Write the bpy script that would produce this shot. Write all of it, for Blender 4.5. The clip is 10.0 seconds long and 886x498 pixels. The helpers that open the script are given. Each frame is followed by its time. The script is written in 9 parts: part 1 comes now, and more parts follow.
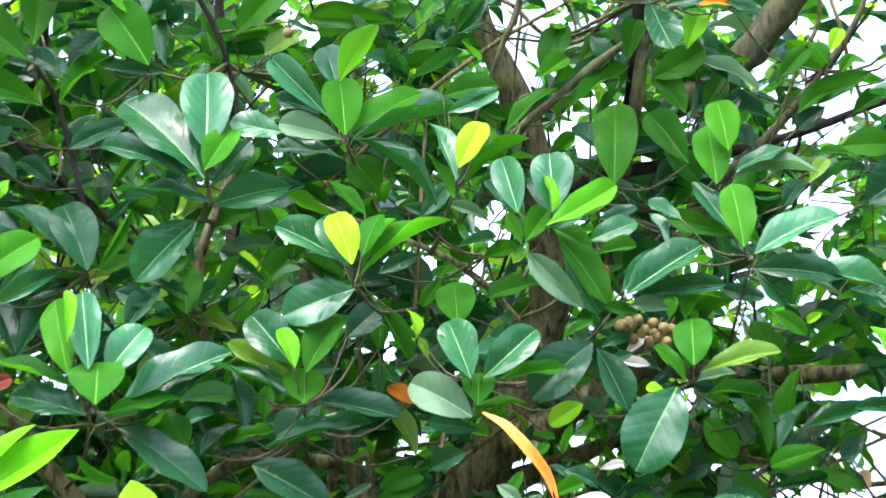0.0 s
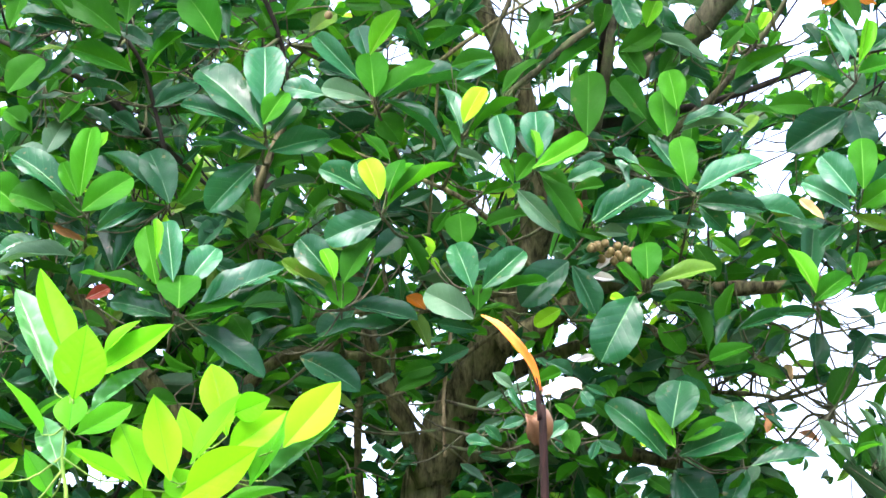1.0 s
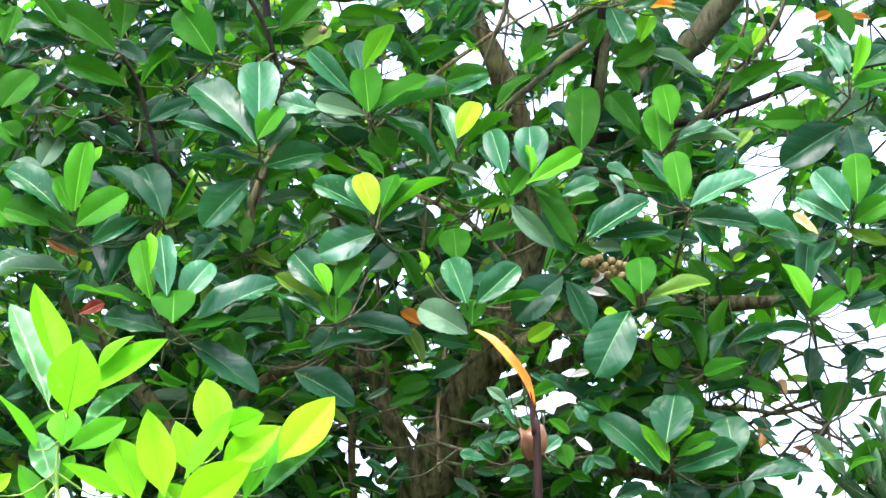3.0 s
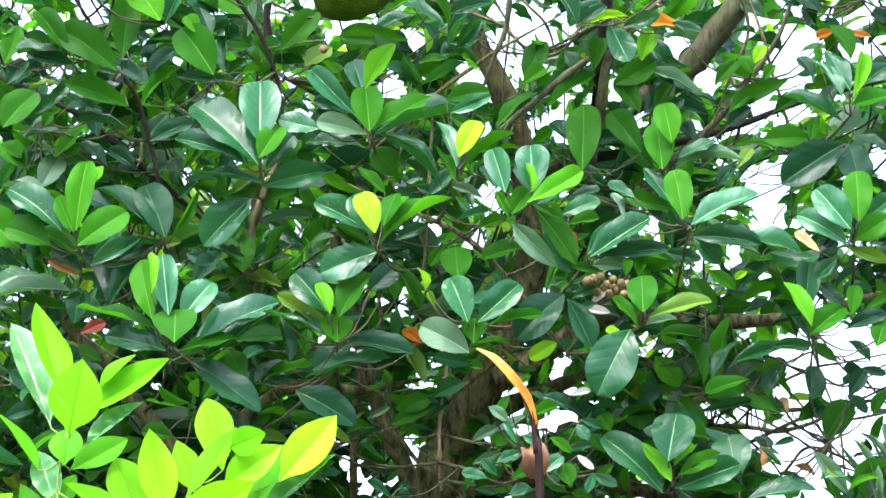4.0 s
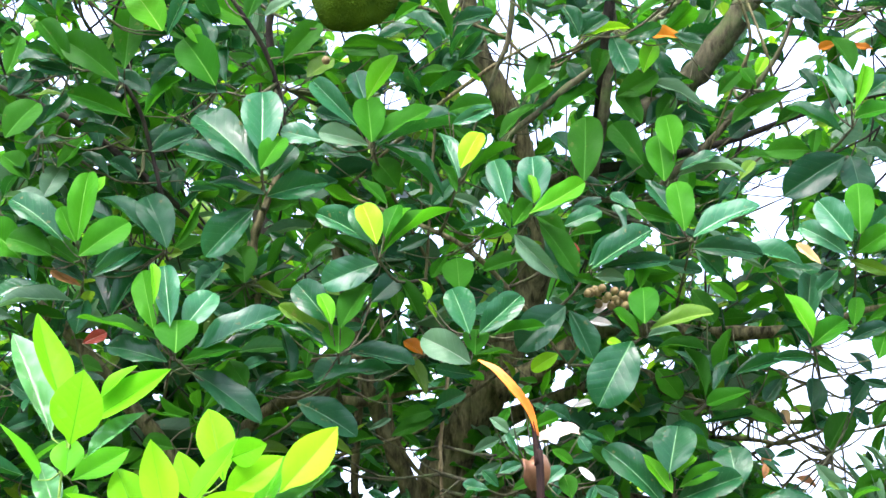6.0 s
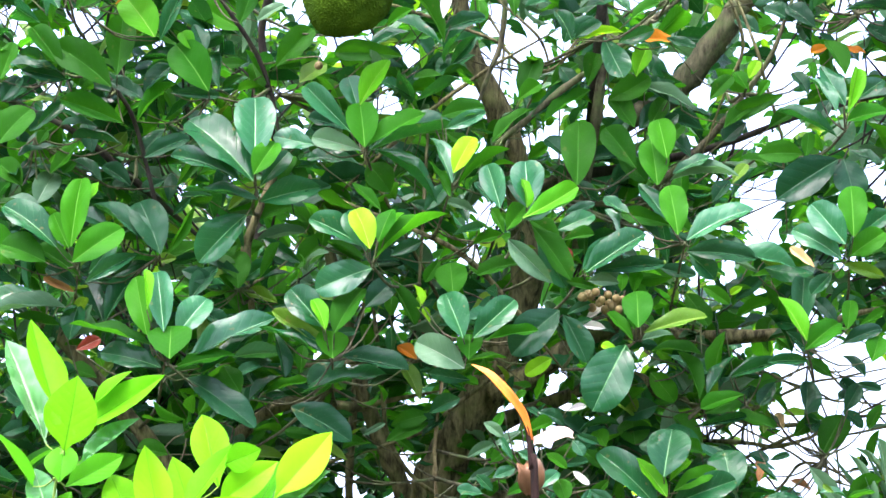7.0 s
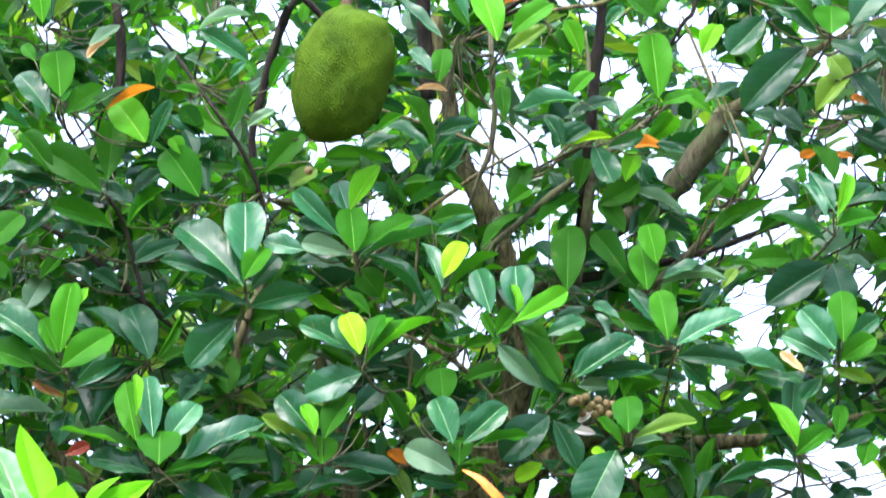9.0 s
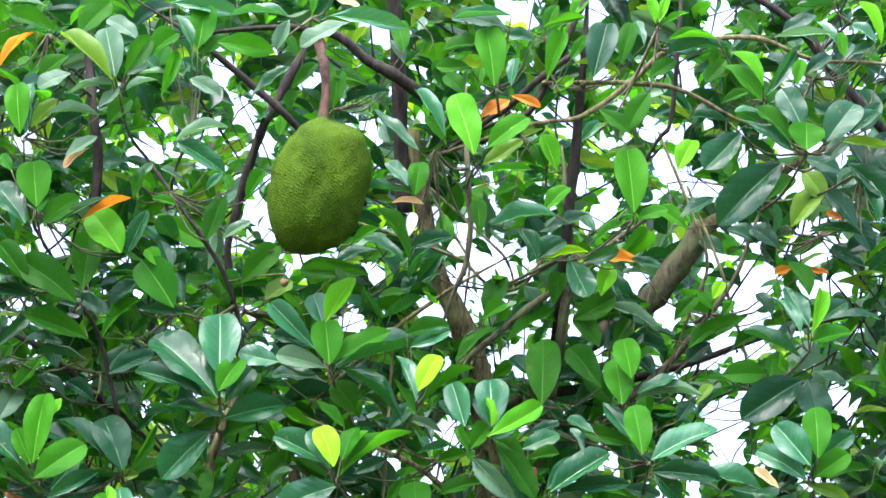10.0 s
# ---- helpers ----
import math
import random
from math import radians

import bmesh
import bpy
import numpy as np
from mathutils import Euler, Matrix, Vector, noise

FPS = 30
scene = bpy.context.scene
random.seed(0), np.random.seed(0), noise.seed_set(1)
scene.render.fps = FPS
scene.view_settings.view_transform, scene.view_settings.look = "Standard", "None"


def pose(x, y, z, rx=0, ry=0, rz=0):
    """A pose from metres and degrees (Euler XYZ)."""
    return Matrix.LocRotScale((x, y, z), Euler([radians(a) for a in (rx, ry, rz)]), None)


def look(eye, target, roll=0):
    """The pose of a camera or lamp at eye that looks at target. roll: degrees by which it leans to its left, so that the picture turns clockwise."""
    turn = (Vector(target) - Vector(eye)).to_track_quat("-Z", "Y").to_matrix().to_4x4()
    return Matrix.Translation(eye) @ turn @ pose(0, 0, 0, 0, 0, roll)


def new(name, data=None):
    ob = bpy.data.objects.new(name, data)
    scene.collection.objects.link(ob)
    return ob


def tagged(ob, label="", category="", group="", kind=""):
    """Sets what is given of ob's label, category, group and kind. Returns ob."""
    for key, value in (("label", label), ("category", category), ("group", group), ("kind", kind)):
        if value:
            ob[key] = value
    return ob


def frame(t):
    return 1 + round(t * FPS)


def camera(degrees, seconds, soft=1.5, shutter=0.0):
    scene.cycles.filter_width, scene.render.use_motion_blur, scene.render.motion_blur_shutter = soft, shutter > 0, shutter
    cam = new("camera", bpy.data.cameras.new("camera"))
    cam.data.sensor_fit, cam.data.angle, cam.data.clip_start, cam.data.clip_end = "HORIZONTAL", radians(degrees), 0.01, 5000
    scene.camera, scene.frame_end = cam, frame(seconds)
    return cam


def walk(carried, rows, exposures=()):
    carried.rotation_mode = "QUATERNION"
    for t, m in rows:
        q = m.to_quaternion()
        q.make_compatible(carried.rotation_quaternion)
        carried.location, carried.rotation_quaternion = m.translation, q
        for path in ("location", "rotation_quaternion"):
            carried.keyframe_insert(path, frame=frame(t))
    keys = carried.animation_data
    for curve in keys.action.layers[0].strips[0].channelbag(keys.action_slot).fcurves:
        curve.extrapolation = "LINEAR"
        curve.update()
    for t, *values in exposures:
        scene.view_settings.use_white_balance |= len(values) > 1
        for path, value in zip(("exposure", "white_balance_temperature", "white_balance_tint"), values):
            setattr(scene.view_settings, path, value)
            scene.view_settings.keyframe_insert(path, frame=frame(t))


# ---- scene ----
cam = camera(18.0, 10.0, soft=1.55, shutter=0.25)
walk(cam, [
    (0.0, pose(0.000, 1.211, 1.922, 104.603, 0.022, -0.169)),
    (0.1, pose(0.000, 0.999, 1.869, 104.440, -0.060, -0.147)),
    (0.2, pose(0.000, 0.805, 1.821, 104.282, -0.128, -0.127)),
    (0.3, pose(0.000, 0.626, 1.776, 104.130, -0.183, -0.108)),
    (0.4, pose(0.000, 0.471, 1.737, 103.982, -0.224, -0.090)),
    (0.5, pose(0.000, 0.326, 1.701, 103.840, -0.251, -0.074)),
    (0.6, pose(0.000, 0.200, 1.670, 103.703, -0.264, -0.059)),
    (0.7, pose(0.000, 0.102, 1.645, 103.571, -0.264, -0.046)),
    (0.8, pose(0.000, 0.041, 1.630, 103.445, -0.250, -0.034)),
    (0.9, pose(0.000, 0.010, 1.622, 103.324, -0.222, -0.024)),
    (1.0, pose(0.000, 0.000, 1.620, 103.208, -0.181, -0.015)),
    (1.5, pose(0.000, 0.000, 1.620, 103.014, -0.070, -0.017)),
    (2.0, pose(0.000, 0.000, 1.620, 103.288, -0.006, -0.029)),
    (3.5, pose(0.000, 0.000, 1.620, 103.630, -0.211, -0.170)),
    (4.0, pose(0.000, 0.000, 1.620, 103.896, -0.047, -0.079)),
    (4.5, pose(0.000, 0.000, 1.620, 104.000, 0.000, 0.000)),
    (5.0, pose(0.000, 0.000, 1.620, 104.055, -0.261, -0.045)),
    (5.5, pose(0.000, 0.000, 1.620, 104.087, -0.271, -0.050)),
    (7.0, pose(0.000, 0.000, 1.620, 104.223, 0.080, -0.149)),
    (7.5, pose(0.000, 0.000, 1.620, 104.253, -0.016, -0.181)),
    (8.0, pose(0.000, 0.000, 1.620, 104.262, -0.003, -0.156)),
    (8.5, pose(0.000, 0.000, 1.620, 104.295, -0.060, -0.118)),
    (8.6, pose(0.000, 0.000, 1.620, 104.388, -0.051, -0.128)),
    (8.7, pose(0.000, 0.000, 1.620, 104.736, -0.017, -0.166)),
    (8.8, pose(0.000, 0.000, 1.620, 105.304, 0.038, -0.229)),
    (8.9, pose(0.000, 0.000, 1.620, 105.861, 0.092, -0.290)),
    (9.0, pose(0.000, 0.000, 1.620, 106.374, 0.142, -0.346)),
    (9.1, pose(0.000, 0.000, 1.620, 106.777, 0.127, -0.421)),
    (9.2, pose(0.000, 0.000, 1.620, 107.206, 0.111, -0.500)),
    (9.3, pose(0.000, 0.000, 1.620, 107.565, 0.097, -0.566)),
    (9.4, pose(0.000, 0.000, 1.620, 107.820, 0.088, -0.613)),
    (9.5, pose(0.000, 0.000, 1.620, 108.001, 0.081, -0.647)),
    (9.6, pose(0.000, 0.000, 1.620, 108.180, 0.028, -0.728)),
    (9.7, pose(0.000, 0.000, 1.620, 108.296, -0.006, -0.780)),
    (9.8, pose(0.000, 0.000, 1.620, 108.412, -0.040, -0.833)),
    (9.9, pose(0.000, 0.000, 1.620, 108.551, -0.081, -0.896)),
    (10.0, pose(0.000, 0.000, 1.620, 108.690, -0.121, -0.959)),
], exposures=((0.0, 3.16, 6020, 26), (0.5, 3.20, 6020, 26), (1.5, 3.17, 6020, 26), (2.5, 3.11, 6020, 26), (8.5, 3.09, 6020, 26), (9.5, 2.88, 5900, 29),))


# world: bright overcast sky
SUN_AZ, SUN_EL = 205.0, 66.0
world = bpy.data.worlds.new("overcast_sky")
scene.world = world
world.use_nodes = True
wn, wl = world.node_tree.nodes, world.node_tree.links
sky = wn.new("ShaderNodeTexSky")
sky.sky_type = "NISHITA"
sky.sun_disc = False
sky.sun_elevation = radians(SUN_EL)
sky.sun_rotation = radians(SUN_AZ)
sky.air_density, sky.dust_density, sky.ozone_density = 1.0, 6.0, 1.0
veil = wn.new("ShaderNodeHueSaturation")
veil.inputs["Saturation"].default_value = 0.9
wl.new(sky.outputs[0], veil.inputs["Color"])
wl.new(veil.outputs[0], wn["Background"].inputs["Color"])
wn["Background"].inputs["Strength"].default_value = 0.15

sun_data = bpy.data.lights.new("sun", "SUN")
sun_data.energy, sun_data.angle, sun_data.color = 1.0, radians(75), (1.0, 0.97, 0.90)
sun = new("sun", sun_data)
sun.matrix_world = look((0, 0, 30), (5.1, 11.0, 30 - 27.2))


# ---- materials ----
def material(name):
    m = bpy.data.materials.new(name)
    m.use_nodes = True
    t = m.node_tree
    t.nodes.clear()
    return m, t.nodes, t.links


def node(nodes, kind, **values):
    n = nodes.new(kind)
    for key, value in values.items():
        n.inputs[key.replace("_", " ")].default_value = value
    return n


def maths(nodes, links, op, a, b=None, c=None):
    n = nodes.new("ShaderNodeMath")
    n.operation = op
    for i, v in enumerate((a, b, c)):
        if v is None:
            continue
        if isinstance(v, (int, float)):
            n.inputs[i].default_value = v
        else:
            links.new(v, n.inputs[i])
    return n.outputs[0]


def mix(nodes, links, fac, a, b):
    n = nodes.new("ShaderNodeMix")
    n.data_type = "RGBA"
    for i, v in ((0, fac), (6, a), (7, b)):
        if isinstance(v, (int, float)):
            n.inputs[i].default_value = v
        elif isinstance(v, tuple):
            n.inputs[i].default_value = (*v, 1.0)
        else:
            links.new(v, n.inputs[i])
    return n.outputs[2]


def leaf_material(name, low, high, vein, rough, through_part, through_tone, spots=0.0, vein_mix=0.75, gloss=0.2):
    """A leaf: colour between low and high from leaf to leaf, a pale midrib and side veins, fine mottling, and light let through."""
    m, n, l = material(name)
    uv = n.new("ShaderNodeUVMap")
    sep = n.new("ShaderNodeSeparateXYZ")
    l.new(uv.outputs[0], sep.inputs[0])
    across = maths(n, l, "ABSOLUTE", maths(n, l, "SUBTRACT", sep.outputs[0], 0.5))
    along = sep.outputs[1]
    half = maths(n, l, "MULTIPLY_ADD", along, -0.009, 0.012)
    mid = maths(n, l, "SMOOTH_MIN", maths(n, l, "MAXIMUM", maths(n, l, "SUBTRACT", 1.0, maths(n, l, "DIVIDE", across, half)), 0.0), 1.0, 0.1)
    mid = maths(n, l, "MINIMUM", maths(n, l, "MULTIPLY", mid, 2.2), 1.0)
    slant = maths(n, l, "MULTIPLY_ADD", across, -1.15, along)
    wave = maths(n, l, "ABSOLUTE", maths(n, l, "SINE", maths(n, l, "MULTIPLY", slant, 22.0)))
    side = maths(n, l, "MAXIMUM", maths(n, l, "MULTIPLY_ADD", wave, -7.0, 1.0), 0.0)
    side = maths(n, l, "MULTIPLY", side, 0.24)
    veins = maths(n, l, "MULTIPLY", maths(n, l, "MAXIMUM", mid, side), vein_mix)
    info = n.new("ShaderNodeObjectInfo")
    geo = n.new("ShaderNodeNewGeometry")
    rnd = maths(n, l, "FRACT", maths(n, l, "ADD", info.outputs["Random"], geo.outputs["Random Per Island"]))
    coarse = node(n, "ShaderNodeTexNoise", Scale=14.0, Detail=3.0)
    fine = node(n, "ShaderNodeTexNoise", Scale=160.0, Detail=2.0)
    place = n.new("ShaderNodeNewGeometry").outputs["Position"]
    l.new(place, coarse.inputs["Vector"])
    l.new(place, fine.inputs["Vector"])
    fac = maths(n, l, "MULTIPLY_ADD", maths(n, l, "SUBTRACT", coarse.outputs[0], 0.5), 0.9, rnd)
    fac = maths(n, l, "MULTIPLY_ADD", maths(n, l, "SUBTRACT", fine.outputs[0], 0.5), 0.6, fac)
    clamp = n.new("ShaderNodeClamp")
    l.new(fac, clamp.inputs[0])
    blade = mix(n, l, clamp.outputs[0], low, high)
    if spots:
        dots = node(n, "ShaderNodeTexNoise", Scale=48.0, Detail=2.0)
        l.new(place, dots.inputs["Vector"])
        hit = maths(n, l, "GREATER_THAN", dots.outputs[0], 0.70)
        blade = mix(n, l, maths(n, l, "MULTIPLY", hit, spots), blade, (0.16, 0.12, 0.04))
        specks = node(n, "ShaderNodeTexNoise", Scale=240.0, Detail=1.0)
        l.new(place, specks.inputs["Vector"])
        hit = maths(n, l, "GREATER_THAN", specks.outputs[0], 0.72)
        blade = mix(n, l, maths(n, l, "MULTIPLY", hit, spots * 0.35), blade, (0.26, 0.34, 0.18))
    colour = mix(n, l, veins, blade, vein)
    bsdf = node(n, "ShaderNodeBsdfPrincipled")
    l.new(colour, bsdf.inputs["Base Color"])
    l.new(maths(n, l, "MULTIPLY_ADD", coarse.outputs[0], 0.14, rough - 0.10), bsdf.inputs["Roughness"])
    bsdf.inputs["Specular IOR Level"].default_value = gloss
    bsdf.inputs["Specular Tint"].default_value = (0.92, 1.0, 0.98, 1.0)
    relief = maths(n, l, "MULTIPLY_ADD", fine.outputs[0], 0.25, maths(n, l, "MULTIPLY_ADD", maths(n, l, "MAXIMUM", mid, side), -0.5, maths(n, l, "MULTIPLY", wave, 0.34)))
    ripple = node(n, "ShaderNodeTexNoise", Scale=19.0, Detail=2.0)
    l.new(place, ripple.inputs["Vector"])
    relief = maths(n, l, "MULTIPLY_ADD", ripple.outputs[0], 3.6, relief)
    bump = node(n, "ShaderNodeBump", Strength=0.45, Distance=0.0020)
    l.new(relief, bump.inputs["Height"])
    l.new(bump.outputs[0], bsdf.inputs["Normal"])
    trans = n.new("ShaderNodeBsdfTranslucent")
    l.new(mix(n, l, veins, mix(n, l, 0.55, blade, through_tone), vein), trans.inputs["Color"])
    both = n.new("ShaderNodeMixShader")
    both.inputs[0].default_value = through_part
    l.new(bsdf.outputs[0], both.inputs[1])
    l.new(trans.outputs[0], both.inputs[2])
    out = n.new("ShaderNodeOutputMaterial")
    l.new(both.outputs[0], out.inputs["Surface"])
    return m


# base colours also carry shade (d), backlight (g, b) and sky sheen (p)
LEAF = {
    "d": leaf_material("leaf_dark", (0.005, 0.030, 0.013), (0.011, 0.056, 0.021), (0.06, 0.15, 0.06), 0.24, 0.18, (0.05, 0.36, 0.02), 0.3, 0.6, 0.13),
    "m": leaf_material("leaf_mature", (0.005, 0.042, 0.014), (0.012, 0.080, 0.024), (0.12, 0.32, 0.10), 0.19, 0.20, (0.06, 0.44, 0.018), 0.4, 0.62, 0.20),
    "g": leaf_material("leaf_green", (0.008, 0.058, 0.004), (0.019, 0.104, 0.006), (0.07, 0.25, 0.03), 0.50, 0.40, (0.085, 0.44, 0.004), 0.3, 0.6, 0.045),
    "b": leaf_material("leaf_fresh_backlit", (0.011, 0.096, 0.003), (0.028, 0.155, 0.005), (0.12, 0.34, 0.04), 0.48, 0.42, (0.095, 0.50, 0.003), 0.0, 0.65, 0.05),
    "y": leaf_material("leaf_young", (0.15, 0.44, 0.004), (0.24, 0.54, 0.005), (0.42, 0.62, 0.08), 0.46, 0.46, (0.42, 0.78, 0.003), 0.0, 0.6, 0.08),
    "v": leaf_material("leaf_vivid", (0.040, 0.225, 0.004), (0.078, 0.300, 0.005), (0.26, 0.46, 0.07), 0.48, 0.42, (0.17, 0.62, 0.003), 0.0, 0.65, 0.06),
    "p": leaf_material("leaf_sheen", (0.010, 0.076, 0.028), (0.024, 0.120, 0.045), (0.18, 0.42, 0.17), 0.23, 0.20, (0.10, 0.48, 0.04), 0.3, 0.62, 0.30),
    "u": leaf_material("leaf_underside", (0.036, 0.100, 0.046), (0.072, 0.160, 0.074), (0.20, 0.30, 0.18), 0.5, 0.25, (0.13, 0.38, 0.08), 0.3, 0.8, 0.22),
    "l": leaf_material("leaf_olive", (0.050, 0.130, 0.008), (0.095, 0.210, 0.010), (0.22, 0.36, 0.06), 0.46, 0.36, (0.22, 0.48, 0.01), 0.5),
    "o": leaf_material("leaf_orange", (0.46, 0.145, 0.005), (0.60, 0.225, 0.008), (0.62, 0.34, 0.10), 0.55, 0.40, (0.88, 0.36, 0.01), 0.4),
    "n": leaf_material("leaf_brown", (0.22, 0.10, 0.035), (0.34, 0.17, 0.06), (0.40, 0.25, 0.12), 0.6, 0.25, (0.5, 0.25, 0.08), 0.6),
    "r": leaf_material("leaf_red", (0.15, 0.020, 0.006), (0.24, 0.040, 0.012), (0.50, 0.35, 0.25), 0.5, 0.25, (0.35, 0.05, 0.012), 0.4),
    "t": leaf_material("leaf_tan", (0.52, 0.33, 0.13), (0.66, 0.46, 0.22), (0.60, 0.42, 0.24), 0.6, 0.3, (0.7, 0.5, 0.2), 0.5),
    "w": leaf_material("leaf_bleached", (0.60, 0.58, 0.52), (0.75, 0.73, 0.68), (0.6, 0.55, 0.45), 0.6, 0.3, (0.7, 0.68, 0.6), 0.2),
    "S": leaf_material("citrus_lime", (0.060, 0.28, 0.001), (0.104, 0.34, 0.001), (0.028, 0.16, 0.002), 0.46, 0.40, (0.24, 0.74, 0.002), 0.2, 0.6, 0.04),
    "Y": leaf_material("citrus_yellow", (0.100, 0.37, 0.001), (0.160, 0.42, 0.001), (0.06, 0.27, 0.002), 0.46, 0.40, (0.42, 0.80, 0.002), 0.2, 0.4, 0.05),
    "G": leaf_material("citrus_green", (0.026, 0.185, 0.002), (0.050, 0.26, 0.002), (0.014, 0.11, 0.004), 0.44, 0.38, (0.15, 0.66, 0.003), 0.2, 0.5, 0.07),
    "P": leaf_material("citrus_glossy", (0.026, 0.130, 0.030), (0.052, 0.185, 0.050), (0.20, 0.36, 0.14), 0.26, 0.22, (0.20, 0.60, 0.04), 0.0, 0.4, 0.34),
}


def bark_material(name, dark, light, moss):
    m, n, l = material(name)
    place = n.new("ShaderNodeNewGeometry").outputs["Position"]
    stretch = n.new("ShaderNodeMapping")
    stretch.inputs["Scale"].default_value = (1.0, 1.0, 0.22)
    l.new(place, stretch.inputs[0])
    grain = node(n, "ShaderNodeTexNoise", Scale=70.0, Detail=6.0, Roughness=0.7)
    l.new(stretch.outputs[0], grain.inputs["Vector"])
    patch = node(n, "ShaderNodeTexNoise", Scale=16.0, Detail=5.0, Roughness=0.65)
    l.new(place, patch.inputs["Vector"])
    ramp = n.new("ShaderNodeValToRGB")
    ramp.color_ramp.elements[0].position, ramp.color_ramp.elements[1].position = 0.39, 0.62
    l.new(grain.outputs[0], ramp.inputs[0])
    base = mix(n, l, ramp.outputs[0], dark, light)
    step = n.new("ShaderNodeMapRange")
    step.inputs[1].default_value, step.inputs[2].default_value = 0.48, 0.66
    l.new(patch.outputs[0], step.inputs[0])
    base = mix(n, l, maths(n, l, "MULTIPLY", step.outputs[0], 0.75), base, moss)
    bsdf = node(n, "ShaderNodeBsdfPrincipled", Roughness=0.88, Specular_IOR_Level=0.15)
    l.new(base, bsdf.inputs["Base Color"])
    bump = node(n, "ShaderNodeBump", Strength=0.8, Distance=0.006)
    l.new(grain.outputs[0], bump.inputs["Height"])
    l.new(bump.outputs[0], bsdf.inputs["Normal"])
    out = n.new("ShaderNodeOutputMaterial")
    l.new(bsdf.outputs[0], out.inputs["Surface"])
    return m


BARK = bark_material("bark_grey", (0.019, 0.018, 0.008), (0.148, 0.142, 0.066), (0.078, 0.098, 0.028))
# same bark with shade put into its colour, for inner and far wood
BARK_SHADED = bark_material("bark_shaded", (0.008, 0.007, 0.006), (0.030, 0.026, 0.021), (0.022, 0.027, 0.012))
TWIG = bark_material("twig_bark", (0.028, 0.028, 0.016), (0.105, 0.105, 0.060), (0.07, 0.11, 0.035))
VINE = bark_material("vine_bark", (0.10, 0.075, 0.035), (0.36, 0.29, 0.17), (0.20, 0.19, 0.08))
GREEN_STEM = bark_material("green_stem", (0.10, 0.20, 0.03), (0.20, 0.34, 0.06), (0.16, 0.30, 0.04))
STALK = bark_material("dead_stalk_skin", (0.005, 0.003, 0.002), (0.020, 0.009, 0.006), (0.012, 0.006, 0.004))


def plain_material(name, low, high, scale, rough, bump_scale=0.0, bump_depth=0.002, gloss=0.3):
    m, n, l = material(name)
    place = n.new("ShaderNodeNewGeometry").outputs["Position"]
    tex = node(n, "ShaderNodeTexNoise", Scale=scale, Detail=5.0, Roughness=0.6)
    l.new(place, tex.inputs["Vector"])
    ramp = n.new("ShaderNodeMapRange")
    ramp.inputs[1].default_value, ramp.inputs[2].default_value = 0.32, 0.68
    l.new(tex.outputs[0], ramp.inputs[0])
    bsdf = node(n, "ShaderNodeBsdfPrincipled", Roughness=rough, Specular_IOR_Level=gloss)
    l.new(mix(n, l, ramp.outputs[0], low, high), bsdf.inputs["Base Color"])
    if bump_scale:
        fine = node(n, "ShaderNodeTexNoise", Scale=bump_scale, Detail=3.0)
        l.new(place, fine.inputs["Vector"])
        bump = node(n, "ShaderNodeBump", Strength=0.6, Distance=bump_depth)
        l.new(fine.outputs[0], bump.inputs["Height"])
        l.new(bump.outputs[0], bsdf.inputs["Normal"])
    out = n.new("ShaderNodeOutputMaterial")
    l.new(bsdf.outputs[0], out.inputs["Surface"])
    return m


FRUIT_SKIN = plain_material("jackfruit_skin", (0.018, 0.046, 0.0008), (0.036, 0.079, 0.001), 13.0, 0.85, 300.0, 0.001, 0.08)
BERRY_SKIN = plain_material("tan_berry_skin", (0.115, 0.088, 0.032), (0.25, 0.198, 0.080), 60.0, 0.6, 500.0, 0.0008)
STRAP_SKIN = plain_material("orange_dry_blade", (0.38, 0.095, 0.0035), (0.50, 0.150, 0.007), 40.0, 0.5, 300.0, 0.001)
HUSK_SKIN = plain_material("pale_dry_husk", (0.34, 0.22, 0.15), (0.56, 0.44, 0.36), 30.0, 0.7, 200.0, 0.001)
EARTH = plain_material("leaf_litter_ground", (0.042, 0.036, 0.022), (0.075, 0.080, 0.036), 3.0, 0.95, 30.0, 0.03)


# ---- builders ----
def mesh_object(name, verts, faces, mat, smooth=True, uvs=None):
    me = bpy.data.meshes.new(name)
    me.from_pydata([tuple(v) for v in verts], [], [tuple(f) for f in faces])
    if uvs is not None:
        layer = me.uv_layers.new(name="UVMap")
        idx = np.zeros(len(me.loops), dtype=np.int32)
        me.loops.foreach_get("vertex_index", idx)
        layer.data.foreach_set("uv", np.asarray(uvs, dtype=np.float32)[idx].ravel())
    if smooth:
        me.polygons.foreach_set("use_smooth", [True] * len(me.polygons))
    for one in mat if isinstance(mat, (list, tuple)) else (mat,):
        me.materials.append(one)
    return new(name, me)


PLACE = {}


def put(ob, parent, m):
    """Set ob at the world pose m, under parent."""
    PLACE[ob.name] = m
    if parent is None:
        ob.matrix_basis = m
    else:
        ob.parent = parent
        ob.matrix_basis = PLACE[parent.name].inverted() @ m
    return ob


def thing(name, at, label, category, group=""):
    ob = new(name)
    ob.empty_display_size = 0.1
    put(ob, None, Matrix.Translation(at))
    return tagged(ob, label, category, group)


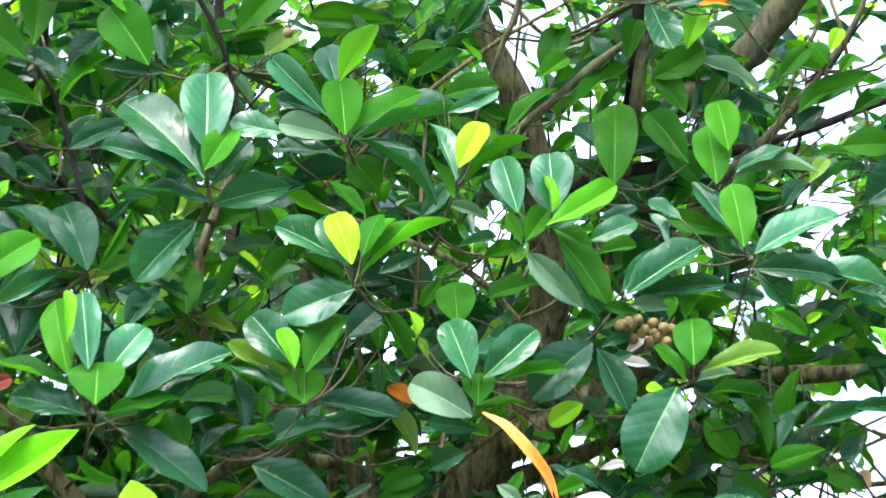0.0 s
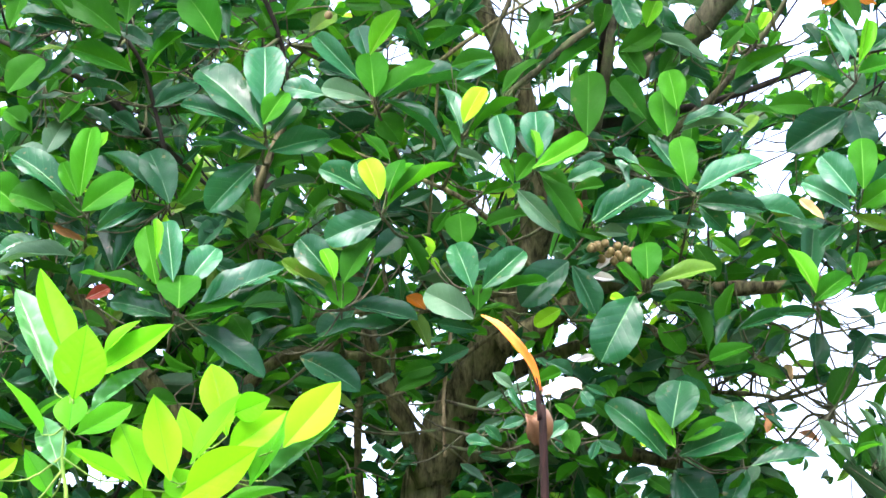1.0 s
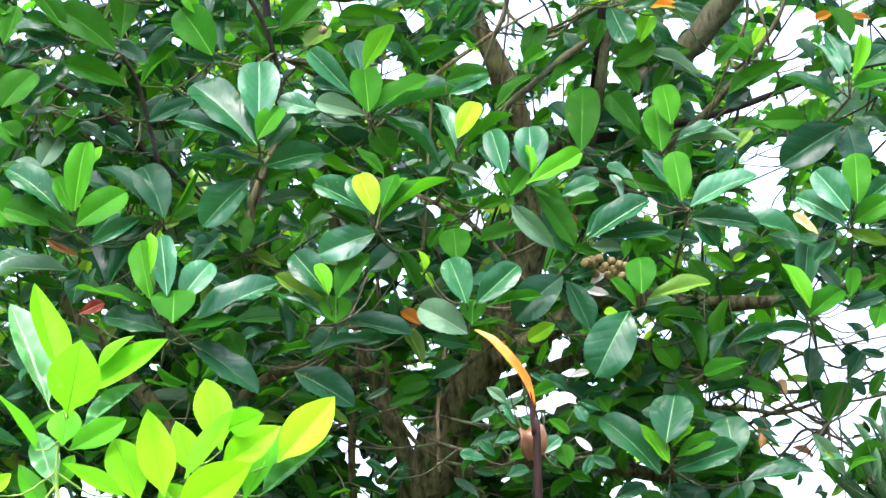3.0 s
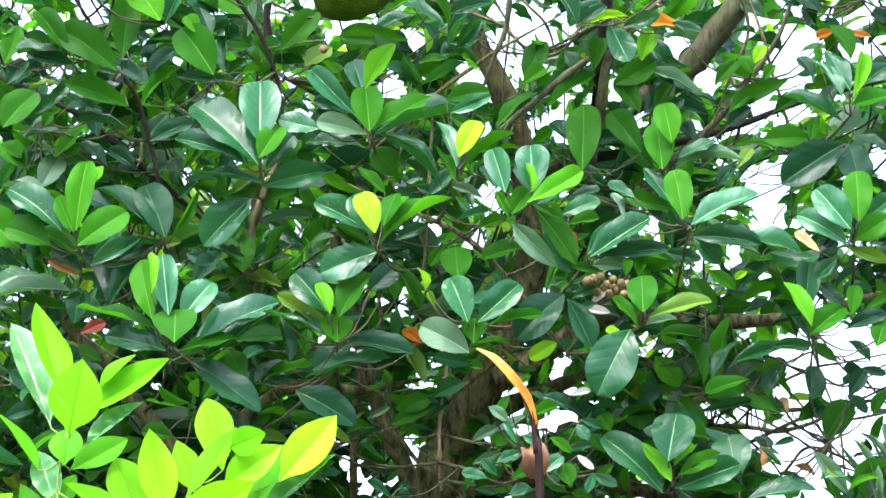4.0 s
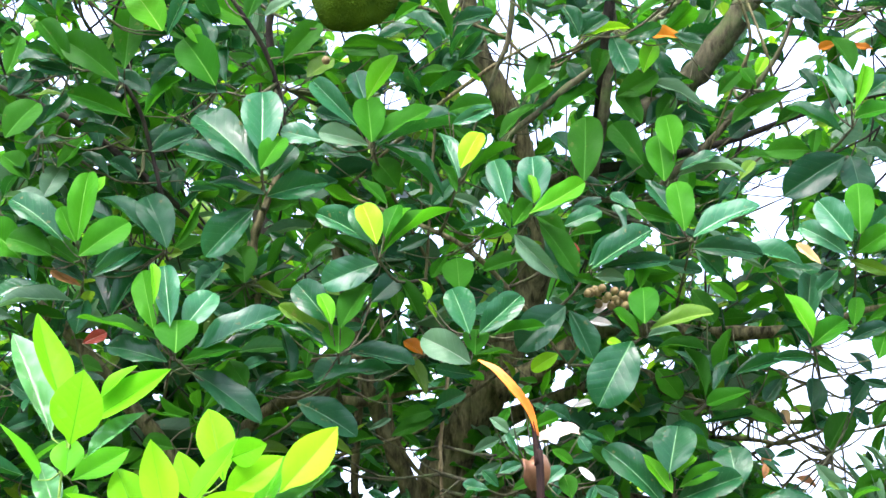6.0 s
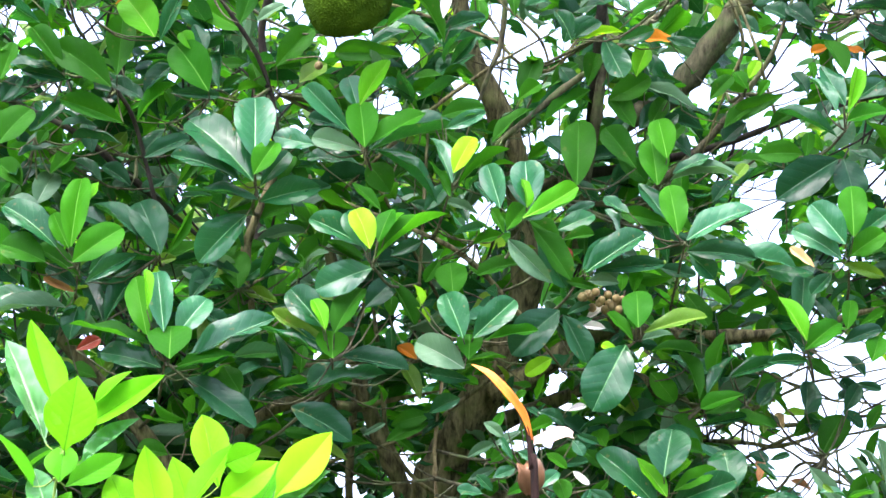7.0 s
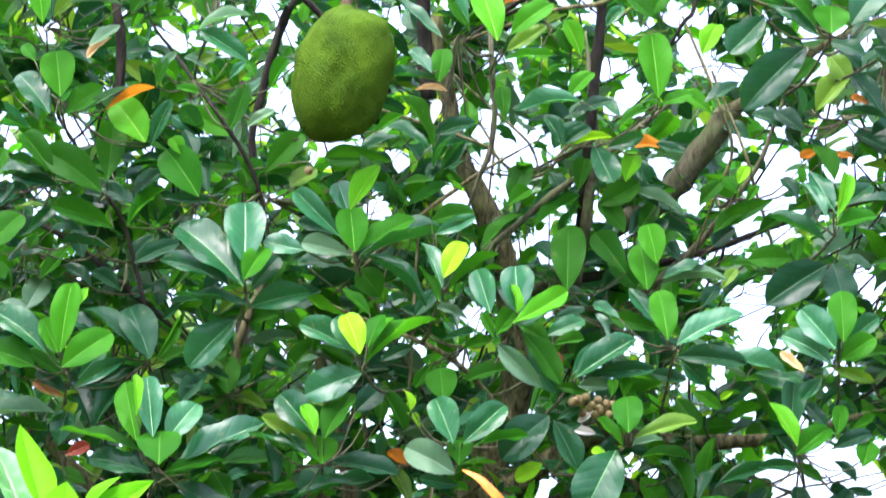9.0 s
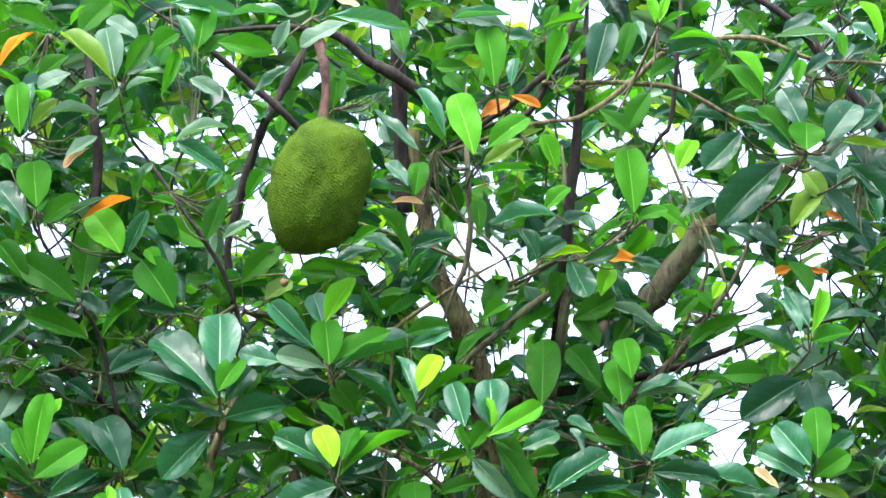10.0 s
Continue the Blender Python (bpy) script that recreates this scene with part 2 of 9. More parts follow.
def smooth_line(points, steps):
    """A rounded line through points (x, y, z, radius)."""
    pts = [np.array(p, dtype=float) for p in points]
    pts = [2 * pts[0] - pts[1]] + pts + [2 * pts[-1] - pts[-2]]
    line = []
    for i in range(1, len(pts) - 2):
        a, b, c, d = pts[i - 1:i + 3]
        for k in range(steps):
            t = k / steps
            line.append(0.5 * (2 * b + (c - a) * t + (2 * a - 5 * b + 4 * c - d) * t * t + (3 * b - a - 3 * c + d) * t ** 3))
    line.append(pts[-2])
    return np.array(line)


def tube_data(points, sides=8, steps=4, rough=0.0, knots=0.0, seed=0):
    line = smooth_line(points, steps)
    verts, faces = [], []
    for i, p in enumerate(line):
        q = line[min(i + 1, len(line) - 1)][:3] - line[max(i - 1, 0)][:3]
        d = Vector(q).normalized()
        s = d.cross(Vector((0.31, -0.9, 0.2))).normalized()
        u = d.cross(s)
        swell = 1 + knots * max(0.0, noise.noise(Vector((i * 0.9, seed, 0.5))))
        for k in range(sides):
            a = 2 * math.pi * k / sides
            r = max(p[3], 0.0008) * swell * (1 + rough * noise.noise(Vector((k * 1.7, i * 0.45, seed * 3.1))))
            verts.append(Vector(p[:3]) + (s * math.cos(a) + u * math.sin(a)) * r)
    for i in range(len(line) - 1):
        for k in range(sides):
            a, b = i * sides + k, i * sides + (k + 1) % sides
            faces.append((a, b, b + sides, a + sides))
    faces.append(tuple(range(sides))[::-1])
    faces.append(tuple(range(len(verts) - sides, len(verts))))
    return verts, faces


def tube(name, parent, points, mat, sides=8, steps=4, rough=0.0, knots=0.0, seed=0, label=""):
    verts, faces = tube_data(points, sides, steps, rough, knots, seed)
    o = Vector(points[0][:3])
    ob = mesh_object(name, [v - o for v in verts], faces, mat)
    put(ob, parent, Matrix.Translation(o))
    return tagged(ob, label)


def leaf_template(kind, rows, cols, curl, fold, wave, twist, seed, ribs=0.0):
    """A leaf of length 1 along y and width 1, its face up: vertices, faces and uv."""
    rng = random.Random(seed)
    lop = rng.uniform(-0.05, 0.05)
    verts, faces, uvs = [], [], []

    rise, fall, end = {"oval": (0.75, 1.0, 1.0), "ellipse": (0.46, 2.3, 0.56), "pointed": (0.54, 1.9, 0.85), "obovate": (0.58, 3.0, 0.58)}[kind]
    peak = max((q / 99) ** rise * (1 - (q / 99) ** fall) ** end for q in range(1, 99))

    def outline(x):
        if x < 0.06:
            return 0.03
        q = (x - 0.06) / 0.94
        return 0.5 * q ** rise * (1 - q ** fall) ** end / peak + 0.010 * (1 - q)

    for i in range(rows + 1):
        v = i / rows
        v = 1 - (1 - v) ** 1.45
        w = outline(min(v, 0.999)) if i < rows else 0.015
        for k in range(cols + 1):
            u = 2 * k / cols - 1
            u = math.copysign(abs(u) ** 1.6, u)
            edge = 1 + 0.03 * noise.noise(Vector((u * 2, v * 7, seed)))
            x = u * w * edge + lop * v * v
            y = v
            z = -curl * (v - 0.35) ** 2 + curl * 0.1225 + fold * w * (math.sqrt(u * u + 0.003) - 0.055) + 0.16 * fold * w * math.sin(math.pi * abs(u))
            z += 0.4 * wave * abs(u) ** 1.5 * math.sin(v * 12 + seed + (0.7 if u > 0 else 2.2)) * w
            z += ribs * math.sin(v * 34 + 3 * abs(u) + 2 * math.sin(v * 9)) * w * abs(u) ** 0.5 * (1 - u ** 4) * max(0.0, 1.2 - v)
            z += twist * u * w * (v - 0.3) - 0.14 * fold * (abs(u) * w) ** 2
            verts.append((x, y, z))
            uvs.append((0.5 + 0.5 * u * w, v))
    for i in range(rows):
        for k in range(cols):
            a = i * (cols + 1) + k
            faces.append((a, a + 1, a + cols + 2, a + cols + 1))
    return np.array(verts), faces, np.array(uvs)


SHAPES = [leaf_template(k, 14, 10, c, f, w, t, 11 + i) for i, (k, c, f, w, t) in enumerate((
    ("obovate", 0.20, 0.24, 0.10, 0.1), ("pointed", 0.28, 0.36, 0.10, 0.20), ("obovate", -0.12, 0.20, 0.14, -0.20), ("ellipse", 0.30, 0.24, 0.12, 0.20),
    ("obovate", 0.14, 0.42, 0.10, -0.12), ("ellipse", 0.20, 0.16, 0.18, 0.20), ("pointed", 0.30, 0.34, 0.10, -0.22), ("ellipse", -0.16, 0.26, 0.15, 0.20),
    ("ellipse", 0.24, 0.32, 0.14, 0.25), ("pointed", 0.12, 0.22, 0.16, -0.28), ("ellipse", 0.12, 0.30, 0.12, 0.08)))]
CITRUS = [leaf_template("oval", 16, 8, c, f, w, t, 31 + i) for i, (c, f, w, t) in enumerate((
    (0.05, 0.12, 0.03, 0.0), (0.12, 0.22, 0.03, 0.1), (-0.06, 0.16, 0.03, -0.1)))]
CITRUS.append(leaf_template("oval", 34, 8, 0.04, 0.26, 0.02, 0.05, 35, 0.10))
FILL = [leaf_template(k, 8, 4, c, f, w, t, 51 + i) for i, (k, c, f, w, t) in enumerate((
    ("pointed", 0.20, 0.24, 0.08, 0.0), ("ellipse", 0.38, 0.36, 0.06, 0.35), ("obovate", -0.16, 0.20, 0.12, -0.25), ("pointed", 0.50, 0.16, 0.14, 0.5),
    ("pointed", -0.22, 0.40, 0.08, 0.3), ("obovate", 0.30, 0.50, 0.10, -0.4)))]

LEAF_MESH = {}
FACING = Vector((0.0, -0.92, 0.39)).normalized()


def leaf_mesh(shapes, key, index, tone):
    if (key, index, tone) not in LEAF_MESH:
        v, f, uv = shapes[index]
        ob = mesh_object("leaf", v, f, LEAF[tone], uvs=uv)
        LEAF_MESH[key, index, tone] = ob.data
        bpy.data.objects.remove(ob)
    return LEAF_MESH[key, index, tone]


def leaf_pose(base, tip, width, roll):
    b, t = Vector(base), Vector(tip)
    y = t - b
    length = y.length
    y.normalize()
    z = (FACING - y * FACING.dot(y)).normalized()
    z = Matrix.Rotation(radians(roll), 3, y) @ z
    x = y.cross(z)
    m = Matrix((x * width, y * length, z * length)).transposed().to_4x4()
    m.translation = b
    return m


LEAF_COUNT = [0]


FORMS = {"o": (0, 2, 4), "e": (10, 5, 3, 8), "p": (1, 6, 9), "": (0, 1, 3, 4, 5, 6, 7, 8, 9)}


def leaf(parent, base, tip, width, tone, roll=0.0, form=""):
    """One leaf from its stalk at base to its tip; roll turns it about its midrib; form: obovate, elliptic or pointed."""
    LEAF_COUNT[0] += 1
    citrus = tone in "SYGP"
    shapes = CITRUS if citrus else SHAPES
    pick = LEAF_COUNT[0] * 7 % 3 if citrus else FORMS[form][LEAF_COUNT[0] % len(FORMS[form])]
    if tone == "P":
        pick = 3
    ob = new("leaf", leaf_mesh(shapes, "citrus" if citrus else "jack", pick, tone))
    put(ob, parent, leaf_pose(base, tip, width, roll))
    if tone in "onrtw":
        tagged(ob, {"o": "orange withered leaf", "n": "brown dry leaf", "r": "reddish dying leaf", "t": "tan dry leaf", "w": "bleached pale dead leaf"}[tone])
    elif tone in "yvp":
        tagged(ob, "yellow-green young leaf or pale leaf with painted sheen")
    return ob


def sprig(parent, points, mat=None, stalks=()):
    """A twig through points (x, y, z, radius), with the short stalks that carry its leaves."""
    verts, faces = tube_data(points, 6, 3, 0.3, 0.5, len(PLACE))
    line = smooth_line(points, 4)
    for i, foot in enumerate(stalks):
        foot = np.array(foot)
        gone = np.linalg.norm(line[:, :3] - foot, axis=1) + 0.15 * np.arange(len(line)) / len(line)
        p = line[gone.argmin(), :3]
        reach = np.linalg.norm(p - foot)
        mid = (p + foot) / 2 + np.array((0.0, 0.18 * reach, -0.12 * reach))
        v, f = tube_data([(*p, 0.0014 + 0.008 * reach), (*mid, 0.0013 + 0.004 * reach), (*foot, 0.0012)], 5, 3, 0.2, 0.2, i)
        faces += [tuple(a + len(verts) for a in one) for one in f]
        verts += v
    o = Vector(points[0][:3])
    ob = mesh_object("sprig", [v - o for v in verts], faces, mat or TWIG)
    return put(ob, parent, Matrix.Translation(o))


GAPS = []
CLEAR = []


def gap(x, z, r):
    """An opening in the crown towards the sky, at the crown's front."""
    GAPS.append((x, z, r))


def clear(x, z, r):
    """A place at the crown's front where the limbs stand free of leaves."""
    CLEAR.append((x, z, r))


# ---- ground ----
gv, gf = [], []
for i in range(41):
    for j in range(41):
        gx, gy = ((i - 20) / 20) ** 3 * 900, ((j - 20) / 20) ** 3 * 900 + 4
        gv.append((gx, gy, 0.05 * noise.noise(Vector((gx * 0.7, gy * 0.7, 0))) - 0.03))
for i in range(40):
    for j in range(40):
        a = i * 41 + j
        gf.append((a, a + 41, a + 42, a + 1))
tagged(mesh_object("ground", gv, gf, EARTH), "earth and leaf litter under the trees", "ground", kind="structure")

# ---- the jackfruit tree ----
tree = thing("jackfruit_tree", (-0.080, 6.398, 0.000), "jackfruit tree with glossy dark green leaves and grey bark", "tree")
tube("trunk", tree, [(-0.080, 6.398, -0.050, 0.1300), (-0.070, 6.398, 0.250, 0.1000), (-0.030, 6.398, 1.300, 0.0850), (-0.044, 6.378, 2.453, 0.0620), (-0.018, 6.344, 2.591, 0.0542), (0.036, 6.306, 2.741, 0.0478), (0.098, 6.278, 2.854, 0.0439), (0.165, 6.247, 2.979, 0.0374), (0.212, 6.212, 3.117, 0.0361), (0.201, 6.172, 3.280, 0.0323), (0.169, 6.134, 3.430, 0.0323), (0.124, 6.106, 3.543, 0.0258), (0.085, 6.087, 3.618, 0.0207), (0.053, 6.053, 3.756, 0.0181), (0.021, 6.006, 3.944, 0.0155)], BARK, 20, 5, 0.22, 0.35, 1)
tube("limb", tree, [(-0.041, 6.323, 2.549, 0.0218), (-0.072, 6.298, 2.649, 0.0206), (-0.110, 6.276, 2.736, 0.0193), (-0.149, 6.255, 2.823, 0.0173), (-0.175, 6.233, 2.911, 0.0148), (-0.211, 6.196, 3.060, 0.0154), (-0.249, 6.158, 3.210, 0.0116), (-0.288, 6.171, 3.360, 0.0035)], BARK, 14, 5, 0.22, 0.35, 2)
tube("limb", tree, [(-0.190, 6.524, 2.486, 0.0092), (-0.201, 6.476, 2.678, 0.0099), (-0.190, 6.428, 2.870, 0.0092), (-0.177, 6.393, 3.011, 0.0066), (-0.163, 6.405, 3.166, 0.0020)], BARK, 8, 5, 0.22, 0.35, 3)
tube("limb", tree, [(0.123, 6.226, 2.857, 0.0333), (0.225, 6.213, 2.906, 0.0256), (0.354, 6.193, 2.987, 0.0192), (0.482, 6.192, 2.993, 0.0167), (0.610, 6.194, 2.984, 0.0154), (0.751, 6.193, 2.987, 0.0141), (0.840, 6.190, 3.000, 0.0102), (0.943, 6.182, 3.031, 0.0064), (1.095, 6.221, 3.077, 0.0019)], BARK, 14, 5, 0.22, 0.35, 4)
tube("limb", tree, [(0.047, 6.349, 2.775, 0.0260), (0.281, 6.327, 2.864, 0.0143), (0.437, 6.314, 2.917, 0.0156), (0.528, 6.324, 2.876, 0.0143), (0.658, 6.335, 2.832, 0.0085), (0.801, 6.341, 2.807, 0.0052), (1.020, 6.335, 2.832, 0.0033), (1.179, 6.380, 2.850, 0.0012)], BARK, 14, 5, 0.22, 0.35, 5)
tube("limb", tree, [(-0.005, 6.337, 2.616, 0.0297), (0.150, 6.332, 2.639, 0.0168), (0.330, 6.332, 2.639, 0.0155), (0.511, 6.339, 2.610, 0.0142), (0.653, 6.350, 2.566, 0.0129), (0.795, 6.370, 2.484, 0.0103), (0.933, 6.440, 2.406, 0.0031)], BARK, 14, 5, 0.22, 0.35, 6)
tube("limb", tree, [(0.190, 6.214, 3.318, 0.0160), (0.333, 6.195, 3.394, 0.0192), (0.450, 6.170, 3.495, 0.0245), (0.541, 6.157, 3.545, 0.0277), (0.613, 6.138, 3.621, 0.0288), (0.671, 6.119, 3.697, 0.0277), (0.704, 6.106, 3.750, 0.0256)], TWIG, 14, 5, 0.22, 0.35, 7)
tube("limb", tree, [(0.328, 6.105, 3.341, 0.0115), (0.482, 6.099, 3.366, 0.0102), (0.661, 6.088, 3.410, 0.0083), (0.815, 6.074, 3.466, 0.0070), (1.007, 6.061, 3.515, 0.0058), (1.161, 6.102, 3.555, 0.0017)], BARK_SHADED, 8, 5, 0.22, 0.35, 8)
tube("branch", tree, [(0.343, 6.199, 3.157, 0.0071), (0.503, 6.063, 3.303, 0.0089), (0.618, 6.037, 3.408, 0.0076), (0.694, 6.014, 3.500, 0.0070), (0.757, 5.992, 3.587, 0.0057), (0.795, 5.968, 3.685, 0.0044), (0.852, 5.981, 3.831, 0.0013)], TWIG, 8, 5, 0.22, 0.35, 9)
tube("limb", tree, [(0.710, 6.222, 3.781, 0.0172), (0.816, 6.208, 3.838, 0.0146), (0.909, 6.188, 3.916, 0.0093), (1.002, 6.176, 3.967, 0.0060), (1.141, 6.206, 4.044, 0.0018)], BARK, 14, 5, 0.22, 0.35, 10)
tube("limb", tree, [(-0.577, 6.238, 2.600, 0.0165), (-0.488, 6.210, 2.711, 0.0152), (-0.418, 6.194, 2.779, 0.0146), (-0.335, 6.181, 2.830, 0.0140), (-0.234, 6.182, 2.825, 0.0127), (-0.170, 6.183, 2.820, 0.0102), (-0.107, 6.180, 2.835, 0.0057), (0.049, 6.221, 2.871, 0.0017)], BARK, 14, 5, 0.22, 0.35, 11)
tube("limb", tree, [(-0.907, 6.130, 3.032, 0.0127), (-0.831, 6.147, 2.964, 0.0165), (-0.742, 6.174, 2.859, 0.0165), (-0.628, 6.206, 2.730, 0.0178), (-0.513, 6.244, 2.576, 0.0216), (-0.285, 6.281, 2.428, 0.0254), (-0.152, 6.353, 2.342, 0.0076)], BARK, 14, 5, 0.22, 0.35, 12)
tube("branch", tree, [(-0.211, 5.923, 3.233, 0.0039), (-0.017, 5.848, 3.132, 0.0049), (0.056, 5.857, 3.094, 0.0061), (0.117, 5.871, 3.041, 0.0055), (0.190, 5.891, 2.958, 0.0049), (0.294, 5.971, 2.840, 0.0015)], BARK, 8, 5, 0.22, 0.35, 13)
tube("limb", tree, [(0.008, 5.911, 3.706, 0.0164), (0.001, 5.884, 3.816, 0.0164), (-0.005, 5.850, 3.950, 0.0158), (-0.011, 5.823, 4.060, 0.0151), (-0.024, 5.792, 4.183, 0.0164), (-0.055, 5.749, 4.354, 0.0126), (-0.084, 5.761, 4.507, 0.0038)], BARK_SHADED, 14, 5, 0.22, 0.35, 15)
tube("branch", tree, [(0.188, 5.888, 3.867, 0.0093), (-0.005, 5.763, 3.969, 0.0117), (-0.073, 5.754, 4.005, 0.0112), (-0.142, 5.740, 4.059, 0.0099), (-0.229, 5.736, 4.077, 0.0072), (-0.378, 5.737, 4.071, 0.0045), (-0.538, 5.789, 4.065, 0.0014)], BARK_SHADED, 14, 5, 0.22, 0.35, 16)
tube("branch", tree, [(-0.078, 5.904, 3.721, 0.0065), (-0.241, 5.768, 3.865, 0.0081), (-0.315, 5.752, 3.931, 0.0081), (-0.396, 5.735, 3.997, 0.0068), (-0.476, 5.720, 4.057, 0.0050), (-0.603, 5.747, 4.152, 0.0015)], BARK_SHADED, 8, 5, 0.22, 0.35, 17)
tube("branch", tree, [(-0.206, 5.905, 4.129, 0.0076), (-0.290, 5.855, 3.932, 0.0095), (-0.330, 5.878, 3.838, 0.0101), (-0.366, 5.909, 3.712, 0.0101), (-0.386, 5.932, 3.620, 0.0082), (-0.371, 5.966, 3.486, 0.0076), (-0.353, 6.054, 3.331, 0.0023)], BARK_SHADED, 8, 5, 0.22, 0.35, 18)
tube("branch", tree, [(-0.725, 5.950, 4.156, 0.0091), (-0.698, 5.903, 3.944, 0.0114), (-0.685, 5.928, 3.846, 0.0121), (-0.691, 5.958, 3.722, 0.0108), (-0.704, 5.992, 3.587, 0.0102), (-0.718, 6.081, 3.432, 0.0030)], BARK_SHADED, 8, 5, 0.22, 0.35, 19)
tube("branch", tree, [(-0.568, 5.880, 3.817, 0.0040), (-0.452, 5.825, 3.636, 0.0050), (-0.389, 5.849, 3.540, 0.0050), (-0.358, 5.870, 3.456, 0.0043), (-0.340, 5.894, 3.359, 0.0037), (-0.310, 5.982, 3.207, 0.0012)], BARK_SHADED, 8, 5, 0.22, 0.35, 20)
tube("branch", tree, [(-0.817, 5.918, 3.664, 0.0035), (-0.706, 5.864, 3.480, 0.0043), (-0.662, 5.882, 3.407, 0.0050), (-0.631, 5.909, 3.299, 0.0050), (-0.613, 5.927, 3.227, 0.0043), (-0.574, 6.015, 3.076, 0.0013)], BARK_SHADED, 8, 5, 0.22, 0.35, 21)
tube("branch", tree, [(-1.053, 6.052, 3.543, 0.0050), (-0.862, 5.978, 3.437, 0.0063), (-0.774, 5.990, 3.388, 0.0076), (-0.686, 6.009, 3.314, 0.0088), (-0.610, 6.024, 3.253, 0.0076), (-0.487, 6.099, 3.154, 0.0023)], BARK_SHADED, 8, 5, 0.22, 0.35, 22)
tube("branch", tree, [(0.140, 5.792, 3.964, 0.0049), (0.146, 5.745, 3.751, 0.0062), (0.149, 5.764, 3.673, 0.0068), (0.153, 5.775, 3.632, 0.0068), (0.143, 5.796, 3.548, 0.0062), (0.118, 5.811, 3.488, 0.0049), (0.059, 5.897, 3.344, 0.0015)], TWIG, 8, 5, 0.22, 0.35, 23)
tube("branch", tree, [(0.350, 6.026, 3.440, 0.0100), (0.370, 5.873, 3.653, 0.0125), (0.383, 5.839, 3.786, 0.0125), (0.395, 5.812, 3.895, 0.0100), (0.408, 5.773, 4.053, 0.0075), (0.420, 5.784, 4.208, 0.0023)], BARK_SHADED, 8, 5, 0.22, 0.35, 24)
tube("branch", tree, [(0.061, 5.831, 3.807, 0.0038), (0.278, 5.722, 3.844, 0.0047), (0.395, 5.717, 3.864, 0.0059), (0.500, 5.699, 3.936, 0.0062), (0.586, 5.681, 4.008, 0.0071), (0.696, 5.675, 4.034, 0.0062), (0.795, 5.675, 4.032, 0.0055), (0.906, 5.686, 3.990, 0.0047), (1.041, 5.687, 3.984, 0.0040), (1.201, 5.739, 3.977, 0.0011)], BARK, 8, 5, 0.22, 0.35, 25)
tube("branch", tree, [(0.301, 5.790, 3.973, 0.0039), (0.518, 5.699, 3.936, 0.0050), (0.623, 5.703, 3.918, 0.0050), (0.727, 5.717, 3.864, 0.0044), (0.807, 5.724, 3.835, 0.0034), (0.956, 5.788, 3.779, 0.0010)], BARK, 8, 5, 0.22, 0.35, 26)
tube("branch", tree, [(0.626, 5.860, 4.311, 0.0060), (0.802, 5.792, 4.183, 0.0075), (0.903, 5.810, 4.109, 0.0096), (0.991, 5.838, 3.999, 0.0107), (1.079, 5.862, 3.901, 0.0107), (1.184, 5.941, 3.785, 0.0032)], BARK_SHADED, 8, 5, 0.22, 0.35, 27)
tube("branch", tree, [(0.477, 5.809, 4.309, 0.0056), (0.389, 5.758, 4.114, 0.0070), (0.345, 5.782, 4.017, 0.0075), (0.283, 5.809, 3.907, 0.0070), (0.208, 5.815, 3.883, 0.0050), (0.056, 5.877, 3.834, 0.0015)], BARK_SHADED, 8, 5, 0.22, 0.35, 28)
tube("branch", tree, [(0.479, 5.805, 4.118, 0.0060), (0.318, 5.741, 3.973, 0.0074), (0.237, 5.759, 3.901, 0.0074), (0.181, 5.768, 3.865, 0.0056), (0.048, 5.840, 3.779, 0.0017)], BARK_SHADED, 8, 5, 0.22, 0.35, 29)
tube("branch", tree, [(0.641, 5.811, 4.302, 0.0040), (0.620, 5.764, 4.089, 0.0050), (0.601, 5.812, 3.895, 0.0050), (0.570, 5.824, 3.847, 0.0044), (0.485, 5.907, 3.715, 0.0013)], BARK_SHADED, 8, 5, 0.22, 0.35, 30)
tube("branch", tree, [(0.009, 6.073, 3.044, 0.0035), (-0.104, 5.927, 3.227, 0.0043), (-0.141, 5.912, 3.287, 0.0050), (-0.154, 5.900, 3.335, 0.0043), (-0.193, 5.913, 3.486, 0.0013)], BARK, 8, 5, 0.22, 0.35, 31)
tube("branch", tree, [(-0.038, 6.031, 3.211, 0.0045), (0.131, 5.897, 3.347, 0.0056), (0.206, 5.882, 3.407, 0.0068), (0.280, 5.867, 3.468, 0.0074), (0.367, 5.852, 3.528, 0.0074), (0.454, 5.834, 3.600, 0.0062), (0.575, 5.859, 3.701, 0.0019)], TWIG, 8, 5, 0.22, 0.35, 32)
tube("branch", tree, [(0.315, 6.149, 3.152, 0.0091), (0.348, 5.996, 3.363, 0.0113), (0.367, 5.966, 3.486, 0.0126), (0.379, 5.932, 3.620, 0.0101), (0.373, 5.908, 3.718, 0.0076), (0.363, 5.919, 3.873, 0.0023)], TWIG, 8, 5, 0.22, 0.35, 33)
tube("branch", tree, [(-0.206, 6.014, 3.279, 0.0035), (-0.030, 5.882, 3.407, 0.0043), (0.069, 5.864, 3.480, 0.0043), (0.144, 5.852, 3.528, 0.0037), (0.277, 5.881, 3.614, 0.0012)], BARK, 8, 5, 0.22, 0.35, 34)
tube("branch", tree, [(-0.102, 5.961, 3.700, 0.0030), (0.095, 5.885, 3.604, 0.0038), (0.145, 5.891, 3.580, 0.0038), (0.183, 5.900, 3.543, 0.0038), (0.233, 5.905, 3.522, 0.0038), (0.276, 5.901, 3.537, 0.0038), (0.308, 5.891, 3.580, 0.0038), (0.401, 5.909, 3.706, 0.0012)], BARK, 8, 5, 0.22, 0.35, 35)
